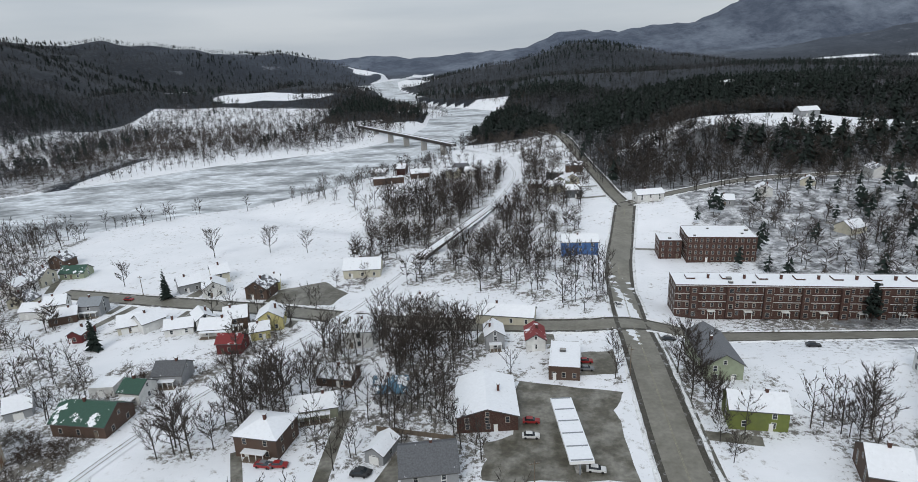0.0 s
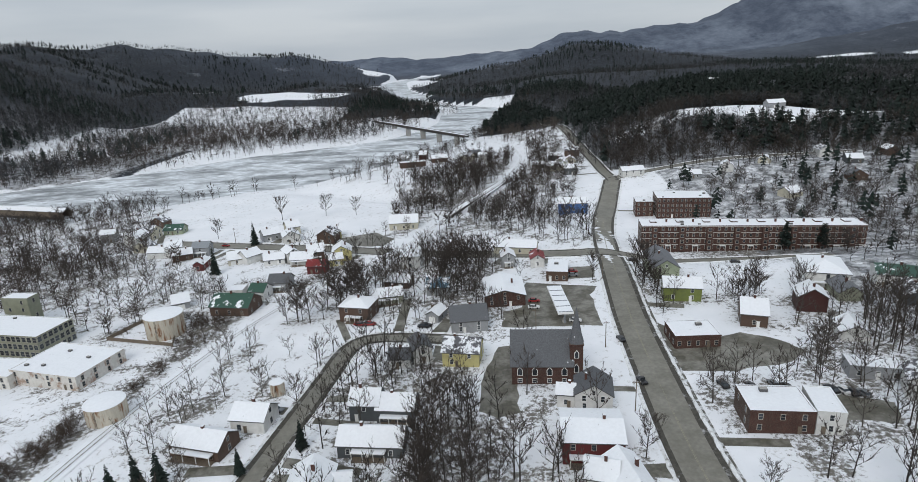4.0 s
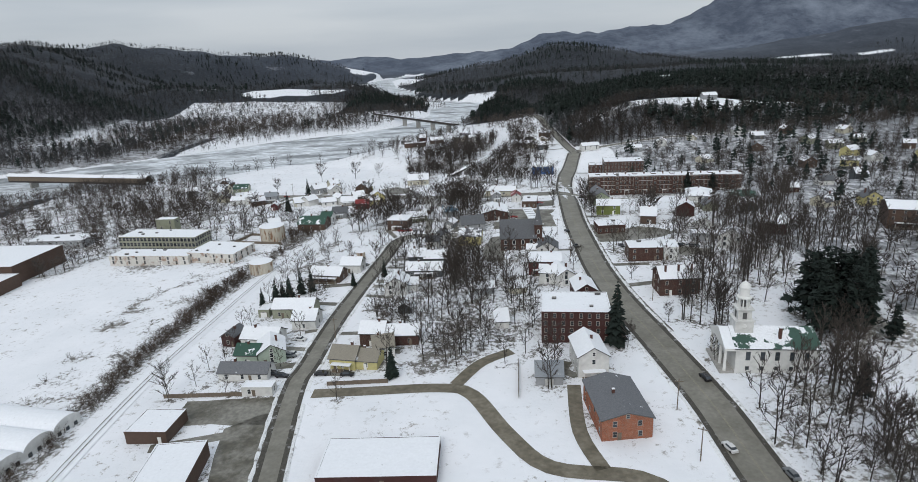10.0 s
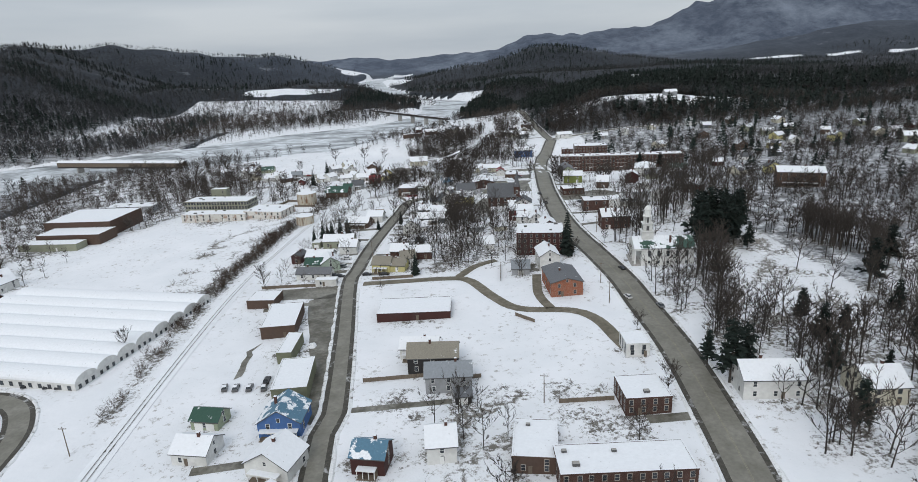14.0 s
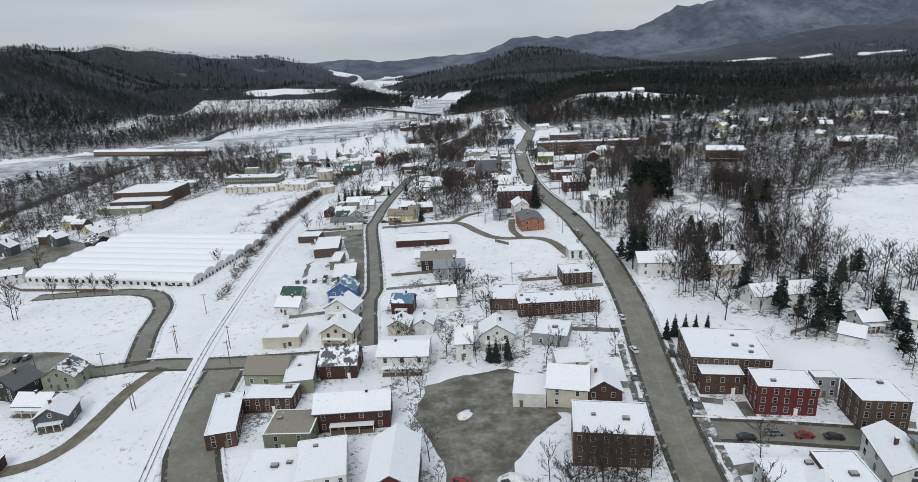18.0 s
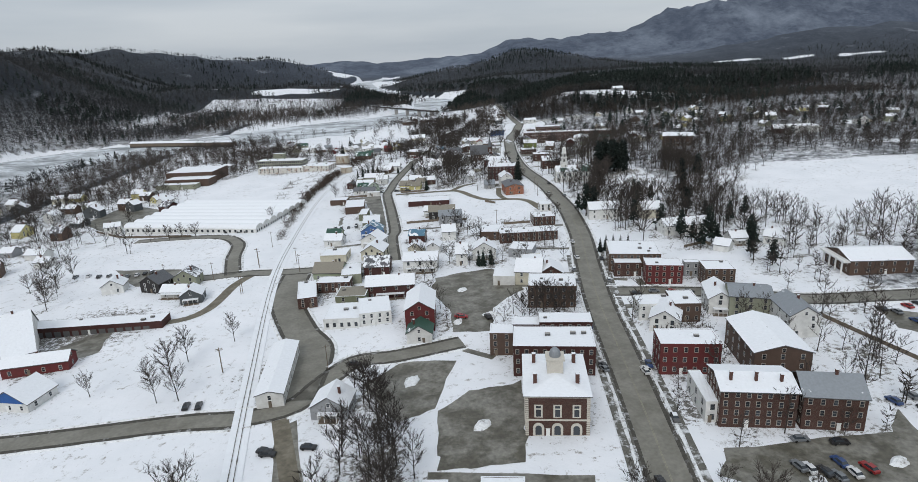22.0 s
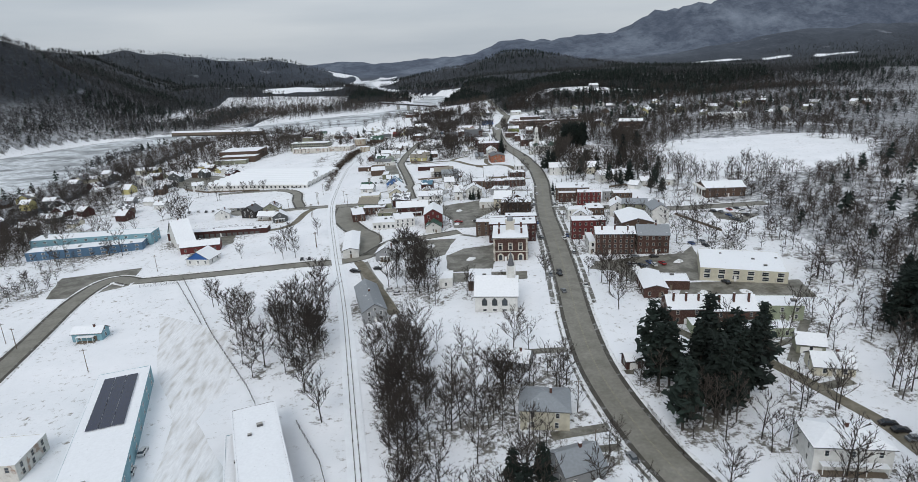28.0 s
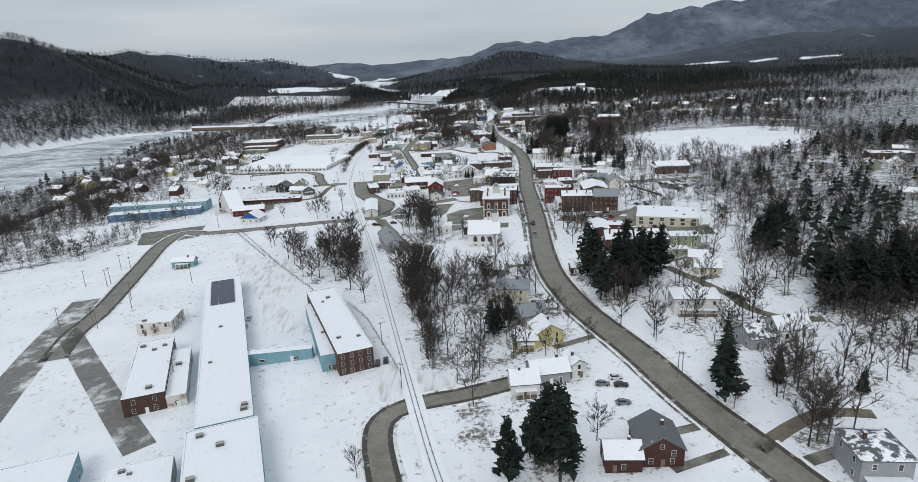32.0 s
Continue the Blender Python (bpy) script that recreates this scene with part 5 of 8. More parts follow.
building(-168.7, -235.4, 11.8, 8.0, -9, 3, "g1", "white", "snow")
building(-157.7, -244.8, 9.5, 9.0, 8, 4, "g2", "slategrey", "snow")
building(-203.9, -221.3, 10.0, 9.0, 9, 4, "g2", "white", "snow")
building(-192.0, -269.4, 63.4, 9.0, -0.5, 3.6, "f", "darkred", "snow", "carport")
building(-100.5, -327.5, 8.3, 36.0, 3, 4.5, "g2", "white", "snow", "station")
building(-211.6, -282.3, 10.3, 35.6, 29, 4.5, "g1", "white", "snow")
building(-193.1, -302.8, 22.2, 8.0, 8, 4, "g1", "red", "snow")
pavilion = building(-184.2, -326.5, 13.8, 12.0, -13, 3.2, "g2", "white", "snow", "pavilion")
v, f = [(-6.6, -6.12, 3.3), (6.6, -6.12, 3.3), (0, -6.12, 7.4), (-6.6, -6.02, 3.3), (6.6, -6.02, 3.3), (0, -6.02, 7.4)], [(0, 1, 2), (5, 4, 3), (0, 3, 4, 1), (1, 4, 5, 2), (2, 5, 3, 0)]
part("gable", mesh("gable", v, f, MAT["royal"]), pavilion, None, "royal-blue painted gable")
building(-268.8, -271.8, 73.6, 14.0, 1, 8, "f", "teal", "snow", "works")
building(-267.0, -286.4, 65.7, 12.0, 7, 5, "f", "steelblue", "snow", "works")
building(-79.4, -350.6, 11.0, 10.0, -9, 4, "g2", "grey", "snow")
building(-84.5, -418.4, 9.5, 30.6, 11, 5, "g2", "grey", "metal")
building(-50.6, -397.5, 6.1, 10.6, -6, 4, "f", "white", "snow")
building(-35.3, -401.9, 10.2, 16.8, -8, 4, "f", "brown", "snow")
building(-199.7, -420.9, 12.1, 6.0, -3, 3.5, "g1", "teal", "snow")
building(-174.0, -621.0, 28.0, 28.0, 16, 6, "f", "teal", "snow", "plant")
building(2.0, 142.2, 15.9, 19.8, 0, 4.5, "g2", "brick", "snow")
building(-146.5, -531.0, 16.0, 134.0, 16, 5.5, "f", "teal", "snow", "plant")
building(-121.0, -621.0, 19.0, 44.0, 16, 7, "f", "teal", "snow", "plant")
building(-142.0, -622.0, 16.0, 24.0, 16, 5, "f", "plaster", "snow", "plant")
building(-164.5, -555.5, 12.5, 44.0, 16, 6, "f", "brick", "snow")
building(-154.2, -557.5, 6.0, 36.0, 16, 4, "f", "plaster", "snow")
building(-179.8, -507.1, 14.1, 14.4, 0, 5, "f", "plaster", "snow")
building(-102.6, -533.3, 12.2, 64.5, 18, 8, "f", "brick", "snow", "block")
building(-108.8, -536.8, 5.3, 50.1, 15, 6, "f", "teal", "snow")
building(-121.8, -549.2, 23.7, 4.0, 3, 4, "f", "teal", "snow", "plant")


# ---- churches, tanks, canopy, long sheds, bridges ----
def gabled(name, x, y, w, d, rot, h, rise, wall, roofmat, label, category):
    ob = new(name, wall_mesh(w, d, h, rise, "g1", MAT[wall]))
    ob.matrix_world = pose(x, y, ground(x, y), 0, 0, rot)
    tagged(ob, label, category)
    part("roof", gable_roof(w, d, h, rise, 0.5, 0.3, MAT[roofmat], True), ob)
    FOOT.append((x, y, w, d, math.cos(radians(rot)), math.sin(radians(rot))))
    return ob


def arch_window(parent, x, y, z, turn, w=1.2, h=3.0, trim="trim"):
    """A tall window with a pointed head."""
    o = [(-w / 2 - 0.18, 0), (w / 2 + 0.18, 0), (w / 2 + 0.18, h * 0.72), (0, h + 0.25), (-w / 2 - 0.18, h * 0.72)]
    i = [(-w / 2, 0.15), (w / 2, 0.15), (w / 2, h * 0.7), (0, h), (-w / 2, h * 0.7)]
    v = [(a, -0.1, b) for a, b in o] + [(a, 0.0, b) for a, b in o]
    f = [(0, 1, 2, 3, 4)] + [(k, k + 5, (k + 1) % 5 + 5, (k + 1) % 5) for k in range(5)]
    ob = part("window", mesh("window", v, f, MAT[trim]), parent, pose(x, y, z, 0, 0, turn))
    v = [(a, -0.125, b) for a, b in i] + [(a, -0.1, b) for a, b in i]
    part("pane", mesh("pane", v, f, MAT["glass"]), ob)


WCX, WCY, WCW, WCD, WCR = 70.9, -52.6, 23.3, 15.0, -7.9
BCX, BCY, BCW, BCD, BCR = 9.8, 81.2, 17.9, 16.0, -4.8
LCX, LCY, LCW, LCD, LCR = -31.0, -427.0, 17.2, 16.0, -10.8
GCX, GCY, GCW, GCD, GCR = 22.1, 125.0, 5.6, 26.2, 1.4
VSX, VSY, VSW, VSD, VSR = -194.6, -82.3, 96.1, 76.4, -14.3
SPX, SPY, SPR = -159.3, -487.0, 16.0
THX, THY, THR = -14.9, -363.0, -9.1
T1X, T1Y, T1R = -130.8, 127.5, 7.1
T2X, T2Y, T2R = -120.8, 69.5, 5.7
T3X, T3Y = -71.7, 77.3
CVA, CVB = (-460, 382), (-300, 331)
church = gabled("church", WCX, WCY, WCW, WCD, WCR, 8.0, 3.6, "white", "church_roof", "white clapboard church with columned portico and tiered steeple", "church")
for k in range(5):
    add_window(church, -WCW / 2 + 3.5 + k * (WCW - 6) / 4.2, -WCD / 2, 4.2, 0, 1.1, 2.6, "dark_trim")
    add_window(church, -WCW / 2 + 3.5 + k * (WCW - 6) / 4.2, -WCD / 2, 1.0, 0, 0.9, 1.0, "dark_trim")
v, f = boxes_geo([(-3.2, 0.0, -WCD / 2 - 0.2, WCD / 2 + 0.2, 7.1, 8.0)])
portico = part("portico", mesh("portico", v, f, MAT["trim"]), church, pose(-WCW / 2, 0, 0))
v = [(-3.4, -WCD / 2 - 0.5, 8.02), (-3.4, WCD / 2 + 0.5, 8.02), (-3.4, 0, 11.7), (0.4, -WCD / 2 - 0.5, 8.02), (0.4, WCD / 2 + 0.5, 8.02), (0.4, 0, 11.7)]
part("pediment", mesh("pediment", v, [(0, 2, 1), (3, 4, 5), (0, 1, 4, 3), (0, 3, 5, 2), (1, 2, 5, 4)], [MAT["trim"], MAT["roof_snow"]], [0, 0, 0, 1, 1]), portico)
for k in range(4):
    v, f = lathe_geo([(0.62, -0.5), (0.62, 0.3), (0.48, 0.4), (0.42, 6.7), (0.6, 7.1)], 10)
    part("column", mesh("column", v, f, MAT["trim"], smooth=False), portico, pose(-2.7, (k - 1.5) * (WCD - 1.6) / 3, 0))
v, f = box_geo(-4.2, 0, -WCD / 2, WCD / 2, -1.0, 0.35)
part("steps", mesh("steps", v, f, MAT["concrete"]), portico)
tower = part("steeple", mesh("steeple", *boxes_geo([(-2.6, 2.6, -2.6, 2.6, 8.0, 14.2), (-2.9, 2.9, -2.9, 2.9, 14.2, 14.6)]), MAT["white"]), church, pose(-WCW / 2 + 3.4, 0, 0))
for a in (0, 90, 180, 270):
    m = Euler((0, 0, radians(a))).to_matrix().to_4x4()
    v, f = lathe_geo([(0.65, 0.0), (0.65, 0.1)], 16)
    part("clock_face", mesh("clock_face", v, f, MAT["trim"]), tower, m @ pose(0, -2.62, 12.9, 90))
v, f = boxes_geo([(-2.0, 2.0, -2.0, 2.0, 14.6, 17.8), (-2.5, 2.5, -2.5, 2.5, 17.8, 18.2)])
stage = part("belfry_base", mesh("belfry_base", v, f, MAT["white"]), tower)
for a in (0, 90, 180, 270):
    m = Euler((0, 0, radians(a))).to_matrix().to_4x4()
    v, f = boxes_geo([(-0.6, 0.6, -2.06, -1.95, 14.9, 17.0)])
    part("louvre", mesh("louvre", v, f, MAT["dark_trim"]), stage, m)
for a in range(8):
    t = radians(22.5 + 45 * a)
    v, f = lathe_geo([(0.2, 18.2), (0.16, 21.2)], 6)
    part("pillar", mesh("pillar", v, f, MAT["trim"]), stage, pose(1.6 * math.cos(t), 1.6 * math.sin(t), 0))
v, f = lathe_geo([(0.7, 18.2), (0.7, 21.2)], 8)
part("bell_chamber", mesh("bell_chamber", v, f, MAT["dark_trim"]), stage)
v, f = lathe_geo([(2.2, 21.2), (2.2, 21.6), (1.5, 21.7), (1.4, 24.2), (1.65, 24.3), (1.65, 24.6), (1.2, 25.5), (0.45, 26.2), (0.12, 26.4), (0.05, 28.0)], 12)
part("lantern", mesh("lantern", v, f, MAT["trim"]), tower, None, "white round lantern with a domed cap")
add_chimney(church, 1.5, -WCD / 2 * 0.55, 9.0, 13.0, 0.8)

brown = gabled("church", BCX, BCY, BCW, BCD, BCR, 6.2, BCD / 2 * 0.95, "brick", "slate", "red brick church with steep slate roof and corner spire", "church")
for k in range(4):
    arch_window(brown, -BCW / 2 + 2.4 + k * (BCW - 4.8) / 3, -BCD / 2, 2.9, 0, 1.3, 2.6)
    add_window(brown, -BCW / 2 + 2.4 + k * (BCW - 4.8) / 3, -BCD / 2, 0.5, 0, 1.2, 1.3)
v, f = boxes_geo([(-1.9, 1.9, -1.9, 1.9, -1.5, 12.0), (-2.1, 2.1, -2.1, 2.1, 12.0, 12.5)])
btower = part("tower", mesh("tower", v, f, MAT["brick"]), brown, pose(BCW / 2 + 1.2, -BCD / 2 + 3.0, 0))
v, f = lathe_geo([(2.3, 12.5), (1.6, 15.0), (0.05, 23.5)], 8)
part("spire", mesh("spire", v, f, MAT["slate"]), btower)
arch_window(btower, 0, -1.9, 3.2, 0, 1.1, 2.8)
arch_window(btower, 0, -1.9, 8.0, 0, 1.0, 2.4)

chapel = gabled("church", LCX, LCY, LCW, LCD, LCR, 6.8, LCD / 2 * 0.72, "white", "roof_snow", "white wooden church with pointed windows and slender spire", "church")
for k in range(3):
    arch_window(chapel, (k - 1) * LCW / 4.2 - 0.6, -LCD / 2, 2.6, 0, 1.9, 3.2, "dark_trim")
    add_window(chapel, (k - 1) * LCW / 4.2 - 0.6, -LCD / 2, 0.3, 0, 1.5, 0.8)
v, f = boxes_geo([(-1.7, 1.7, -1.7, 1.7, -1.0, 13.5), (-2.0, 2.0, -2.0, 2.0, 13.5, 13.8)])
ctower = part("tower", mesh("tower", v, f, MAT["white"]), chapel, pose(LCW / 2 - 2.6, 0.5, 0))
for sx in (-1, 1):
    for sy in (-1, 1):
        v, f = lathe_geo([(0.28, 13.8), (0.28, 16.4), (0.02, 18.0)], 6)
        part("pinnacle", mesh("pinnacle", v, f, MAT["trim"]), ctower, pose(sx * 1.55, sy * 1.55, 0))
v, f = boxes_geo([(-1.1, 1.1, -1.1, 1.1, 13.8, 17.0)])
part("belfry", mesh("belfry", v, f, MAT["white"]), ctower)
v, f = lathe_geo([(1.5, 17.0), (0.05, 23.0)], 8)
part("spire", mesh("spire", v, f, MAT["slate"]), ctower)

# filling-station canopy
v, f = boxes_geo([(-GCW / 2, GCW / 2, -GCD / 2, GCD / 2, 4.4, 5.2)])
canopy = tagged(new("station_canopy", mesh("station_canopy", v, f, [MAT["trim"], MAT["roof_snow"]], [0, 1, 0, 0, 0, 0])), "white filling-station canopy with snow and ribs on top", "canopy")
canopy.matrix_world = pose(GCX, GCY, ground(GCX, GCY), 0, 0, GCR)
FOOT.append((GCX, GCY, GCW, GCD, math.cos(radians(GCR)), math.sin(radians(GCR))))
for k in range(6):
    v, f = box_geo(-GCW / 2 + 0.3, GCW / 2 - 0.3, -0.12, 0.12, 5.2, 5.4)
    part("rib", mesh("rib", v, f, MAT["metal"]), canopy, pose(0, -GCD / 2 + 0.4 + k * (GCD - 0.8) / 5, 0))
for k in range(4):
    y = -GCD / 2 + 2.0 + k * (GCD - 4.0) / 3
    v, f = box_geo(-0.18, 0.18, -0.18, 0.18, -0.3, 4.4)
    part("post", mesh("post", v, f, MAT["metal"]), canopy, pose(0, y, 0))
    v, f = boxes_geo([(-0.35, 0.35, -0.25, 0.25, 0.15, 1.7), (-0.7, 0.7, -1.2, 1.2, -0.1, 0.15)])
    part("fuel_pump", mesh("fuel_pump", v, f, MAT["concrete"]), canopy, pose(0, y + 1.6, 0))


def tank(x, y, r, h, label, snowy=True):
    v, f = lathe_geo([(r, -1.5), (r, h * 0.33), (r + 0.06, h * 0.34), (r + 0.06, h * 0.37), (r, h * 0.38), (r, h * 0.66), (r + 0.06, h * 0.67), (r + 0.06, h * 0.7), (r, h * 0.71), (r, h)], 32)
    ob = tagged(new("storage_tank", mesh("storage_tank", v, f, MAT["rust"])), label, "tank")
    ob.matrix_world = pose(x, y, ground(x, y))
    v, f = lathe_geo([(r + 0.1, h), (r + 0.1, h + 0.12), (r * 0.5, h + 0.5), (0.05, h + 0.65)], 32)
    part("lid", mesh("lid", v, f, MAT["roof_snow"]), ob)
    v, f = boxes_geo([(-0.25, -0.2, -0.05, 0, 0, h), (0.2, 0.25, -0.05, 0, 0, h)] + [(-0.2, 0.2, -0.05, 0, 0.4 * k, 0.4 * k + 0.05) for k in range(int(h / 0.4))])
    part("ladder", mesh("ladder", v, f, MAT["rail"]), ob, pose(0, -r - 0.1, 0))
    FOOT.append((x, y, 2 * r, 2 * r, 1.0, 0.0))
    return ob


tank(T1X, T1Y, T1R, 8.5, "rust-streaked white storage tank with snowy lid")
tank(T2X, T2Y, T2R, 5.5, "rusty round tank beside the factory")
tank(T3X, T3Y, 2.2, 4.0, "small galvanised tank in a snowy yard")

# long shed with barrel vaults
vaults = 8
shed = new("vaulted_shed", wall_mesh(VSW, VSD, 3.6, 0, "f", MAT["white"]))
shed.matrix_world = pose(VSX, VSY, ground(VSX, VSY), 0, 0, VSR)
tagged(shed, "long white factory shed with rows of snowy barrel vaults", "factory")
FOOT.append((VSX, VSY, VSW, VSD, math.cos(radians(VSR)), math.sin(radians(VSR))))
pitch = VSD / vaults
for k in range(vaults):
    n, verts, faces = 10, [], []
    for i in range(n + 1):
        a = math.pi * i / n
        yy, zz = -pitch / 2 * math.cos(a), 2.4 * math.sin(a)
        for xx in (-VSW / 2 - 0.3, VSW / 2 + 0.3):
            verts += [(xx, yy, 3.6 + zz)]
    for i in range(n):
        faces.append((2 * i, 2 * i + 1, 2 * i + 3, 2 * i + 2))
    faces.append(tuple(range(0, 2 * n + 1, 2)))
    faces.append(tuple(range(2 * n + 1, 0, -2)))
    vault = part("vault", mesh("vault", verts, faces, [MAT["roof_snow"], MAT["white"]], [0] * n + [1, 1]), shed, pose(0, -VSD / 2 + pitch * (k + 0.5), 0))
    for s in (-1, 0, 1):
        add_window(shed, VSW / 2, -VSD / 2 + pitch * (k + 0.5) + s * pitch * 0.3, 1.2, 90, 1.0, 1.3, "dark_trim", True)
for k in range(24):
    add_window(shed, -VSW / 2 + 2.5 + k * (VSW - 5) / 23, -VSD / 2, 1.2, 0, 1.3, 1.5, "dark_trim", True)

# solar panels on the plant roof
for i in range(3):
    for j in range(10):
        v, f = box_geo(-1.6, 1.6, -1.5, 1.5, 0, 0.1)
        panel = tagged(new("solar_panel", mesh("solar_panel", v, f, [MAT["solar"], MAT["metal"]], [1, 0, 1, 1, 1, 1])), "dark blue solar panel on the factory roof", "solar panel", "solar panels on the roof")
        c, s = math.cos(radians(SPR)), math.sin(radians(SPR))
        a, b = (i - 1.0) * 3.4, (j - 4.5) * 3.2
        panel.matrix_world = pose(SPX + a * c - b * s, SPY + a * s + b * c, ground(-146.5, -531.0) + 6.15, 2, 0, SPR)

# cupola of the town hall
v, f = boxes_geo([(-2.2, 2.2, -2.2, 2.2, 13.5, 17.4), (-2.6, 2.6, -2.6, 2.6, 17.4, 17.9)])
cup = tagged(new("cupola", mesh("cupola", v, f, MAT["stone"])), "pale square cupola on the town hall roof", "cupola")
cup.matrix_world = pose(THX, THY, ground(THX, THY), 0, 0, THR)
v, f = lathe_geo([(1.6, 17.9), (1.6, 18.6), (1.3, 19.6), (0.6, 20.3), (0.05, 20.5)], 12)
part("dome", mesh("dome", v, f, MAT["metal"]), cup)


# ---- railway ----
def rail_level(x, y):
    base = 0.026 * max(-260, min(200, x)) + 0.35
    if y > 255:
        base = max(base, -0.5) + min(1.0, (y - 255) / 60.0) * 1.5
    return base


bed, bed_line = ribbon("track_bed", RAILS, 5.5, MAT["snow"], -0.12, flat=rail_level)
tagged(bed, "snow-covered railway bed", "railway bed", kind="structure")
ROAD_LINES.append((np.array([tuple(q) for q in bed_line]), 6.5))
for s in (-0.72, 0.72):
    r, _ = ribbon("rail", RAILS, 0.16, MAT["rail"], 0.02, side=s, flat=rail_level)
    tagged(r, "dark steel rail showing through the snow", "rail", kind="structure")
    g, _ = ribbon("rail_groove", RAILS, 0.5, MAT["slush"], -0.05, side=s, flat=rail_level)
    tagged(g, "trodden snow along the rail", "railway bed", kind="structure")


def bridge(name, pts, z, width, deep, piers, label, foot):
    """A straight girder bridge with a deck, two girders and piers."""
    (ax, ay), (bx, by) = pts
    length, rot = math.hypot(bx - ax, by - ay), math.degrees(math.atan2(by - ay, bx - ax))
    ob = tagged(new(name, mesh("deck", *box_geo(0, length, -width / 2, width / 2, -0.4, -0.05), [MAT["concrete"], MAT["snow"]], [0, 1, 0, 0, 0, 0])), label, "bridge")
    ob.matrix_world = pose(ax, ay, z, 0, 0, rot)
    for s in (-1, 1):
        part("girder", mesh("girder", *box_geo(0, length, -0.15, 0.15, -deep, 0.25), MAT["rail"]), ob, pose(0, s * width / 2, 0))
    for k in range(piers):
        q = (k + 0.5) / piers * length
        v, f = boxes_geo([(-0.9, 0.9, -width / 2 - 0.5, width / 2 + 0.5, foot - z - 1.0, -deep), (-1.2, 1.2, -width / 2 - 0.9, width / 2 + 0.9, foot - z - 1.0, foot - z + 0.8)])
        part("pier", mesh("pier", v, f, MAT["concrete"]), ob, pose(q, 0, 0))
    return ob


bridge("rail_bridge", [(-24.0, 272.0), (17.0, 371.0)], 1.95, 5.0, 1.6, 4, "steel girder railway bridge on stone piers over a brook", -6.5)
bridge("river_bridge", [(-11.0, 632.0), (-152.0, 868.0)], 4.6, 6.0, 2.6, 6, "long dark railway bridge crossing the frozen river", -10.5)
covered = bridge("covered_bridge", [CVA, CVB], -2.5, 7.0, 1.4, 3, "long covered wooden bridge with snowy roof over the river", -10.5)
L_ = math.hypot(CVB[0] - CVA[0], CVB[1] - CVA[1])
v, f = boxes_geo([(0, L_, -3.6, -3.35, -0.1, 4.6), (0, L_, 3.35, 3.6, -0.1, 4.6)])
part("side_wall", mesh("side_wall", v, f, MAT["wood"]), covered)
rf = gable_roof(L_, 7.2, 4.6, 2.0, 0.5, 0.25, MAT["roof_snow"], True)
part("roof", rf, covered, pose(L_ / 2, 0, 0))


# ---- road markings, small houses of the outskirts ----
for k, s in ((0, -0.14), (1, 0.14)):
    ln, _ = ribbon("centre_line", [tuple(q) for q in MAIN_STREET[::3]], 0.14, MAT["line"], 0.085, side=s)
    tagged(ln, "worn yellow centre line on the street", "road marking", kind="structure")


def outskirt_houses(poly, count, seed, pad=5.0):
    rng = random.Random(seed)
    bx, by = [p[0] for p in poly], [p[1] for p in poly]
    made, tries = 0, 0
    while made < count and tries < 4000:
        tries += 1
        x, y = rng.uniform(min(bx), max(bx)), rng.uniform(min(by), max(by))
        if not inside(poly, x, y) or blocked(x, y, pad):
            continue
        building(round(x, 1), round(y, 1), rng.uniform(8, 13), rng.uniform(7, 10), rng.choice((-12, -8, 78, 20, -30)) + rng.uniform(-6, 6), rng.choice((3.2, 4.5, 5.5)),
                 rng.choice(("g1", "g1", "g2")), rng.choice(("white", "white", "cream", "grey", "brown", "slategrey", "sage", "yellow", "darkred")), rng.choice(("snow", "snow", "snow", "melt", "slate")), "hamlet")
        made += 1


# ---- driveways ----
def driveways():
    made = 0
    for fx, fy, fw, fd, c, s in FOOT[:180]:
        if max(fw, fd) > 17:
            continue
        best = None
        for line, half in LINES[:-1]:
            d = np.hypot(line[:, 0] - fx, line[:, 1] - fy)
            k = int(np.argmin(d))
            if best is None or d[k] < best[0]:
                best = (d[k], line[k], half)
        if best is None or not 8 < best[0] < 42:
            continue
        t = Vector((best[1][0] - fx, best[1][1] - fy))
        n = t.normalized()
        side = Vector((-n.y, n.x)) * (fw / 2 + 2.2) * (1 if made % 2 else -1)
        a = Vector((fx, fy)) + side
        b = Vector(best[1]) + side * 0.8 - n * (best[2] - 0.5)
        m = a.lerp(b, 0.5)
        if blocked_by_house(m.x, m.y) or blocked_by_house(a.x, a.y):
            continue
        ob, _ = ribbon("driveway", [tuple(a), tuple(m), tuple(b)], 2.8 + (made % 3) * 0.5, MAT["gravel"], 0.04 + 0.001 * (made % 4))
        tagged(ob, "slushy gravel driveway beside a house", "driveway", kind="structure")
        made += 1


def blocked_by_house(x, y):
    return any(abs((x - fx) * c + (y - fy) * s) < fw / 2 + 0.5 and abs(-(x - fx) * s + (y - fy) * c) < fd / 2 + 0.5 for fx, fy, fw, fd, c, s in FOOT)


driveways()


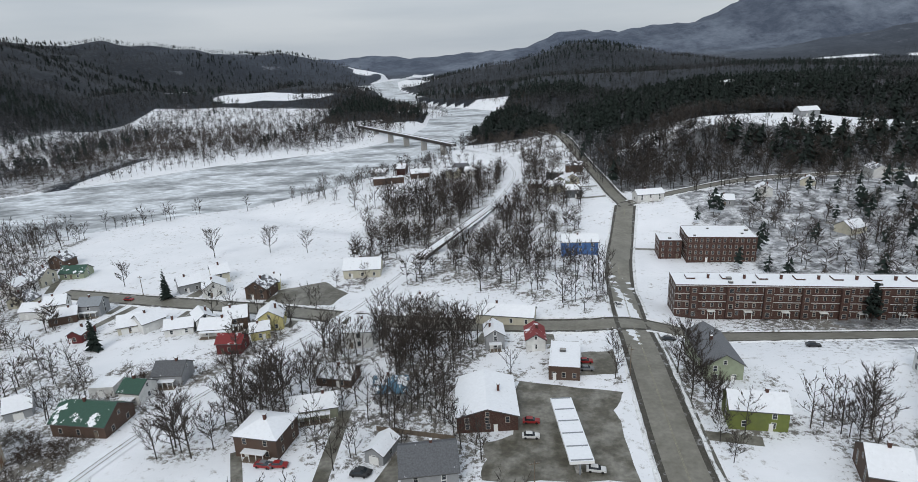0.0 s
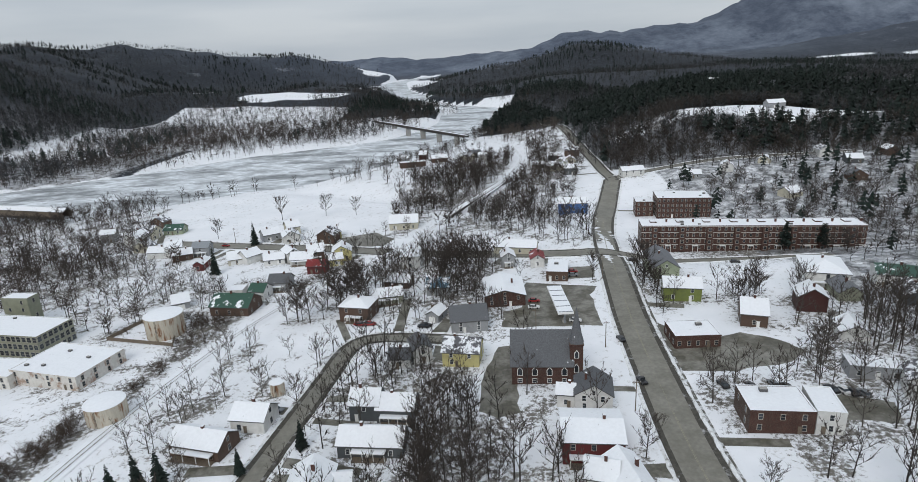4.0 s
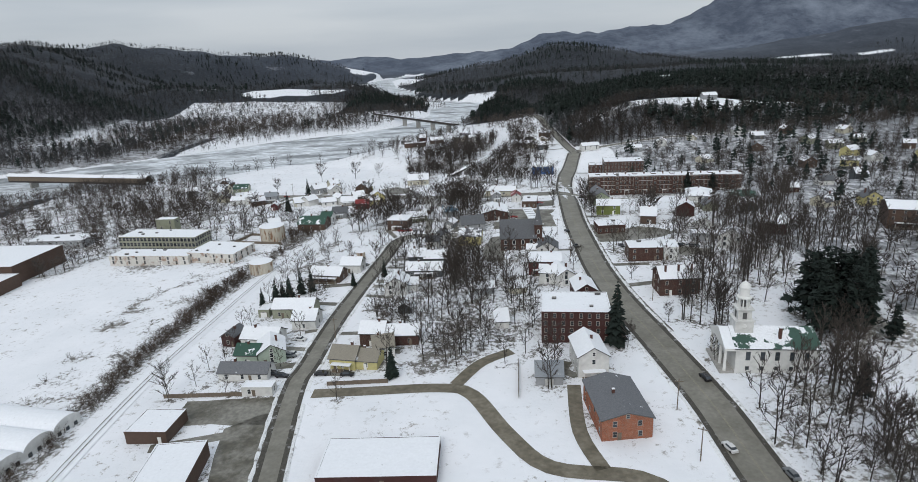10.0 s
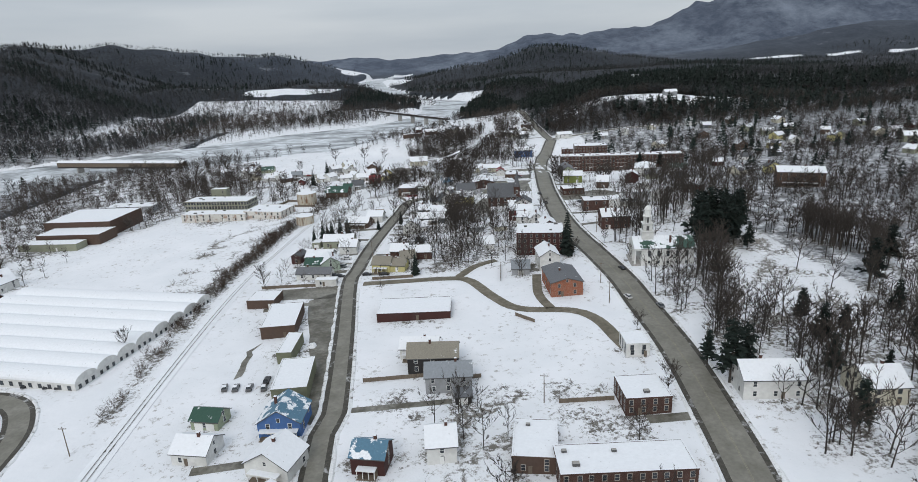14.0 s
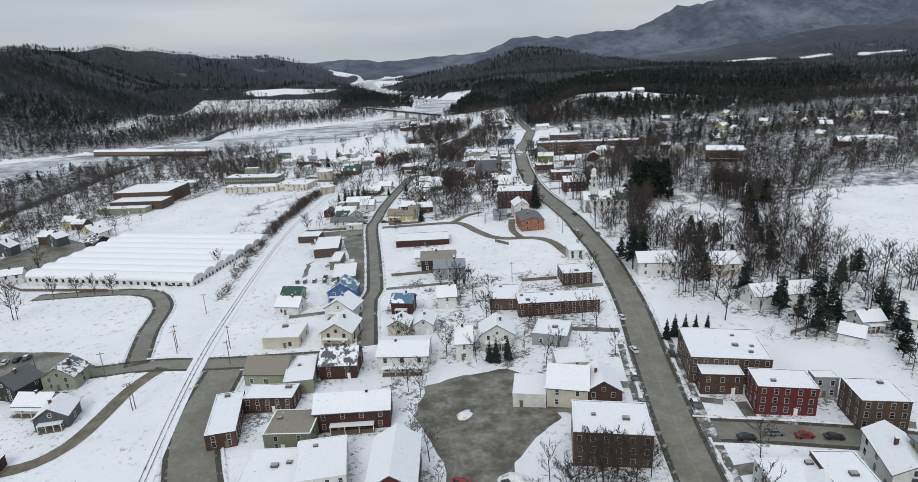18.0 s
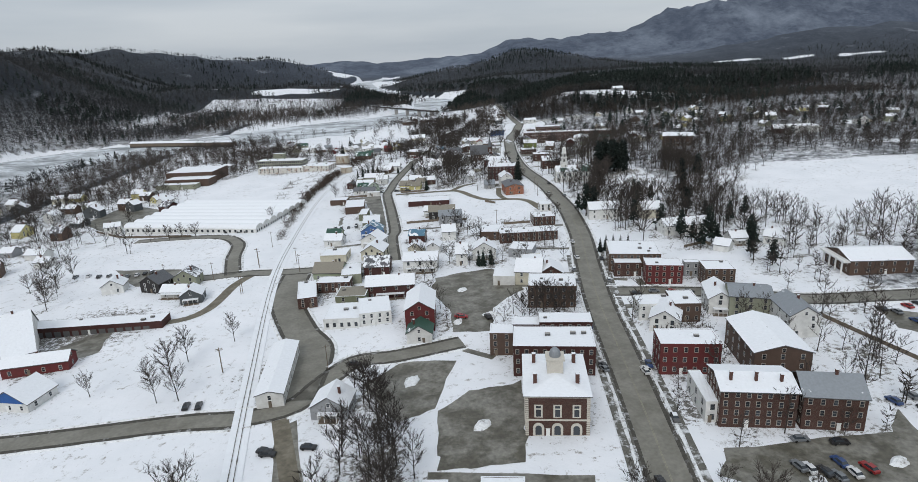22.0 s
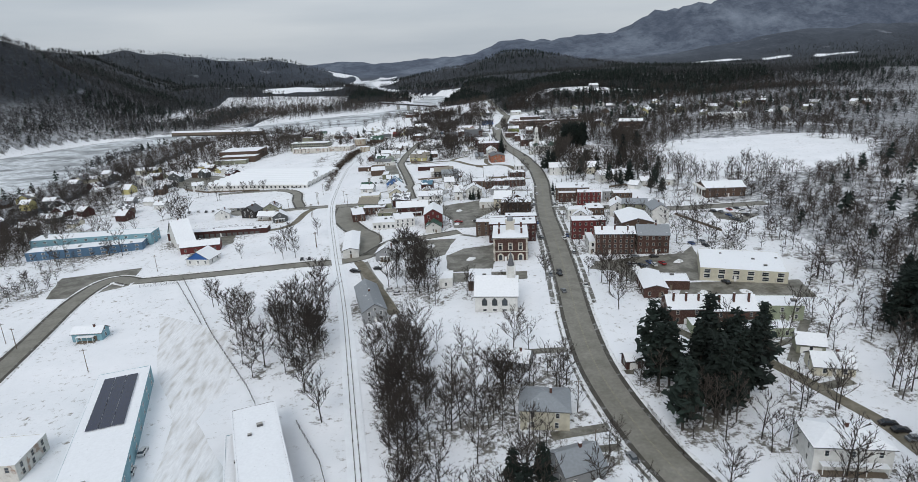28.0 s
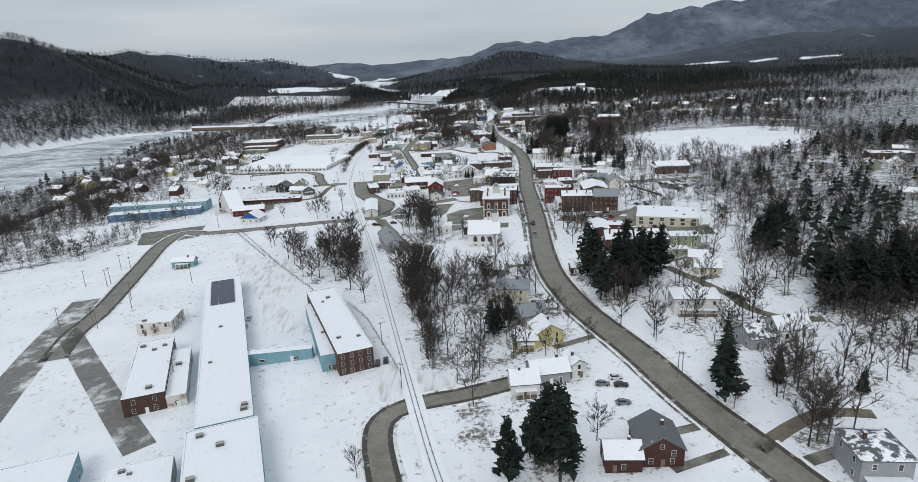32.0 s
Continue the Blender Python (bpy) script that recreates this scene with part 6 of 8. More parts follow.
# ---- trees ----
def limb(verts, faces, a, b, r0, r1, n=3):
    """A tapered stick from a to b."""
    ax = (b - a).normalized()
    u = ax.orthogonal().normalized()
    w = ax.cross(u)
    k = len(verts)
    for c, r in ((a, r0), (b, r1)):
        for i in range(n):
            t = 2 * math.pi * i / n
            verts.append(c + (u * math.cos(t) + w * math.sin(t)) * r)
    for i in range(n):
        j = (i + 1) % n
        faces.append((k + i, k + j, k + n + j, k + n + i))


def twig(verts, faces, a, b, r, rng):
    side = (b - a).cross(Vector((rng.uniform(-1, 1), rng.uniform(-1, 1), rng.uniform(-1, 1)))).normalized() * r
    k = len(verts)
    verts += [a - side, a + side, b]
    faces.append((k, k + 1, k + 2))


def bare_tree(seed, h, spread_, limbs, subs, tips, lean=0.55, start=0.22, fine=0.05):
    """Wood and twigs of a leafless tree of that height."""
    rng = random.Random(seed)
    wv, wf, tv, tf = [], [], [], []
    bend = Vector((rng.uniform(-0.06, 0.06), rng.uniform(-0.06, 0.06), 0))
    pts = [Vector((0, 0, -0.4)), Vector((bend.x * h * 0.4, bend.y * h * 0.4, h * 0.4)), Vector((bend.x * h, bend.y * h, h * 0.72)), Vector((bend.x * h * 1.2, bend.y * h * 1.3, h * 0.97))]
    r = 0.0145 * h
    rr = [r, r * 0.72, r * 0.4, r * 0.08]
    for i in range(3):
        limb(wv, wf, pts[i], pts[i + 1], rr[i], rr[i + 1], 5)

    def trunk_at(s):
        z = s * h
        for i in range(3):
            if z <= pts[i + 1].z:
                return pts[i].lerp(pts[i + 1], (z - pts[i].z) / (pts[i + 1].z - pts[i].z))
        return pts[3]

    for i in range(limbs):
        s = start + (0.9 - start) * (i + rng.random()) / limbs
        a = trunk_at(s)
        ang = i * 2.4 + rng.uniform(-0.5, 0.5)
        reach = spread_ * h * (1.08 - 0.75 * abs(s - 0.45) / 0.55) * rng.uniform(0.7, 1.1)
        rise_ = lean * reach * rng.uniform(0.9, 1.7)
        b = a + Vector((math.cos(ang) * reach, math.sin(ang) * reach, rise_))
        m = a.lerp(b, 0.5) + Vector((0, 0, -0.05 * reach))
        lr = r * 0.34 * (1.1 - s)
        limb(wv, wf, a, m, lr + 0.03, lr * 0.6 + 0.02)
        limb(wv, wf, m, b, lr * 0.6 + 0.02, 0.015)
        for j in range(subs):
            q = 0.25 + 0.75 * (j + rng.random()) / subs
            c = a.lerp(m, q * 2) if q < 0.5 else m.lerp(b, q * 2 - 1)
            way = ((b - a).normalized() + Vector((rng.uniform(-0.9, 0.9), rng.uniform(-0.9, 0.9), rng.uniform(0.0, 1.0)))).normalized()
            e = c + way * reach * rng.uniform(0.4, 0.72)
            twig(tv, tf, c, e, fine * 0.8, rng)
            for _ in range(tips):
                g = c.lerp(e, rng.uniform(0.25, 1.0))
                w2 = (way + Vector((rng.uniform(-1, 1), rng.uniform(-1, 1), rng.uniform(-0.2, 1.0)))).normalized()
                twig(tv, tf, g, g + w2 * reach * rng.uniform(0.26, 0.5), fine * 0.55, rng)
    return wv, wf, tv, tf


def spruce_tree(seed, h, wide):
    rng = random.Random(seed)
    wv, wf, tv, tf = [], [], [], []
    limb(wv, wf, Vector((0, 0, -0.4)), Vector((0, 0, h * 0.98)), 0.016 * h, 0.02, 5)
    rows = 20
    for i in range(rows):
        s = i / (rows - 1)
        z = h * (0.08 + 0.9 * s)
        reach = wide * h * (1 - s) ** 0.85 + 0.12
        n = max(4, int(11 * (1 - 0.6 * s)))
        for k in range(n):
            a = 2 * math.pi * (k + rng.random()) / n
            rr = reach * rng.uniform(0.6, 1.12)
            d, t = Vector((math.cos(a), math.sin(a), 0)), Vector((-math.sin(a), math.cos(a), 0))
            o = Vector((0, 0, z))
            tip = o + d * rr + Vector((0, 0, -0.28 * rr + rng.uniform(-0.15, 0.15)))
            mid = o + d * rr * 0.55 + Vector((0, 0, -0.05 * rr))
            wdt = 0.3 * rr + 0.08
            c = len(tv)
            tv += [o, mid + t * wdt + Vector((0, 0, -0.12)), tip, mid - t * wdt + Vector((0, 0, -0.12)), mid + Vector((0, 0, 0.1))]
            tf += [(c, c + 4, c + 1), (c + 1, c + 4, c + 2), (c + 2, c + 4, c + 3), (c + 3, c + 4, c)]
    return wv, wf, tv, tf


def pine_tree(seed, h, wide):
    """An irregular white pine: tiers of ragged needle plumes on long limbs."""
    rng = random.Random(seed)
    wv, wf, tv, tf = [], [], [], []
    limb(wv, wf, Vector((0, 0, -0.4)), Vector((0, 0, h * 0.97)), 0.018 * h, 0.03, 5)
    for i in range(40):
        s = 0.2 + 0.78 * (i + rng.random()) / 40
        a = i * 2.4 + rng.uniform(-0.4, 0.4)
        reach = wide * h * (1.15 - s) * rng.uniform(0.55, 1.15)
        d = Vector((math.cos(a), math.sin(a), 0.12))
        o = Vector((0, 0, s * h))
        limb(wv, wf, o, o + d * reach * 0.8, 0.05, 0.02)
        for _ in range(12):
            c = o + d * reach * rng.uniform(0.3, 1.0) + Vector((rng.uniform(-0.5, 0.5), rng.uniform(-0.5, 0.5), rng.uniform(-0.25, 0.35)))
            q = reach * rng.uniform(0.2, 0.36) + 0.25
            e1 = Vector((rng.uniform(-1, 1), rng.uniform(-1, 1), rng.uniform(-0.3, 0.5))).normalized() * q
            e2 = Vector((rng.uniform(-1, 1), rng.uniform(-1, 1), rng.uniform(-0.2, 0.4))).normalized() * q
            k = len(tv)
            tv += [c - e1, c + e2 * 0.5, c + e1, c - e2 * 0.6 + Vector((0, 0, 0.3 * q))]
            tf += [(k, k + 1, k + 3), (k + 1, k + 2, k + 3)]
    return wv, wf, tv, tf


def brush(seed, h):
    rng = random.Random(seed)
    wv, wf, tv, tf = [], [], [], []
    for i in range(9):
        a = rng.uniform(0, 6.28)
        o = Vector((rng.uniform(-0.5, 0.5), rng.uniform(-0.5, 0.5), -0.2))
        b = o + Vector((math.cos(a) * h * 0.4, math.sin(a) * h * 0.4, h * rng.uniform(0.6, 1.0)))
        limb(wv, wf, o, b, 0.05, 0.015)
        for _ in range(10):
            c = o.lerp(b, rng.uniform(0.3, 1))
            twig(tv, tf, c, c + Vector((rng.uniform(-1, 1), rng.uniform(-1, 1), rng.uniform(0.1, 1.2))).normalized() * h * rng.uniform(0.2, 0.4), 0.09, rng)
    return wv, wf, tv, tf


SHAPES = {
    "bare": [bare_tree(s, 10.0, 0.3, 15, 7, 9, 0.85, 0.2, 0.062) for s in (1, 2, 3, 4, 5)],
    "slim": [bare_tree(s, 10.0, 0.17, 12, 5, 6, 1.2, 0.3, 0.068) for s in (11, 12, 13, 14)],
    "mid": [bare_tree(s, 10.0, 0.31, 9, 4, 5, 0.85, 0.2, 0.105) for s in (51, 52, 53, 54)],
    "brush": [brush(s, 10.0) for s in (21, 22, 23)],
    "spruce": [spruce_tree(s, 10.0, 0.23) for s in (31, 32, 33)],
    "pine": [pine_tree(s, 10.0, 0.27) for s in (41, 42, 43)],
}
TONE = {"bare": ("bark", "twigs"), "slim": ("bark", "twigs"), "mid": ("bark", "twigs"), "brush": ("bark", "russet"), "spruce": ("bark", "needles"), "pine": ("bark", "needles")}
TREE_MESHES = {}
for kind, shapes in SHAPES.items():
    TREE_MESHES[kind] = [(mesh("trunk", wv, wf, MAT[TONE[kind][0]]), mesh("crown", tv, tf, MAT[TONE[kind][1]])) for wv, wf, tv, tf in shapes]
TREE_WORDS = {"mid": "leafless tree", "bare": "leafless grey-brown deciduous tree standing in snow", "slim": "tall slender leafless tree standing in snow",
              "spruce": "dark green spruce with drooping boughs in snow", "pine": "dark green pine with ragged plumes of needles", "brush": "leafless russet shrub"}


def tree(kind, x, y, h):
    rng = random.Random(int(x * 13 + y * 7))
    wood, crown = rng.choice(TREE_MESHES[kind])
    ob = new("tree", None)
    s = h / 10.0
    ob.matrix_world = Matrix.Translation((x, y, ground(x, y))) @ Euler((0, 0, rng.uniform(0, 6.28))).to_matrix().to_4x4() @ Matrix.Diagonal((s * rng.uniform(0.85, 1.15), s * rng.uniform(0.85, 1.15), s, 1))
    tagged(ob, TREE_WORDS[kind], "tree", "trees of the town")
    part("trunk", wood, ob)
    part("crown", crown, ob)
    return ob


def flatten(shape):
    wv, wf, tv, tf = shape
    tris, mats = [], []
    for q in wf:
        tris += [(q[0], q[1], q[2]), (q[0], q[2], q[3])] if len(q) == 4 else [q]
        mats += [0, 0] if len(q) == 4 else [0]
    k = len(wv)
    tris += [tuple(i + k for i in q) for q in tf]
    mats += [1] * len(tf)
    return np.array([tuple(v) for v in wv + tv]), np.array(tris), np.array(mats)


FLAT = {k: [flatten(s) for s in v] for k, v in SHAPES.items()}


def thicket(name, rows, mats, label, category, shapes):
    """Many trees, given as (shape, x, y, z, height, turn), joined into one mesh."""
    vs, fs, ms, at = [], [], [], 0
    for k, x, y, z, h, a in rows:
        v, f, m = shapes[k]
        s, c, n = h / 10.0, math.cos(a), math.sin(a)
        q = np.empty_like(v)
        q[:, 0], q[:, 1], q[:, 2] = (v[:, 0] * c - v[:, 1] * n) * s + x, (v[:, 0] * n + v[:, 1] * c) * s + y, v[:, 2] * s + z
        vs.append(q)
        fs.append(f + at)
        ms.append(m)
        at += len(v)
    v, f, m = np.concatenate(vs), np.concatenate(fs), np.concatenate(ms)
    me = bpy.data.meshes.new(name)
    me.vertices.add(len(v))
    me.vertices.foreach_set("co", v.astype(np.float32).ravel())
    me.loops.add(f.size)
    me.loops.foreach_set("vertex_index", f.astype(np.int32).ravel())
    me.polygons.add(len(f))
    me.polygons.foreach_set("loop_start", np.arange(0, f.size, 3, dtype=np.int32))
    for q in mats:
        me.materials.append(q)
    me.polygons.foreach_set("material_index", m.astype(np.int32))
    me.update(calc_edges=True)
    return tagged(new(name, me), label, category, kind="stuff")


def inside(poly, x, y):
    hit_ = False
    j = len(poly) - 1
    for i in range(len(poly)):
        (xi, yi), (xj, yj) = poly[i], poly[j]
        if (yi > y) != (yj > y) and x < (xj - xi) * (y - yi) / (yj - yi) + xi:
            hit_ = not hit_
        j = i
    return hit_


KEPT = {}


def blocked(x, y, pad=1.5):
    if KEPT.get("n") != (len(FOOT), len(LINES)):
        KEPT["n"] = (len(FOOT), len(LINES))
        KEPT["foot"] = np.array([tuple(q) for q in FOOT], float)
        KEPT["line"] = np.concatenate([np.column_stack([line[:, 0], line[:, 1], np.full(len(line), half)]) for line, half in LINES])
    f, q = KEPT["foot"], KEPT["line"]
    dx, dy = x - f[:, 0], y - f[:, 1]
    if np.any((np.abs(dx * f[:, 4] + dy * f[:, 5]) < f[:, 2] / 2 + pad) & (np.abs(dy * f[:, 4] - dx * f[:, 5]) < f[:, 3] / 2 + pad)):
        return True
    return bool(np.any((q[:, 0] - x) ** 2 + (q[:, 1] - y) ** 2 < (q[:, 2] + pad) ** 2))


TALL = {"bare": (9, 17), "mid": (9, 16), "slim": (13, 20), "brush": (2.2, 5.0), "pine": (17, 26), "spruce": (7, 13)}
GROVE_SEED = [0]
SPOTS = []
CHURCHYARD = [(107, -44), (139, -40), (156, -73), (104, -139), (90, -130), (83, -93)]


OPEN_FIELDS = [[(-245, 330), (-228, 372), (-182, 405), (-134, 436), (-83, 398), (-62, 360), (-78, 314), (-117, 300), (-178, 304), (-225, 312)],
               [(196, 476), (390, 470), (400, 540), (196, 540)],
               [(150, -190), (165, -120), (250, -30), (330, -70), (330, -190), (235, -235)],
               [(-64, -429), (-11, -439), (-18, -474), (-66, -461)],
               [(50.7, 117.9), (50.4, 74.6), (86.1, 72.2), (97.2, 91.1), (82.6, 110.9), (65.5, 121.0)]]


def open_field(x, y):
    return any(inside(q, x, y) for q in OPEN_FIELDS) or any(inside(q, x, y) for q in LOTS)


def scatter(poly, count, seed):
    rng = random.Random(seed)
    bx, by = [p[0] for p in poly], [p[1] for p in poly]
    out, tries = [], 0
    while len(out) < count and tries < count * 30:
        tries += 1
        x, y = rng.uniform(min(bx), max(bx)), rng.uniform(min(by), max(by))
        if inside(poly, x, y) and not blocked(x, y) and not open_field(x, y) and (not inside(CHURCHYARD, x, y) or rng.random() < 0.06):
            out.append((x, y))
    SPOTS.extend(out)
    return out


def grove(kind, count, poly):
    GROVE_SEED[0] += 1
    rng = random.Random(GROVE_SEED[0])
    lo, hi = TALL[kind]
    spots = scatter(poly, count, GROVE_SEED[0] * 3)
    if not spots:
        return
    if kind in ("pine", "spruce") or (kind == "bare" and count <= 12 and min(p[1] for p in poly) < 180):
        for x, y in spots:
            tree(kind, x, y, rng.uniform(lo, hi))
        return
    if kind == "bare" and (max(p[1] for p in poly) > 200 or min(p[0] for p in poly) < -200 or max(p[0] for p in poly) > 190):
        kind = "mid"
    rows = [(rng.randrange(len(FLAT[kind])), x, y, ground(x, y), rng.uniform(lo, hi), rng.uniform(0, 6.28)) for x, y in spots]
    thicket("brushwood" if kind == "brush" else "grove", rows, [MAT[m] for m in TONE[kind]],
            "tangle of leafless russet brush in snow" if kind == "brush" else "stand of leafless grey-brown trees over snow", "shrubs" if kind == "brush" else "trees", FLAT[kind])


# garden sheds and small garages in the middle of the block
if not blocked(-11.7, 20.5, 3.0):
    building(-11.7, 20.5, 8, 6, 3, 2.8, "g1", "grey", "snow", "shed")
if not blocked(2.1, 18.6, 3.0):
    building(2.1, 18.6, 7, 6, 3, 2.8, "g1", "cream", "snow", "shed")
if not blocked(-7.6, -11.1, 3.0):
    building(-7.6, -11.1, 5, 10, 2, 2.8, "g1", "white", "snow", "shed")
if not blocked(-37.4, 25.7, 3.0):
    building(-37.4, 25.7, 6, 5, -8, 2.8, "g1", "brown", "snow", "shed")
if not blocked(15.3, 2.7, 3.0):
    building(15.3, 2.7, 5, 5, 5, 2.8, "g1", "olive", "snow", "shed")
if not blocked(-44.2, 7, 3.0):
    building(-44.2, 7, 6, 5, 80, 2.8, "g1", "slategrey", "snow", "shed")


# ---- outlying houses ----
outskirt_houses([(-270, -190), (-230, 0), (-300, 40), (-410, 20), (-420, -150), (-350, -260), (-280, -250)], 46, 501)
outskirt_houses([(150, 90), (330, 60), (560, 130), (560, 300), (300, 330), (160, 300)], 40, 502, 7.0)
outskirt_houses([(130, 340), (330, 330), (420, 380), (280, 400), (140, 380)], 8, 503, 6.0)
outskirt_houses([(180, -330), (300, -300), (430, -200), (500, -330), (300, -440), (170, -420)], 18, 504, 7.0)
outskirt_houses([(90, 30), (140, 60), (160, 110), (110, 150), (95, 90)], 5, 505, 4.0)
outskirt_houses([(-260, 300), (-215, 240), (-195, 240), (-210, 310)], 5, 506, 4.0)
outskirt_houses([(40, 400), (95, 400), (90, 470), (60, 470)], 5, 507, 4.0)
outskirt_houses([(-130, 470), (-40, 440), (10, 470), (-20, 540), (-90, 520)], 5, 508, 6.0)
outskirt_houses([(-420, 1500), (-200, 1650), (-300, 2000), (-700, 2000)], 8, 509, 20.0)


# ---- groves and single trees ----
grove("bare", 90, [(-70, 430), (-25, 398), (21, 367), (29, 302), (65, 273), (53, 217), (40, 202), (24, 216), (-3, 233), (-20, 284), (-35, 317)])
grove("bare", 60, [(-135, 414), (-107, 442), (-67, 411), (-18, 413), (14, 377), (5, 357), (-57, 341), (-98, 365)])
grove("brush", 40, [(-70, 430), (-25, 398), (21, 367), (29, 302), (65, 273), (53, 217), (40, 202), (24, 216), (-3, 233), (-20, 284), (-35, 317)])
grove("bare", 22, [(-275, 328), (-291, 365), (-230, 379), (-218, 350), (-243, 313)])
grove("bare", 20, [(-31, 149), (-11, 170), (2, 176), (-8, 195), (-27, 198), (-33, 181)])
grove("bare", 18, [(-83, 121), (-92, 156), (-74, 167), (-45, 150), (-39, 126), (-66, 134), (-63, 119)])
grove("brush", 60, [(-138, 146), (-106, 135), (-90, 173), (-65, 204), (-61, 196), (-80, 158), (-93, 127), (-126, 130)])
grove("bare", 8, [(56, 168), (57, 139), (62, 130), (62, 153)])
grove("bare", 5, [(83, 123), (99, 131), (89, 110)])
grove("bare", 70, [(-348, 285), (-270, 358), (-188, 238), (-163, 160), (-231, 192), (-269, 180)])
grove("brush", 150, [(-141, 11), (-139, 38), (-125, 94), (-114, 177), (-104, 184), (-107, 91), (-116, 24), (-130, 5)])
grove("slim", 60, [(120, 104), (191, 144), (114, 34), (105, 42), (103, 59)])
grove("bare", 20, [(-27, 45), (-16, 77), (-6, 36), (12, 6), (6, -2), (-22, 9), (-33, 26)])
grove("brush", 20, [(-63, 13), (-45, 16), (-31, 1), (-50, -2)])
grove("slim", 26, [(68, 18), (110, 28), (81, -13), (61, -7)])
grove("slim", 10, [(55, -16), (75, -15), (69, -30), (59, -24)])
grove("pine", 24, [(96, -26), (128, -15), (96, -58), (86, -57)])
grove("brush", 22, [(-36, -21), (-17, -8), (-15, -38), (-29, -42)])
grove("slim", 14, [(63, -69), (97, -41), (96, -58), (77, -84), (57, -82)])
grove("slim", 70, [(90, 42), (154, 84), (172, 45), (140, 1), (109, -3), (92, 16)])
grove("brush", 120, [(-147, -54), (-143, -23), (-137, 31), (-131, 75), (-120, 52), (-130, -7), (-137, -55)])
grove("bare", 18, [(71, -68), (98, -46), (71, -126), (56, -156), (59, -132)])
grove("slim", 80, [(149, -24), (162, -68), (128, -112), (132, -81)])
grove("slim", 12, [(71, -153), (106, -139), (72, -182), (64, -176)])
grove("brush", 130, [(-139, -154), (-144, -81), (-142, 39), (-130, 71), (-122, -19), (-136, -100), (-135, -139)])
grove("bare", 60, [(92, -33), (200, -12), (116, -165), (88, -233), (78, -218), (54, -183), (61, -127)])
grove("bare", 16, [(146, -117), (221, -79), (180, -163), (138, -219), (127, -194)])
grove("brush", 50, [(-146, -113), (-127, 74), (-112, 122), (-123, -59)])
grove("bare", 7, [(-22, -292), (8, -291), (2, -309), (-22, -303)])
grove("bare", 26, [(-86, -352), (-59, -326), (-55, -373), (-55, -411), (-77, -407)])
grove("bare", 22, [(137, -239), (255, -191), (206, -249), (134, -250)])
grove("bare", 8, [(-253, -211), (-223, -177), (-202, -233), (-229, -242)])
grove("bare", 10, [(-146, -423), (-140, -400), (-117, -468), (-121, -475)])
grove("bare", 36, [(-126, -428), (-107, -386), (-89, -502), (-98, -509)])
grove("bare", 26, [(-84, -483), (-68, -441), (-60, -480), (-65, -527), (-77, -530)])
grove("bare", 12, [(-62, -523), (-31, -469), (-34, -506), (-43, -521)])
grove("pine", 22, [(8, -494), (44, -494), (33, -513), (17, -527), (1, -524)])
grove("slim", 14, [(8, -494), (44, -494), (33, -513), (17, -527), (1, -524)])
grove("pine", 9, [(91, -478), (130, -455), (94, -497)])
grove("bare", 12, [(30, -598), (55, -596), (27, -636), (23, -615)])
grove("bare", 26, [(-85, -505), (-69, -479), (-62, -554), (-67, -570), (-75, -552)])
grove("pine", 6, [(-55, -621), (-28, -616), (-32, -631), (-54, -630)])
grove("pine", 18, [(80, -546), (140, -530), (109, -565), (82, -558)])
grove("slim", 30, [(95, -524), (162, -504), (126, -546), (88, -549)])
grove("bare", 60, [(-361, -221), (-325, -214), (-253, -247), (-228, -306), (-315, -296)])
grove("bare", 90, [(-454, 57), (-426, 140), (-352, 172), (-221, -166), (-303, -180)])
grove("bare", 30, [(-416, 245), (-244, 195), (-186, 208), (-171, 171), (-222, 142), (-344, 137)])
tree("bare", -135.2, 299.4, 16)
tree("bare", -106.8, 302.9, 14)
tree("bare", -85.5, 298.1, 12)
tree("spruce", -135.0, 244.0, 14)
tree("spruce", -138.7, 195.6, 15)
tree("spruce", -105, 18, 11)
tree("spruce", -101, 24, 12)
tree("spruce", -97, 31, 11.5)
tree("spruce", -92.5, 34, 12.5)
tree("spruce", -88.5, 36.5, 11)
tree("spruce", -99, 27.5, 10)
tree("pine", 143.0, 196.0, 15)
tree("pine", 160.0, 194.0, 13)
tree("bare", -35.1, 149.4, 13)
tree("bare", -69.6, 153.3, 13)
tree("bare", 57.9, 114.9, 8)
tree("bare", -164.3, 263.3, 12)
tree("bare", -116.9, -46.3, 11)
tree("spruce", -45.5, -45.5, 12)
tree("spruce", 29.4, -34.2, 24)
tree("spruce", -56.9, 48.8, 9)
tree("bare", -62.6, 66.5, 12)
tree("bare", -153.4, -104.7, 10)
tree("spruce", -70.2, 39.9, 8)
tree("bare", -139.2, -319.9, 14)
tree("bare", -137.6, -308.6, 13)
tree("bare", -124.9, -294.5, 11)
tree("bare", -145.0, -323.2, 9)
tree("bare", -156.8, -399.0, 12)
tree("bare", -154.8, -397.8, 12)
tree("bare", -163.0, -327.5, 9)
tree("bare", -138.0, -335.8, 12)
tree("bare", -131.1, -335.7, 12)
tree("spruce", 38.5, -229.0, 8)
tree("spruce", 41.8, -227.8, 9)
tree("spruce", 45.2, -228.4, 9)
tree("spruce", 49.4, -227.4, 8)
tree("spruce", 52.4, -229.7, 9)
tree("spruce", -23.3, -233.1, 8)
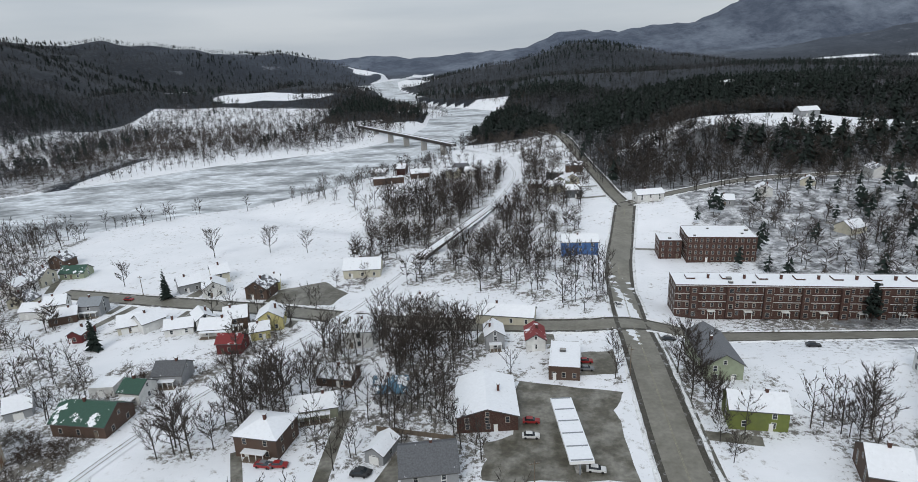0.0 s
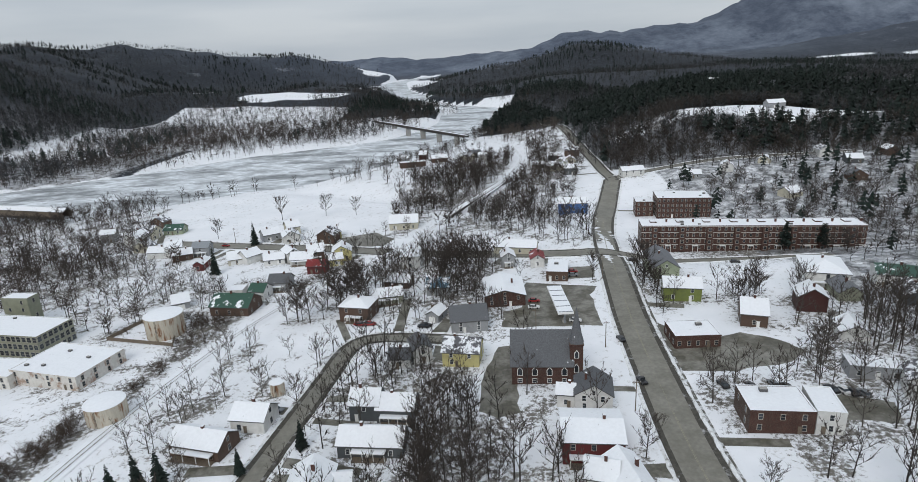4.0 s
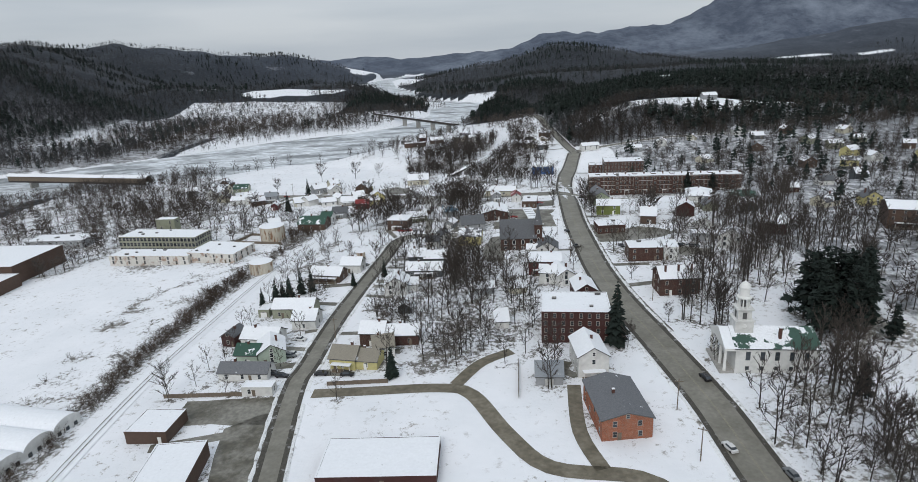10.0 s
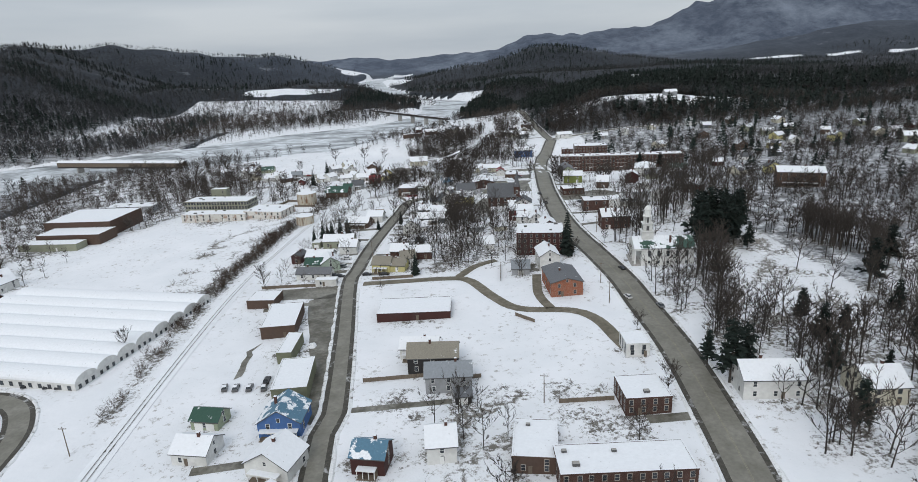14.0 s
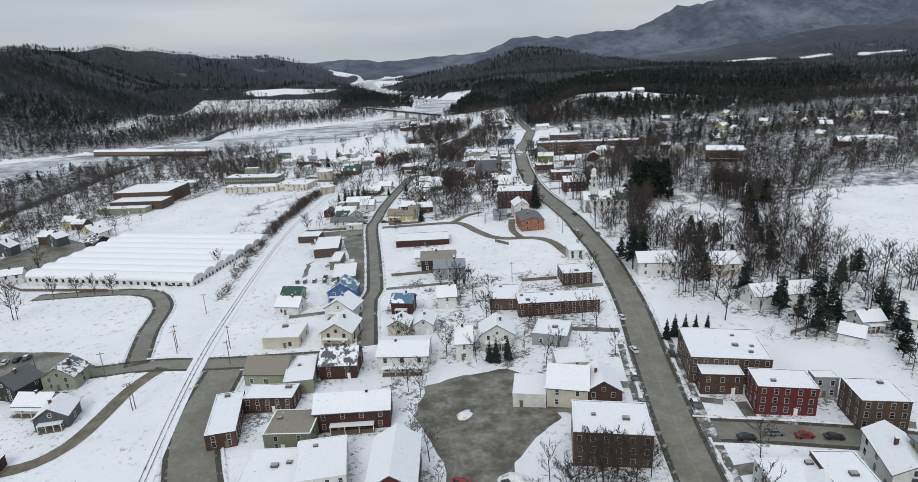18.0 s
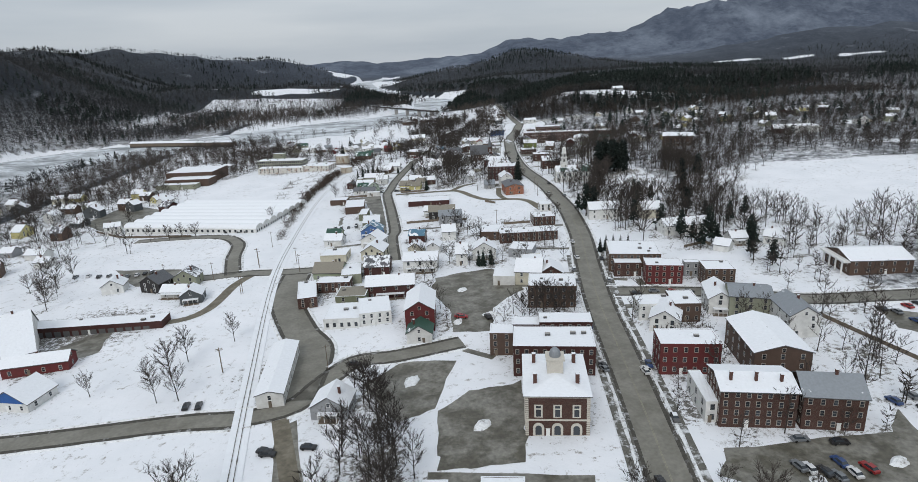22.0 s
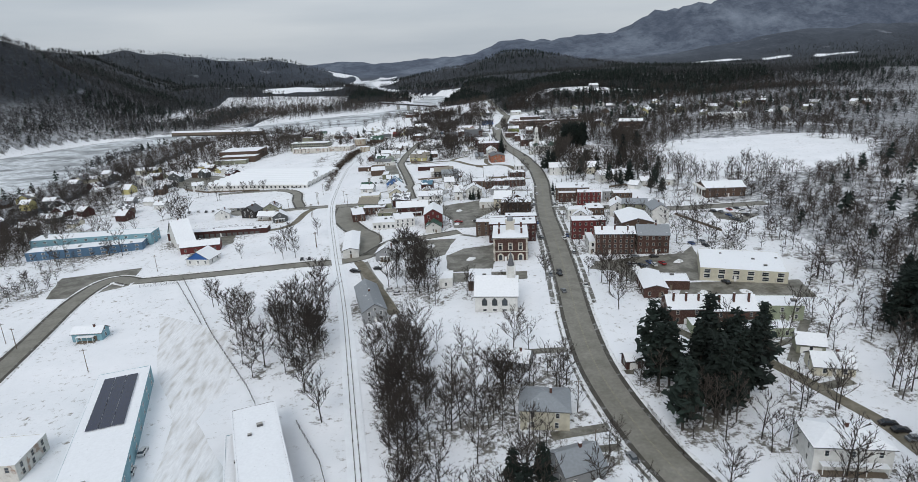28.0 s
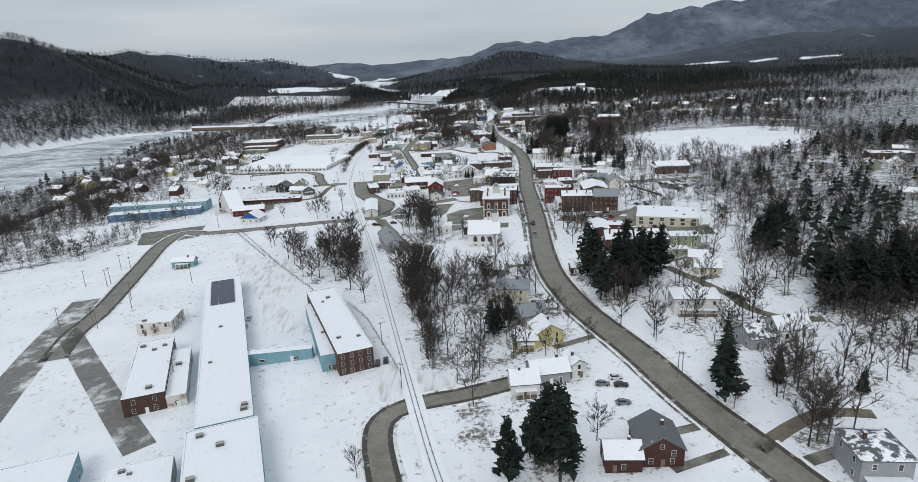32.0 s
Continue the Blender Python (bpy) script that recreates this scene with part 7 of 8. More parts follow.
tree("spruce", -21.2, -233.5, 9)
tree("spruce", -17.1, -232.6, 9)
tree("bare", -5.7, -406.6, 13)
tree("bare", 17.6, -414.2, 15)
tree("bare", 16.9, -426.9, 17)
tree("bare", 27.2, -419.0, 14)
tree("bare", -40.3, -412.5, 9)
tree("bare", 15.2, -444.3, 15)
tree("pine", 50.4, -160.2, 20)
tree("pine", 55.6, -158.4, 18)
tree("pine", 48.6, -149.2, 12)
tree("pine", 92.0, -126.2, 13)
tree("pine", 112.3, -49.2, 14)
tree("pine", 99.4, -38.3, 17)
tree("pine", 109.2, -32.4, 18)
tree("pine", 136.1, -99.1, 19)
tree("pine", 155.6, -82.8, 18)
tree("pine", 101.2, -36.3, 17)
tree("pine", 110.3, -39.7, 17)
tree("pine", 102.1, -255.4, 12)
tree("pine", 105.4, -267.5, 12)
tree("bare", 5.0, -549.7, 13)
tree("bare", 13.3, -561.0, 14)
tree("bare", 53.9, -554.2, 15)
tree("bare", -10.8, -561.0, 9)
tree("bare", -27.5, -566.5, 10)
tree("bare", -38.8, -565.8, 10)
tree("spruce", 24.0, -590.2, 22)
tree("spruce", 37.1, -597.3, 14)
tree("pine", 16.6, -605.1, 20)
tree("pine", -36.1, -540.4, 13)
tree("pine", -43.1, -549.1, 12)
tree("bare", 12.7, -564.3, 12)
tree("bare", -88.5, -620.1, 9)
tree("bare", -24.7, -615.8, 11)
tree("bare", 17.5, -608.4, 9)
tree("bare", 60.2, -544.3, 15)
tree("spruce", 57.0, -606.9, 9)
tree("bare", -40.0, -535.3, 12)
tree("pine", -40.9, -545.8, 12)
tree("pine", -42.9, -538.4, 11)
tree("bare", 64.4, -218.7, 17)
tree("bare", 62.9, -196.0, 15)
tree("bare", 121.9, -178.5, 14)
tree("bare", -224.6, -129.9, 10)
tree("bare", -211.5, -132.7, 10)
tree("bare", -204.3, -131.1, 10)
tree("bare", -194.8, -133.1, 10)


# ---- vehicles, poles, fences, stones ----
PAINT = {"black": (0.02, 0.02, 0.022), "white": (0.6, 0.6, 0.6), "grey": (0.16, 0.17, 0.18), "red": (0.25, 0.02, 0.02), "blue": (0.03, 0.06, 0.16), "snowy": (0.1, 0.1, 0.1)}
CAR_MESH = {}
v, f = lathe_geo([(0.33, -0.11), (0.33, 0.11)], 12)
WHEEL = mesh("wheel", v, f, MAT["tyre"])


def car_shell(profile, half, inset, mat, name):
    """A body drawn as a side profile, narrowed towards its top."""
    top = max(z for _, z in profile)
    low = min(z for _, z in profile)
    n = len(profile)
    verts = []
    for s in (-1, 1):
        verts += [(x, s * (half - inset * (z - low) / (top - low)), z) for x, z in profile]
    faces = [tuple(range(n - 1, -1, -1)), tuple(range(n, 2 * n))] + [(k, (k + 1) % n, n + (k + 1) % n, n + k) for k in range(n)]
    return mesh(name, verts, faces, mat)


def car(x, y, heading, color, pickup=False):
    key = (color, pickup)
    if key not in CAR_MESH:
        if ("paint", color) not in CAR_MESH:
            CAR_MESH[("paint", color)] = material(color + "_car_paint", PAINT[color], 0.3, spec=0.5, scale=1.5, other=(0.5, 0.5, 0.5), cut=(0.66, 0.75))
        paint = CAR_MESH[("paint", color)]
        body = car_shell([(-2.25, 0.35), (2.2, 0.35), (2.25, 0.7), (1.95, 0.9), (0.95, 0.98), (-1.6, 1.0), (-2.25, 0.92)], 0.9, 0.1, paint, "body")
        if pickup:
            cab = car_shell([(-0.5, 0.98), (1.0, 0.98), (0.55, 1.62), (-0.4, 1.65)], 0.8, 0.14, MAT["glass"], "cabin")
            top = car_shell([(-0.45, 1.6), (0.6, 1.58), (0.5, 1.7), (-0.38, 1.72)], 0.7, 0.05, paint, "roof")
        else:
            cab = car_shell([(-1.75, 0.98), (1.0, 0.98), (0.3, 1.48), (-1.2, 1.5)], 0.8, 0.16, MAT["glass"], "cabin")
            top = car_shell([(-1.3, 1.46), (0.4, 1.44), (0.25, 1.53), (-1.15, 1.56)], 0.66, 0.05, MAT["snow"] if color == "snowy" else paint, "roof")
        CAR_MESH[key] = (body, cab, top)
    body, cab, top = CAR_MESH[key]
    ob = new("pickup_truck" if pickup else "car", body)
    ob.matrix_world = pose(x, y, ground(x, y) + 0.08, 0, 0, heading)
    tagged(ob, ("snow-capped parked car beside the lane" if color == "snowy" else color + (" pickup truck" if pickup else " car") + " standing on wet slushy ground"), "truck" if pickup else "car", "cars in the town")
    part("cabin", cab, ob)
    part("roof", top, ob)
    for sx in (-1.4, 1.4):
        for sy in (-0.8, 0.8):
            part("wheel", WHEEL, ob, pose(sx, sy, 0.33, 90))


v, f = lathe_geo([(0.16, -0.5), (0.11, 9.5)], 6)
POLE = mesh("pole", v, f, MAT["wood"])
ARM = mesh("crossarm", *box_geo(-1.2, 1.2, -0.06, 0.06, 8.7, 8.85), MAT["wood"])
v, f = boxes_geo([(k * 0.5 - 0.06, k * 0.5 + 0.06, -0.06, 0.06, 8.85, 9.05) for k in (-2, -1, 1, 2)])
CUPS = mesh("insulator", v, f, MAT["concrete"])


def utility_pole(x, y):
    ob = tagged(new("utility_pole", POLE), "weathered wooden utility pole with a crossarm", "utility pole", "utility poles")
    ob.matrix_world = pose(x, y, ground(x, y), 0, 0, (x * 7 + y * 3) % 60 - 30)
    arm = part("crossarm", ARM, ob)
    part("insulator", CUPS, arm)


def fence(pts, high=1.5):
    z0 = ground(*pts[0])
    wire = pts[0][1] < -340
    ob = tagged(new("fence", None), "thin wire fence on posts standing in snow" if wire else "dark weathered board fence standing in snow", "fence")
    ob.matrix_world = pose(pts[0][0], pts[0][1], z0)
    for (ax, ay), (bx, by) in zip(pts, pts[1:]):
        length = math.hypot(bx - ax, by - ay)
        n = max(1, round(length / 2.6))
        rot = math.degrees(math.atan2(by - ay, bx - ax))
        if wire:
            rows = [(-0.05, 0.05, -0.05, 0.05, -0.3, high + 0.1)] + [(0, length / n, -0.012, 0.012, z, z + 0.025) for z in (0.25, 0.5, 0.75, 1.0, 1.25, high)]
        else:
            rows = [(0, length / n, -0.03, 0.03, 0.08, high), (-0.07, 0.07, -0.08, 0.08, -0.3, high + 0.12)]
        me = mesh("panel", *boxes_geo(rows), MAT["rail" if wire else "wood"])
        for k in range(n):
            s = k / n
            px, py = ax + (bx - ax) * s, ay + (by - ay) * s
            part("panel", me, ob, pose(px - pts[0][0], py - pts[0][1], ground(px, py) - z0, 0, 0, rot))


def graveyard(poly, count, seed):
    v, f = boxes_geo([(-0.35, 0.35, -0.1, 0.1, -0.2, 0.8), (-0.25, 0.25, -0.1, 0.1, 0.8, 0.98), (-0.45, 0.45, -0.2, 0.2, -0.2, 0.12)])
    me = mesh("gravestone", v, f, MAT["concrete"])
    rng = random.Random(seed)
    for x, y in scatter(poly, count, seed):
        ob = tagged(new("gravestone", me), "weathered grey gravestone standing in snow", "gravestone", "gravestones in the churchyard")
        ob.matrix_world = pose(x, y, ground(x, y), 0, rng.uniform(-3, 3), rng.uniform(-12, 12))
        ob.scale = (1, 1, rng.uniform(0.7, 1.5))


graveyard([(98, -60), (115, -25), (138, -52), (120, -118), (83, -128)], 130, 91)


# ---- cars, poles, fences ----
car(38.0, 70.9, 101, "black", True)
car(13.6, 135.2, -6, "red")
car(12.8, 128.8, -5, "white")
car(26.3, 114.7, -11, "white")
car(59.6, 66.2, 99, "black")
car(66.7, 64.3, 99, "black")
car(73.0, 64.7, 91, "grey")
car(75.7, 62.9, 96, "black")
car(83.6, 60.7, 94, "white")
car(86.7, 60.4, 101, "black")
car(89.0, 59.7, 102, "white")
car(90.9, 58.4, 100, "black")
car(93.4, 57.4, 100, "grey")
car(41.4, -92.7, 101, "white")
car(50.6, -103.6, 96, "grey")
car(48.9, -60.3, 98, "black")
car(29.1, -209.7, 97, "white")
car(-75.9, -323.4, -14, "black")
car(-36.1, -292.7, -10, "red")
car(-25.9, -294.6, 103, "black")
car(36.6, -285.7, -7, "black")
car(44.4, -285.1, -6, "grey")
car(50.9, -287.3, -4, "red")
car(57.4, -289.0, -13, "black")
car(18.1, -346.0, 101, "white")
car(6.0, -341.1, 97, "black")
car(-1.2, -421.0, 93, "grey")
car(17.6, -347.0, 93, "white")
car(5.6, -342.9, 103, "grey")
car(2.8, -396.6, 92, "black")
car(38.2, -397.4, 94, "white")
car(41.0, -399.1, 101, "black")
car(46.3, -396.4, 96, "blue")
car(42.9, -401.0, 99, "grey")
car(47.1, -400.4, 92, "white")
car(51.4, -399.4, 101, "red")
car(36.4, -396.3, 99, "grey")
car(42.7, -386.8, -3, "grey")
car(51.2, -389.5, -7, "black")
car(76.6, -375.2, 99, "blue")
car(81.6, -380.2, 102, "black")
car(82.9, -373.7, 92, "grey")
car(115.2, -320.7, 102, "black")
car(118.4, -324.0, 91, "grey")
car(125.3, -320.4, 96, "red")
car(130.3, -319.4, 95, "black")
car(130.8, -325.1, 92, "white")
car(128.3, -334.3, 96, "black")
car(117.7, -338.6, 95, "grey")
car(118.1, -342.8, 103, "black")
car(119.1, -331.8, 98, "blue")
car(68.8, -418.7, 97, "black")
car(71.7, -420.1, 91, "white")
car(78.6, -421.5, 91, "grey")
car(67.0, -428.9, 100, "black")
car(-95.9, -368.4, -12, "black")
car(-84.0, -368.7, -10, "black")
car(-126.9, -340.6, 96, "black")
car(-122.9, -341.0, 99, "black")
car(-76.7, -400.3, -6, "white")
car(-73.3, -405.3, -7, "white")
car(-91.3, -392.4, -9, "grey")
car(-143.2, -507.4, 92, "white")
car(-85.9, -560.1, 92, "black")
car(-83.1, -558.7, 92, "black")
car(-11.6, -533.4, 96, "grey")
car(57.6, -531.4, -9, "black")
car(58.4, -534.6, -7, "black")
car(59.1, -538.5, -4, "grey")
car(-9.3, -585.9, -3, "white")
car(-105.5, -138.5, 103, "snowy")
car(-101.7, -139.1, 95, "snowy")
car(-97.1, -139.7, 94, "snowy")
car(-92.3, -140.4, 102, "snowy")
car(-92.5, -135.8, 91, "black")
car(-82.0, -25.0, -14, "white")
car(-82.2, -13.4, -14, "white")
car(-82.9, -25.9, -14, "grey")
car(-85.1, -38.4, -12, "black")
car(-82.2, -40.0, -12, "black")
car(-69.2, -40.5, -3, "black")
car(-60.4, -42.2, -7, "black")
car(-69.2, 67.2, -14, "grey")
car(-51.0, 123.8, -9, "white")
car(-53.6, 123.3, -14, "grey")
car(-28.5, 118.7, -13, "black")
car(-29.2, 117.9, -10, "black")
car(-54.0, 123.3, -13, "red")
car(-50.0, 123.0, -2, "red")
car(-14.5, -588.8, -12, "grey")
car(-9.2, -590.6, -12, "black")
car(-11.9, -600.1, -2, "grey")
car(-238.0, -193.7, 95, "grey")
car(-231.0, -194.0, 101, "white")
car(-224.1, -196.9, 99, "black")
car(-219.0, -196.7, 103, "snowy")
car(-211.8, -200.3, 91, "red")
car(-207.5, -200.6, 102, "grey")
car(-202.8, -199.7, 101, "white")
car(-199.2, -198.5, 97, "black")
car(-196.2, -197.1, 91, "snowy")
car(-178.2, -124.5, 95, "black")
car(-169.8, -126.4, 102, "black")
car(-164.9, -127.4, 92, "black")
car(55.0, 209.2, 96, "white")
car(18.5, 177.0, 92, "black")
car(33.9, 165.1, -6, "red")
car(33.3, 160.5, -6, "grey")
car(65.1, 181.2, -7, "black")
car(-152.4, 244.8, -14, "red")
car(108.8, 172.9, -14, "black")
car(38.6, 98.0, 100, "black")
car(25.1, -235.1, 92, "white")
car(-37.0, -291.7, -7, "red")
car(-26.2, -294.9, 103, "black")
car(1.8, -400.8, 99, "black")
car(-94.8, -369.9, -7, "black")
car(-142.7, -516.0, 102, "white")
utility_pole(-243.5, -442.0)
utility_pole(-228.2, -495.5)
utility_pole(-209.0, -501.7)
utility_pole(-231.0, -441.3)
utility_pole(-231.1, -445.1)
utility_pole(-235.9, -418.0)
utility_pole(-227.5, -424.6)
utility_pole(-208.9, -468.5)
utility_pole(-203.1, -481.7)
utility_pole(10.4, -590.1)
utility_pole(9.4, -589.4)
utility_pole(-109.5, -392.6)
utility_pole(-105.9, -416.0)
utility_pole(-111.1, -406.1)
utility_pole(-205.9, -336.9)
utility_pole(-122.3, -318.7)
utility_pole(-121.8, -319.7)
utility_pole(-138.9, -199.8)
utility_pole(-117.6, -204.9)
utility_pole(-135.9, -242.0)
utility_pole(-84.8, -324.6)
utility_pole(-182.6, -213.5)
utility_pole(-137.3, -204.5)
utility_pole(-138.7, -168.0)
utility_pole(-113.8, -217.7)
utility_pole(-136.6, -242.6)
utility_pole(-157.0, -218.0)
utility_pole(-5.2, -162.2)
utility_pole(52.8, -139.1)
utility_pole(32.8, -96.2)
utility_pole(-68.6, -16.2)
utility_pole(52.8, -1.3)
utility_pole(35.2, -74.6)
utility_pole(37.7, -5.2)
utility_pole(32.2, 56.5)
utility_pole(-84.9, -544.9)
utility_pole(-77.3, -578.2)
utility_pole(-155.8, -558.6)
utility_pole(-211.6, -499.5)
utility_pole(-185.5, -452.4)
utility_pole(32.5, 93.7)
utility_pole(11.2, 107.4)
utility_pole(45.1, 155.6)
utility_pole(-148.4, 249.7)
utility_pole(-18.9, -508.8)
utility_pole(-20.9, -532.4)
fence([(-117.6, -48.0), (-90.5, -50.2)])
fence([(-65.9, -47.7), (-46.6, -48.7)])
fence([(-39.4, -146.6), (-22.2, -144.9)])
fence([(-186.4, -353.7), (-147.8, -430.4), (-122.3, -476.1), (-111.3, -499.3)])
fence([(-101.2, -501.5), (-91.9, -520.9), (-82.1, -553.7), (-77.3, -570.6)])
fence([(-186.7, -360.6), (-168.1, -395.5), (-155.4, -419.4)])
fence([(-205.0, -361.8), (-186.7, -360.6)])
fence([(79.7, -233.9), (91.7, -229.9), (93.3, -233.8)])
fence([(91.9, -320.1), (96.6, -341.5), (100.7, -359.8)])
fence([(-27.4, 135.7), (-6.5, 129.4)])
fence([(-1.0, -163.2), (14.9, -164.0)])
fence([(-153.0, 124.6), (-147.1, 139.7), (-128.6, 131.5), (-122.9, 115.5), (-153.0, 124.6)])
fence([(-5.3, -100.9), (1.0, -108.4)])
fence([(-4.6, -42.2), (-7.0, -63.1)])
fence([(-275.5, -95.1), (-249.2, -115.4), (-199.8, -127.8)])
fence([(-103.1, -562.8), (-87.2, -557.8)])
fence([(-53.4, -549.9), (-47.2, -573.3)])
fence([(0.5, -512.5), (1.6, -536.3)])
fence([(-60.1, -141.7), (-40.2, -141.7)])


# ---- woods on the slopes and wooded outskirts ----
def sparse(shapes, share):
    """Lighter versions of the tree shapes for far woods."""
    out = []
    rng = random.Random(5)
    for v, f, m in shapes:
        keep = [i for i in range(len(f)) if m[i] == 0 and i % 2 == 0 or rng.random() < share]
        g, mm = f[keep], m[keep]
        used, inv = np.unique(g, return_inverse=True)
        out.append((v[used], inv.reshape(g.shape), mm))
    return out


def stick_tree(seed, conifer, twigs_=20, wide=0.24):
    """A far tree of a few blades."""
    rng = random.Random(seed)
    v, f, m = [], [], []

    def tri(a, b, c, k):
        n = len(v)
        v.extend([a, b, c])
        f.append((n, n + 1, n + 2))
        m.append(k)
    if conifer:
        for i, (z, r) in enumerate(((2.6, 1.7), (4.2, 2.1), (5.8, 1.9), (7.3, 1.3), (8.4, 0.7))):
            n = 6 if i < 3 else 4
            for k in range(n):
                a, q = 2 * math.pi * (k + rng.random()) / n, r * rng.uniform(0.7, 1.2)
                tri((0, 0, z + rng.uniform(0.9, 1.7)), (q * math.cos(a - 0.5), q * math.sin(a - 0.5), z + rng.uniform(-0.3, 0.9)), (q * math.cos(a + 0.6), q * math.sin(a + 0.6), z + rng.uniform(-0.6, 0.4)), 1)
        tri((-0.16, 0, 0), (0.16, 0, 0), (0, 0, 5), 0)
    else:
        tri((-0.14, 0, 0), (0.14, 0, 0), (0, 0, 9.3), 0)
        tri((0, -0.14, 0), (0, 0.14, 0), (0, 0, 9.3), 0)
        for i in range(twigs_):
            z = rng.uniform(2.4, 8.0)
            a, r = rng.uniform(0, 6.28), rng.uniform(0.7, 1.05) * 2.9 * math.sqrt(max(0.1, 1 - ((z - 5.0) / 4.2) ** 2))
            q, b = rng.uniform(0.0, 0.6) * r, a + rng.uniform(-0.8, 0.8)
            o = (q * math.cos(b), q * math.sin(b), z)
            t = rng.uniform(0, 6.28)
            dx, dy = wide * math.cos(t), wide * math.sin(t)
            tri((o[0] - dx, o[1] - dy, z), (o[0] + dx, o[1] + dy, z + 0.1), (r * math.cos(a), r * math.sin(a), min(z + rng.uniform(0.3, 2.2), 9.8)), 1)
    return np.array(v), np.array(f), np.array(m)


FAR_BARE = [stick_tree(s, False) for s in range(6)]
FAR_THIN = [stick_tree(s + 60, False, 9, 0.46) for s in range(6)]
FAR_MID = [stick_tree(s + 40, False, 36, 0.18) for s in range(6)]
FAR_PINE = [stick_tree(s + 20, True) for s in range(5)]


def wood(x0, x1, y0, y1, count, seed, pines, tall, label, need=0.15, test=None, bare=None):
    """Trees over a stretch of land, as thick as it is wooded."""
    r = np.random.RandomState(seed)
    x, y = r.uniform(x0, x1, count), r.uniform(y0, y1, count)
    keep = woods_at(x, y) > r.uniform(need, 0.9, count)
    if test is not None:
        keep &= test(x, y)
    x, y = x[keep], y[keep]
    z = heights(x, y)
    h = hill_part(x, y)
    patch = np.sin(x * 0.008 + 2 * np.sin(y * 0.005)) * np.sin(y * 0.009 + 1.5) * 0.5 + 0.5
    con = r.uniform(0, 1, len(x)) < pines * np.clip((patch - 0.5) * 4, 0.06, 1)
    for pick, shapes, mats, nm, lab in ((~con, bare or FAR_BARE, ("bark", "hazed_twigs"), "bare_wood", "leafless " + label), (con, FAR_PINE, ("bark", "needles"), "pine_wood", "dark evergreen " + label)):
        idx = np.nonzero(pick)[0]
        if len(idx) == 0:
            continue
        rows = [(int(r.randint(len(shapes))), x[i], y[i], z[i] - 0.3, tall * r.uniform(0.7, 1.25), r.uniform(0, 6.28)) for i in idx]
        thicket(nm, rows, [MAT[m] for m in mats], lab, "woods", shapes)


wood(-1150, -430, -300, 1300, 16000, 1, 0.35, 15, "wood on the slope across the river")
wood(-2300, -400, 1300, 3000, 10000, 2, 0.6, 17, "wood on the far valley side", bare=FAR_THIN)
wood(95, 900, 400, 1150, 13000, 3, 0.75, 16, "wood on the hill above the town")
wood(-350, 1000, 1150, 2700, 11000, 4, 0.6, 15, "wood along the far valley", bare=FAR_THIN)
wood(900, 2600, 300, 2600, 9000, 5, 0.5, 14, "wood on the far slopes", bare=FAR_THIN)
wood(-700, -430, 60, 950, 7000, 7, 0.1, 15, "wood above the far river bank", bare=FAR_THIN)
wood(-260, 95, 640, 1330, 3600, 8, 0.7, 15, "wood round the river bend")
wood(420, 1100, -420, 420, 3000, 6, 0.5, 13, "wood beyond the outskirts")


def outskirts(poly, count, kind, seed, label, tall):
    """Trees scattered over a stretch of the plan."""
    spots = scatter(poly, count, seed)
    rng = random.Random(seed)
    away = max(abs(sum(p[0] for p in poly) / len(poly) + 40) - 150, sum(p[1] for p in poly) / len(poly) - 220)
    kind = "mid" if kind == "bare" else kind
    shapes = FLAT[kind] if kind != "slim" else sparse(FLAT["slim"], 0.75)
    if away > 0 and kind in ("mid", "slim"):
        shapes = FAR_MID
    if away > 0 and kind == "pine":
        shapes = FAR_PINE
    rows = [(rng.randrange(len(shapes)), x, y, ground(x, y), tall * rng.uniform(0.65, 1.2), rng.uniform(0, 6.28)) for x, y in spots]
    thicket("outskirts_trees", rows, [MAT[m] for m in TONE[kind]], label, "trees", shapes)


outskirts([(110, 380), (330, 330), (700, 350), (700, 620), (300, 600), (90, 480)], 1100, "slim", 71, "tall leafless trees below the hill", 16)
outskirts([(150, 30), (420, 20), (650, 100), (650, 340), (300, 320), (150, 330)], 1700, "bare", 72, "leafless garden trees among the hillside houses", 12)
outskirts([(170, 40), (420, 20), (650, 100), (650, 340), (300, 320), (170, 330)], 130, "pine", 73, "dark pines among the hillside houses", 14)
outskirts([(6, 655), (92, 645), (105, 740), (70, 830), (30, 800)], 330, "pine", 61, "dark pines beside the river bend", 17)
outskirts([(-235, 1040), (-135, 1040), (-140, 1240), (-230, 1280)], 220, "pine", 62, "dark pines on the far point", 17)
outskirts([(215, 560), (420, 540), (700, 560), (700, 660), (400, 680), (230, 640)], 750, "pine", 63, "dark pine wood above the hill field", 20)
outskirts([(125, 560), (230, 560), (330, 700), (330, 900), (140, 820)], 500, "pine", 64, "dark pine wood on the knoll", 18)
outskirts([(175, 420), (380, 400), (380, 490), (200, 495)], 70, "pine", 65, "tall dark pines below the hill field", 19)
outskirts([(105, -20), (150, -110), (240, -20), (400, -60), (430, 20), (200, 60)], 420, "slim", 74, "leafless trees along the brook", 14)
outskirts([(150, -330), (240, -240), (420, -140), (700, -100), (700, -420), (300, -480), (110, -470)], 1700, "bare", 75, "leafless trees in the eastern outskirts", 12)
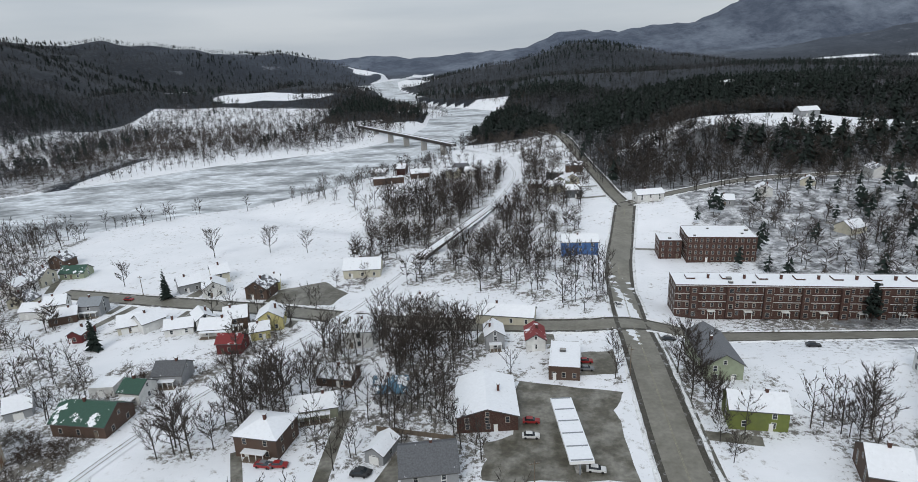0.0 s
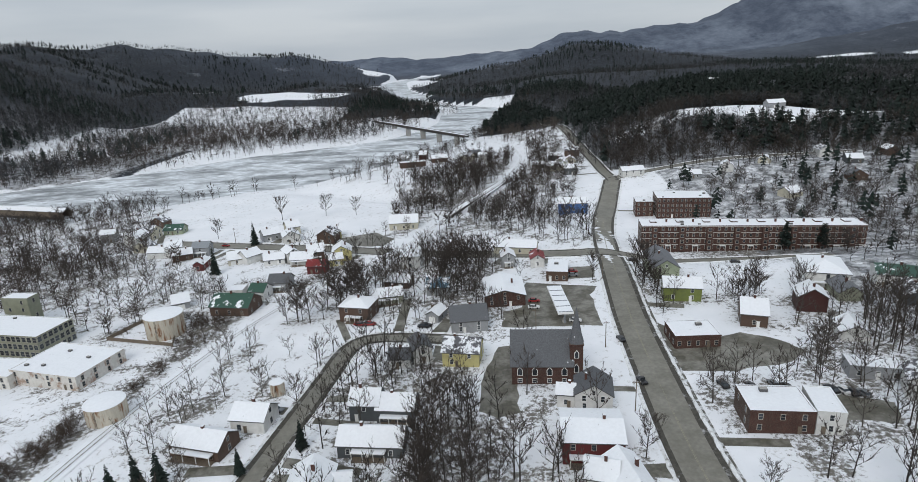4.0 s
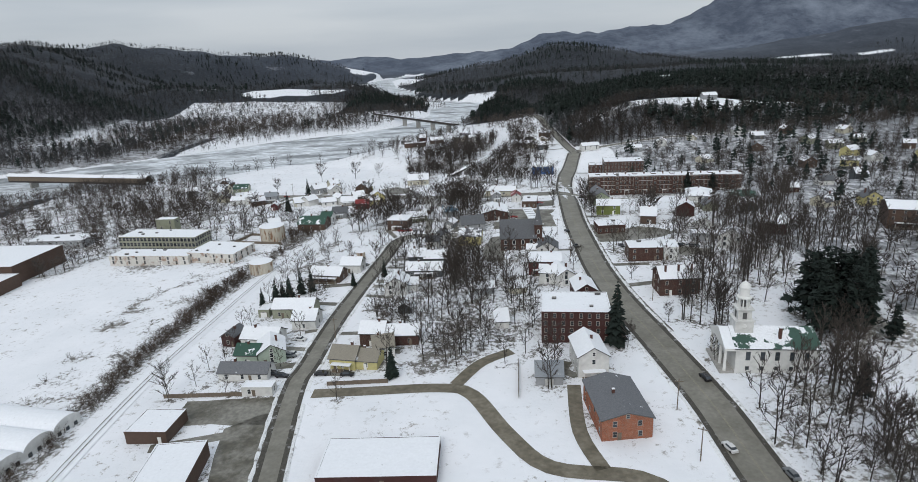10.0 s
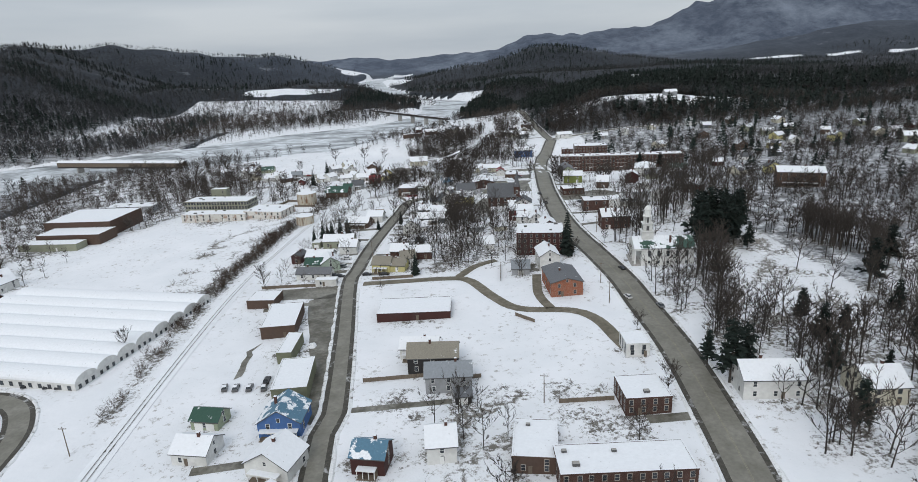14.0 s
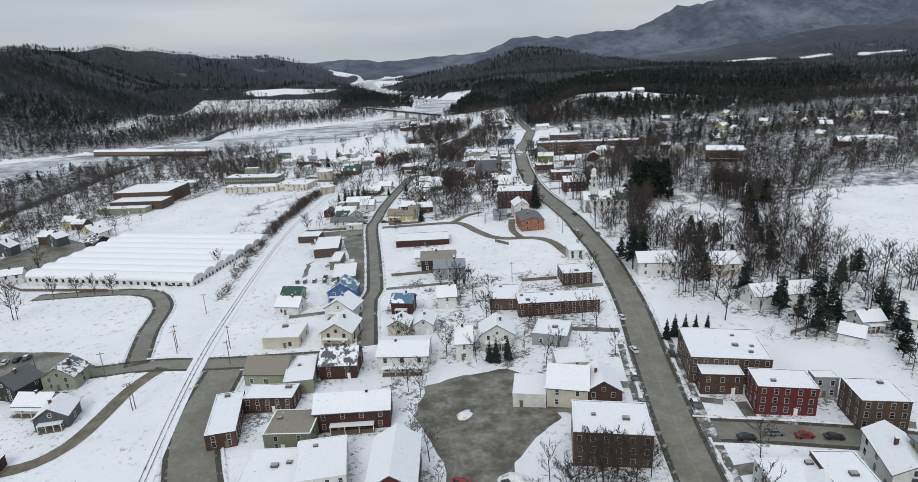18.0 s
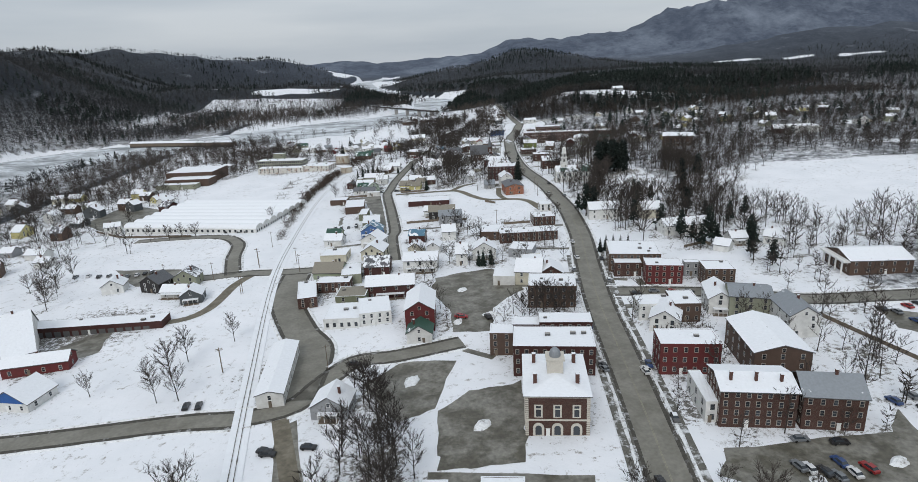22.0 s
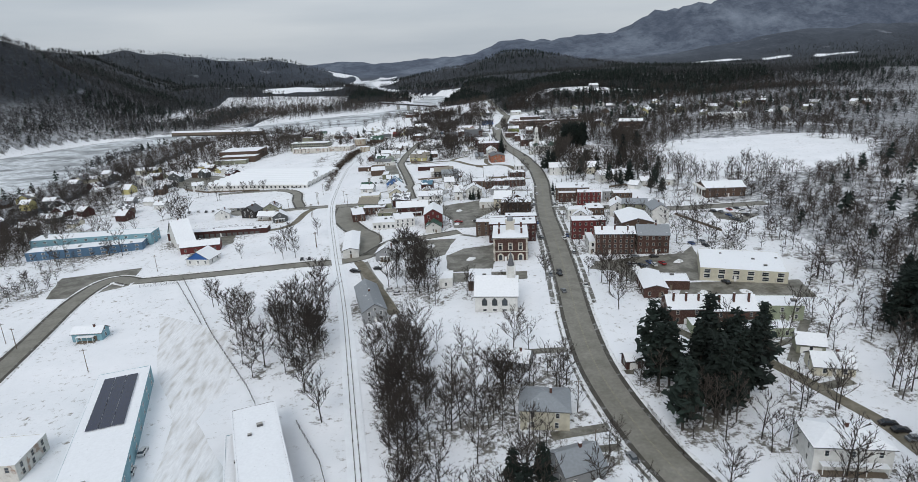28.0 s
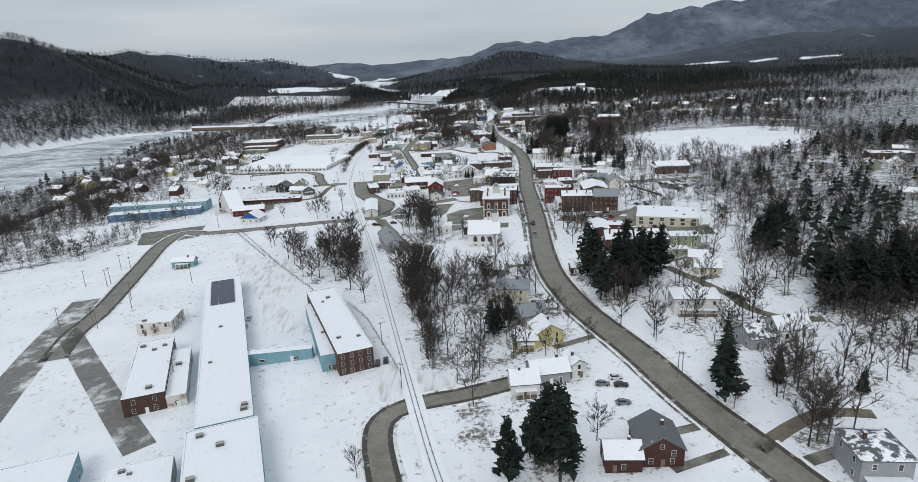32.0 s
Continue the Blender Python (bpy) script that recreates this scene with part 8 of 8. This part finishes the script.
outskirts([(140, -340), (240, -250), (420, -150), (700, -120), (700, -420), (300, -480), (115, -470)], 240, "pine", 76, "dark pines in the eastern outskirts", 16)
outskirts([(-250, 60), (-180, 210), (-220, 300), (-330, 380), (-420, 250), (-430, 60), (-330, -20)], 1300, "bare", 77, "leafless trees on the river flats", 11)
outskirts([(-440, -180), (-400, 60), (-330, -60), (-300, -300), (-420, -420)], 800, "bare", 78, "leafless trees along the riverside lane", 11)
outskirts([(-350, -300), (-270, -380), (-400, -480), (-520, -420), (-440, -250)], 380, "bare", 79, "leafless trees by the river bend", 12)

outskirts([(-560, 600), (-430, 560), (-350, 690), (-270, 800), (-330, 1000), (-520, 950)], 1000, "bare", 107, "leafless trees on the far river flats", 12)
outskirts([(-560, 730), (-190, 700), (-175, 1180), (-560, 1180)], 1300, "bare", 112, "leafless trees on the snowy terrace across the river", 12)
outskirts([(52, -70), (95, -100), (160, -200), (135, -250), (60, -235), (48, -150)], 75, "bare", 113, "leafless trees behind the churchyard", 15)
outskirts([(60, -150), (140, -190), (130, -260), (75, -235)], 14, "pine", 114, "dark pines behind the street", 13)
outskirts([(95, -290), (170, -250), (200, -330), (150, -420), (110, -380)], 80, "bare", 115, "leafless trees round the library", 12)
outskirts([(95, -440), (200, -400), (210, -600), (110, -620)], 130, "bare", 116, "leafless trees behind the eastern gardens", 14)
outskirts([(-300, -350), (-240, -335), (-232, -370), (-290, -400)], 30, "bare", 117, "leafless trees behind the blue works", 11)
outskirts([(-300, 230), (-190, 255), (-140, 172), (-150, 128), (-215, 150), (-265, 160)], 130, "bare", 118, "dark leafless thicket on the river flats", 13)
outskirts([(-165, 150), (-120, 140), (-118, 175), (-160, 190)], 26, "bare", 119, "leafless trees behind the storage tank", 10)
outskirts([(140, 200), (420, 150), (420, 400), (250, 420), (130, 330)], 260, "bare", 108, "leafless trees behind the mill houses", 12)
outskirts([(110, 230), (330, 200), (330, 380), (120, 330)], 45, "pine", 109, "dark pines behind the mill houses", 15)

# garden trees all through the town
outskirts([(-120, 235), (-60, 225), (40, 195), (38, 120), (-10, 120), (-60, 120), (-95, 190)], 46, "bare", 120, "leafless garden trees round the crossing", 13)
outskirts([(-66, -60), (8, -60), (30, 20), (30, 100), (-10, 90), (-60, 80)], 46, "bare", 121, "leafless yard trees in the old block", 14)
outskirts([(-62, -160), (-10, -160), (20, -180), (20, -280), (-50, -290), (-62, -220)], 26, "bare", 122, "leafless yard trees behind the shops", 11)
outskirts([(22, -290), (100, -300), (100, -350), (30, -440), (22, -400)], 24, "bare", 123, "leafless street trees between blocks", 12)
outskirts([(-95, 190), (-60, 130), (-20, 115), (0, 150), (5, 195), (-50, 205)], 44, "bare", 81, "leafless garden trees behind the houses", 12)
outskirts([(-65, 105), (-20, 100), (-5, 60), (10, -10), (-10, -45), (-60, -40), (-55, 40)], 85, "bare", 82, "leafless garden trees among sheds", 12)
outskirts([(-120, 130), (-72, 100), (-80, 30), (-80, -60), (-118, -60), (-105, 40)], 50, "bare", 83, "leafless trees beside the railway", 9)
outskirts([(50, 230), (90, 130), (150, 120), (125, 60), (62, 20), (52, 60), (58, 130)], 55, "bare", 84, "leafless street trees by brick houses", 12)
outskirts([(-60, -215), (-20, -215), (0, -300), (-45, -330), (-60, -300)], 14, "bare", 85, "leafless trees round the square", 9)
outskirts([(25, -300), (90, -330), (110, -420), (25, -460), (12, -400)], 22, "bare", 86, "leafless trees between brick blocks", 11)
outskirts([(-70, -390), (-20, -420), (-12, -560), (-60, -620), (-75, -540)], 90, "bare", 87, "leafless trees behind the street houses", 12)
outskirts([(15, -470), (110, -460), (110, -620), (30, -620), (10, -520)], 95, "bare", 88, "leafless garden trees on the eastern side", 13)
outskirts([(-40, 300), (40, 300), (92, 420), (92, 640), (0, 640), (34, 520), (-10, 430)], 330, "bare", 110, "leafless trees along the railway cutting", 13)
outskirts([(-110, 470), (-20, 420), (20, 500), (-20, 590), (-90, 560)], 110, "bare", 111, "leafless trees on the river point", 11)
outskirts([(-60, 240), (45, 240), (75, 380), (60, 520), (-20, 470), (-60, 380)], 420, "bare", 89, "leafless trees in the brook ravine", 13)
outskirts([(-290, 330), (-190, 330), (-130, 300), (-90, 300), (-90, 350), (-200, 400), (-290, 400)], 24, "bare", 90, "scattered trees on the river meadow", 10)
outskirts([(95, 375), (130, 370), (330, 420), (330, 560), (150, 560), (90, 470)], 420, "slim", 92, "dense leafless wood behind the mill", 17)


def river_belt(count, seed, near, far, side, y0, y1, label):
    """Bare trees along one bank of the river."""
    rng = random.Random(seed)
    rows = []
    while len(rows) < count:
        i = rng.randrange(len(RIVER) - 1)
        (ax, ay, _, aw), (bx, by, _, bw) = RIVER[i], RIVER[i + 1]
        s = rng.random()
        x, y, w = ax + (bx - ax) * s, ay + (by - ay) * s, aw + (bw - aw) * s
        if rng.random() > math.hypot(bx - ax, by - ay) / 700:
            continue
        t = Vector((bx - ax, by - ay)).normalized()
        off = side * (w + rng.uniform(near, far))
        x, y = x - t.y * off, y + t.x * off
        if not y0 < y < y1 or blocked(x, y, 2.0) or open_field(x, y):
            continue
        rows.append((rng.randrange(len(FAR_BARE)), x, y, ground(x, y) - 0.2, rng.uniform(8, 16), rng.uniform(0, 6.28)))
    thicket("riverside_trees", rows, [MAT["bark"], MAT["twigs"]], label, "trees", FAR_BARE)


river_belt(3600, 301, 16, 190, 1, -250, 1500, "leafless trees along the far river bank")
river_belt(450, 302, 20, 60, -1, 250, 1400, "leafless trees along the near river bank")
outskirts([(100, -180), (240, -240), (150, -330), (95, -300)], 85, "bare", 93, "leafless trees behind the library", 12)
outskirts([(60, -70), (150, -110), (150, -190), (110, -250), (60, -230), (58, -150)], 60, "bare", 94, "leafless trees on the slope behind the street", 13)
outskirts([(75, -70), (140, -90), (120, -190), (80, -190)], 9, "pine", 95, "dark pines on the slope behind the street", 15)
outskirts([(85, -470), (150, -440), (190, -520), (150, -620), (70, -620)], 90, "bare", 96, "leafless trees beyond the gardens", 14)
outskirts([(95, -480), (150, -450), (190, -520), (150, -620), (100, -600)], 40, "pine", 97, "tall dark pines beyond the gardens", 21)

outskirts([(100, -185), (150, -185), (200, -90), (255, -25), (330, 10), (200, 40), (150, -60), (100, -100)], 100, "slim", 98, "row of leafless trees round the snowy field", 13)
outskirts([(200, -255), (330, -200), (345, -110), (310, -50), (430, -20), (440, -180), (330, -280), (220, -300)], 420, "bare", 99, "leafless trees beyond the snowy field", 12)
outskirts([(60, -60), (100, -40), (140, 40), (120, 130), (62, 20)], 40, "bare", 100, "leafless trees behind the church", 13)
outskirts([(40, -480), (110, -460), (150, -560), (150, -640), (40, -640)], 60, "bare", 101, "leafless garden trees by the houses", 14)
outskirts([(60, -380), (170, -330), (190, -440), (110, -450), (80, -430)], 115, "bare", 102, "leafless trees among the back streets", 12)
outskirts([(-60, 100), (-10, 90), (0, 20), (-10, -30), (-55, -30)], 20, "bare", 103, "leafless garden trees among yards", 10)
outskirts([(-100, 200), (-40, 150), (0, 120), (0, 190), (-40, 215)], 40, "bare", 104, "leafless trees round the old houses", 11)
outskirts([(-290, -190), (-240, 20), (-330, 60), (-420, 20), (-420, -150), (-350, -270)], 330, "bare", 105, "leafless trees between the riverside houses", 10)
outskirts([(-290, -400), (-240, -280), (-330, -200), (-400, -300), (-380, -420)], 150, "bare", 106, "leafless trees by the riverside sheds", 10)



def brush_patch(poly, count, seed, label, lo=1.2, hi=3.2):
    """Low leafless shrubs and hedges between houses."""
    rng = random.Random(seed)
    rows = [(rng.randrange(3), x, y, ground(x, y), rng.uniform(lo, hi), rng.uniform(0, 6.28)) for x, y in scatter(poly, count, seed)]
    thicket("brushwood", rows, [MAT["bark"], MAT["russet"]], label, "shrubs", BUSH)


BUSH = sparse(FLAT["brush"], 0.5)
brush_patch([(-100, 210), (-40, 150), (-20, 110), (-55, 40), (-60, -50), (-5, -40), (10, 60), (15, 190)], 130, 401, "leafless shrubs in the back yards")
brush_patch([(50, 230), (90, 130), (150, 120), (125, 60), (62, 20), (52, 60)], 70, 402, "leafless shrubs round brick houses")
brush_patch([(58, -20), (110, -20), (150, -110), (110, -250), (60, -230)], 45, 403, "leafless undergrowth on the slope", 1.5, 4.0)
brush_patch([(-150, 120), (-115, 90), (-140, -60), (-165, -60), (-175, 60)], 70, 404, "leafless brush beside the railway", 1.5, 4.0)
brush_patch([(-70, -150), (-60, -215), (20, -215), (30, -150)], 50, 405, "leafless shrubs in snowy yards")
brush_patch([(-75, -380), (-20, -420), (-12, -560), (-60, -620)], 80, 406, "leafless undergrowth behind the houses")
brush_patch([(15, -440), (130, -430), (150, -620), (20, -620)], 90, 407, "leafless shrubs in the eastern gardens")
brush_patch([(-440, -180), (-410, 60), (-300, 60), (-270, -190), (-330, -300)], 130, 408, "leafless brush between riverside houses", 2.0, 4.5)
brush_patch([(-60, 240), (45, 240), (75, 380), (60, 520), (-20, 470), (-60, 380)], 220, 410, "leafless brush in the brook ravine", 2.0, 5.0)
brush_patch([(90, 380), (320, 380), (320, 560), (90, 480)], 150, 411, "leafless undergrowth below the hill", 2.0, 5.0)
brush_patch([(110, -60), (190, -90), (150, -180), (110, -180)], 50, 412, "leafless brush beside the snowy field", 1.5, 3.5)
brush_patch([(-250, 230), (-130, 230), (-90, 180), (-140, 120), (-250, 120)], 90, 409, "leafless brush on the river flats", 1.5, 4.0)

# trees and parked cars along the main street
street = ROAD_LINES[0][0]
pick = random.Random(77)
for i in range(4, len(street) - 4, 4):
    t = (street[i + 1] - street[i - 1]) / np.linalg.norm(street[i + 1] - street[i - 1])
    for side in (-1, 1):
        x, y = street[i] + side * pick.uniform(9.2, 11.5) * np.array((-t[1], t[0]))
        if -600 < y < 180 and pick.random() < 0.24 and not blocked(x, y, 1.2):
            tree("bare", float(x), float(y), pick.uniform(7, 12))
            SPOTS.append((float(x), float(y)))
        x, y = street[i] + side * 7.1 * np.array((-t[1], t[0]))
        if -430 < y < -230 and pick.random() < 0.3:
            car(float(x), float(y), math.degrees(math.atan2(t[1], t[0])), pick.choice(("black", "grey", "white", "blue", "snowy")), pick.random() < 0.3)


# ---- heaps of ploughed snow ----
def snow_pile(x, y, reach, high):
    rng = random.Random(int(x * 3 + y))
    v, f, n = [(0, 0, high)], [], 14
    for k in range(1, 5):
        for i in range(n):
            a, r = 2 * math.pi * i / n, reach * k / 4 * rng.uniform(0.8, 1.15)
            v.append((r * math.cos(a) * 1.5, r * math.sin(a), high * (1 - (k / 4) ** 1.5) * rng.uniform(0.75, 1.15) - (0.1 if k == 4 else 0)))
    for i in range(n):
        f.append((0, 1 + i, 1 + (i + 1) % n))
        for k in range(3):
            a, b = 1 + k * n + i, 1 + k * n + (i + 1) % n
            f.append((a, a + n, b + n, b))
    ob = tagged(new("snow_pile", mesh("snow_pile", v, f, MAT["slush"])), "heap of dirty ploughed snow on a parking lot", "snow pile", "snow piles")
    ob.matrix_world = pose(x, y, ground(x, y) + 0.03, 0, 0, rng.uniform(0, 180))


for x, y, r, h in ((-34, -263, 2.2, 1.0), (-24, -292, 2.8, 1.2), (-38, -296, 2.0, 0.9), (-16, -262, 1.8, 0.8), (38, -402, 2.4, 1.0), (60, -398, 2.0, 0.9), (20, 124, 2.0, 1.0),
                   (-82, -112, 1.8, 0.9), (-56, -338, 2.6, 1.1), (-36, -366, 2.4, 1.0), (-190, -207, 2.4, 1.0), (70, -440, 2.2, 1.0), (54, -436, 1.7, 0.8), (-30, -392, 1.8, 0.8), (125, -334, 2.0, 0.9)):
    if not blocked(x, y, 1.0):
        snow_pile(x, y, r, h)

# bare soil, weeds and litter show through the snow near houses and trees
full = np.zeros(gx.shape)


def wear(x, y, amount, reach):
    i0, i1 = np.searchsorted(xs, (x - 2.2 * reach, x + 2.2 * reach))
    j0, j1 = np.searchsorted(ys, (y - 2.2 * reach, y + 2.2 * reach))
    if i1 > i0 and j1 > j0:
        q = amount * np.exp(-(((xs[None, i0:i1] - x) ** 2 + (ys[j0:j1, None] - y) ** 2) / reach ** 2))
        full[j0:j1, i0:i1] = np.maximum(full[j0:j1, i0:i1], q)


for fx, fy, fw, fd, c, s in FOOT:
    if not (-175 < fx < -85 and fy < -440):
        wear(fx, fy, 0.79, 0.5 * max(fw, fd) + 4.5)
for tx, ty in SPOTS:
    wear(tx, ty, 0.74, 6.0)
attr = land.data.attributes.new("worn", "FLOAT", "POINT")
attr.data.foreach_set("value", full.ravel().astype(np.float32))
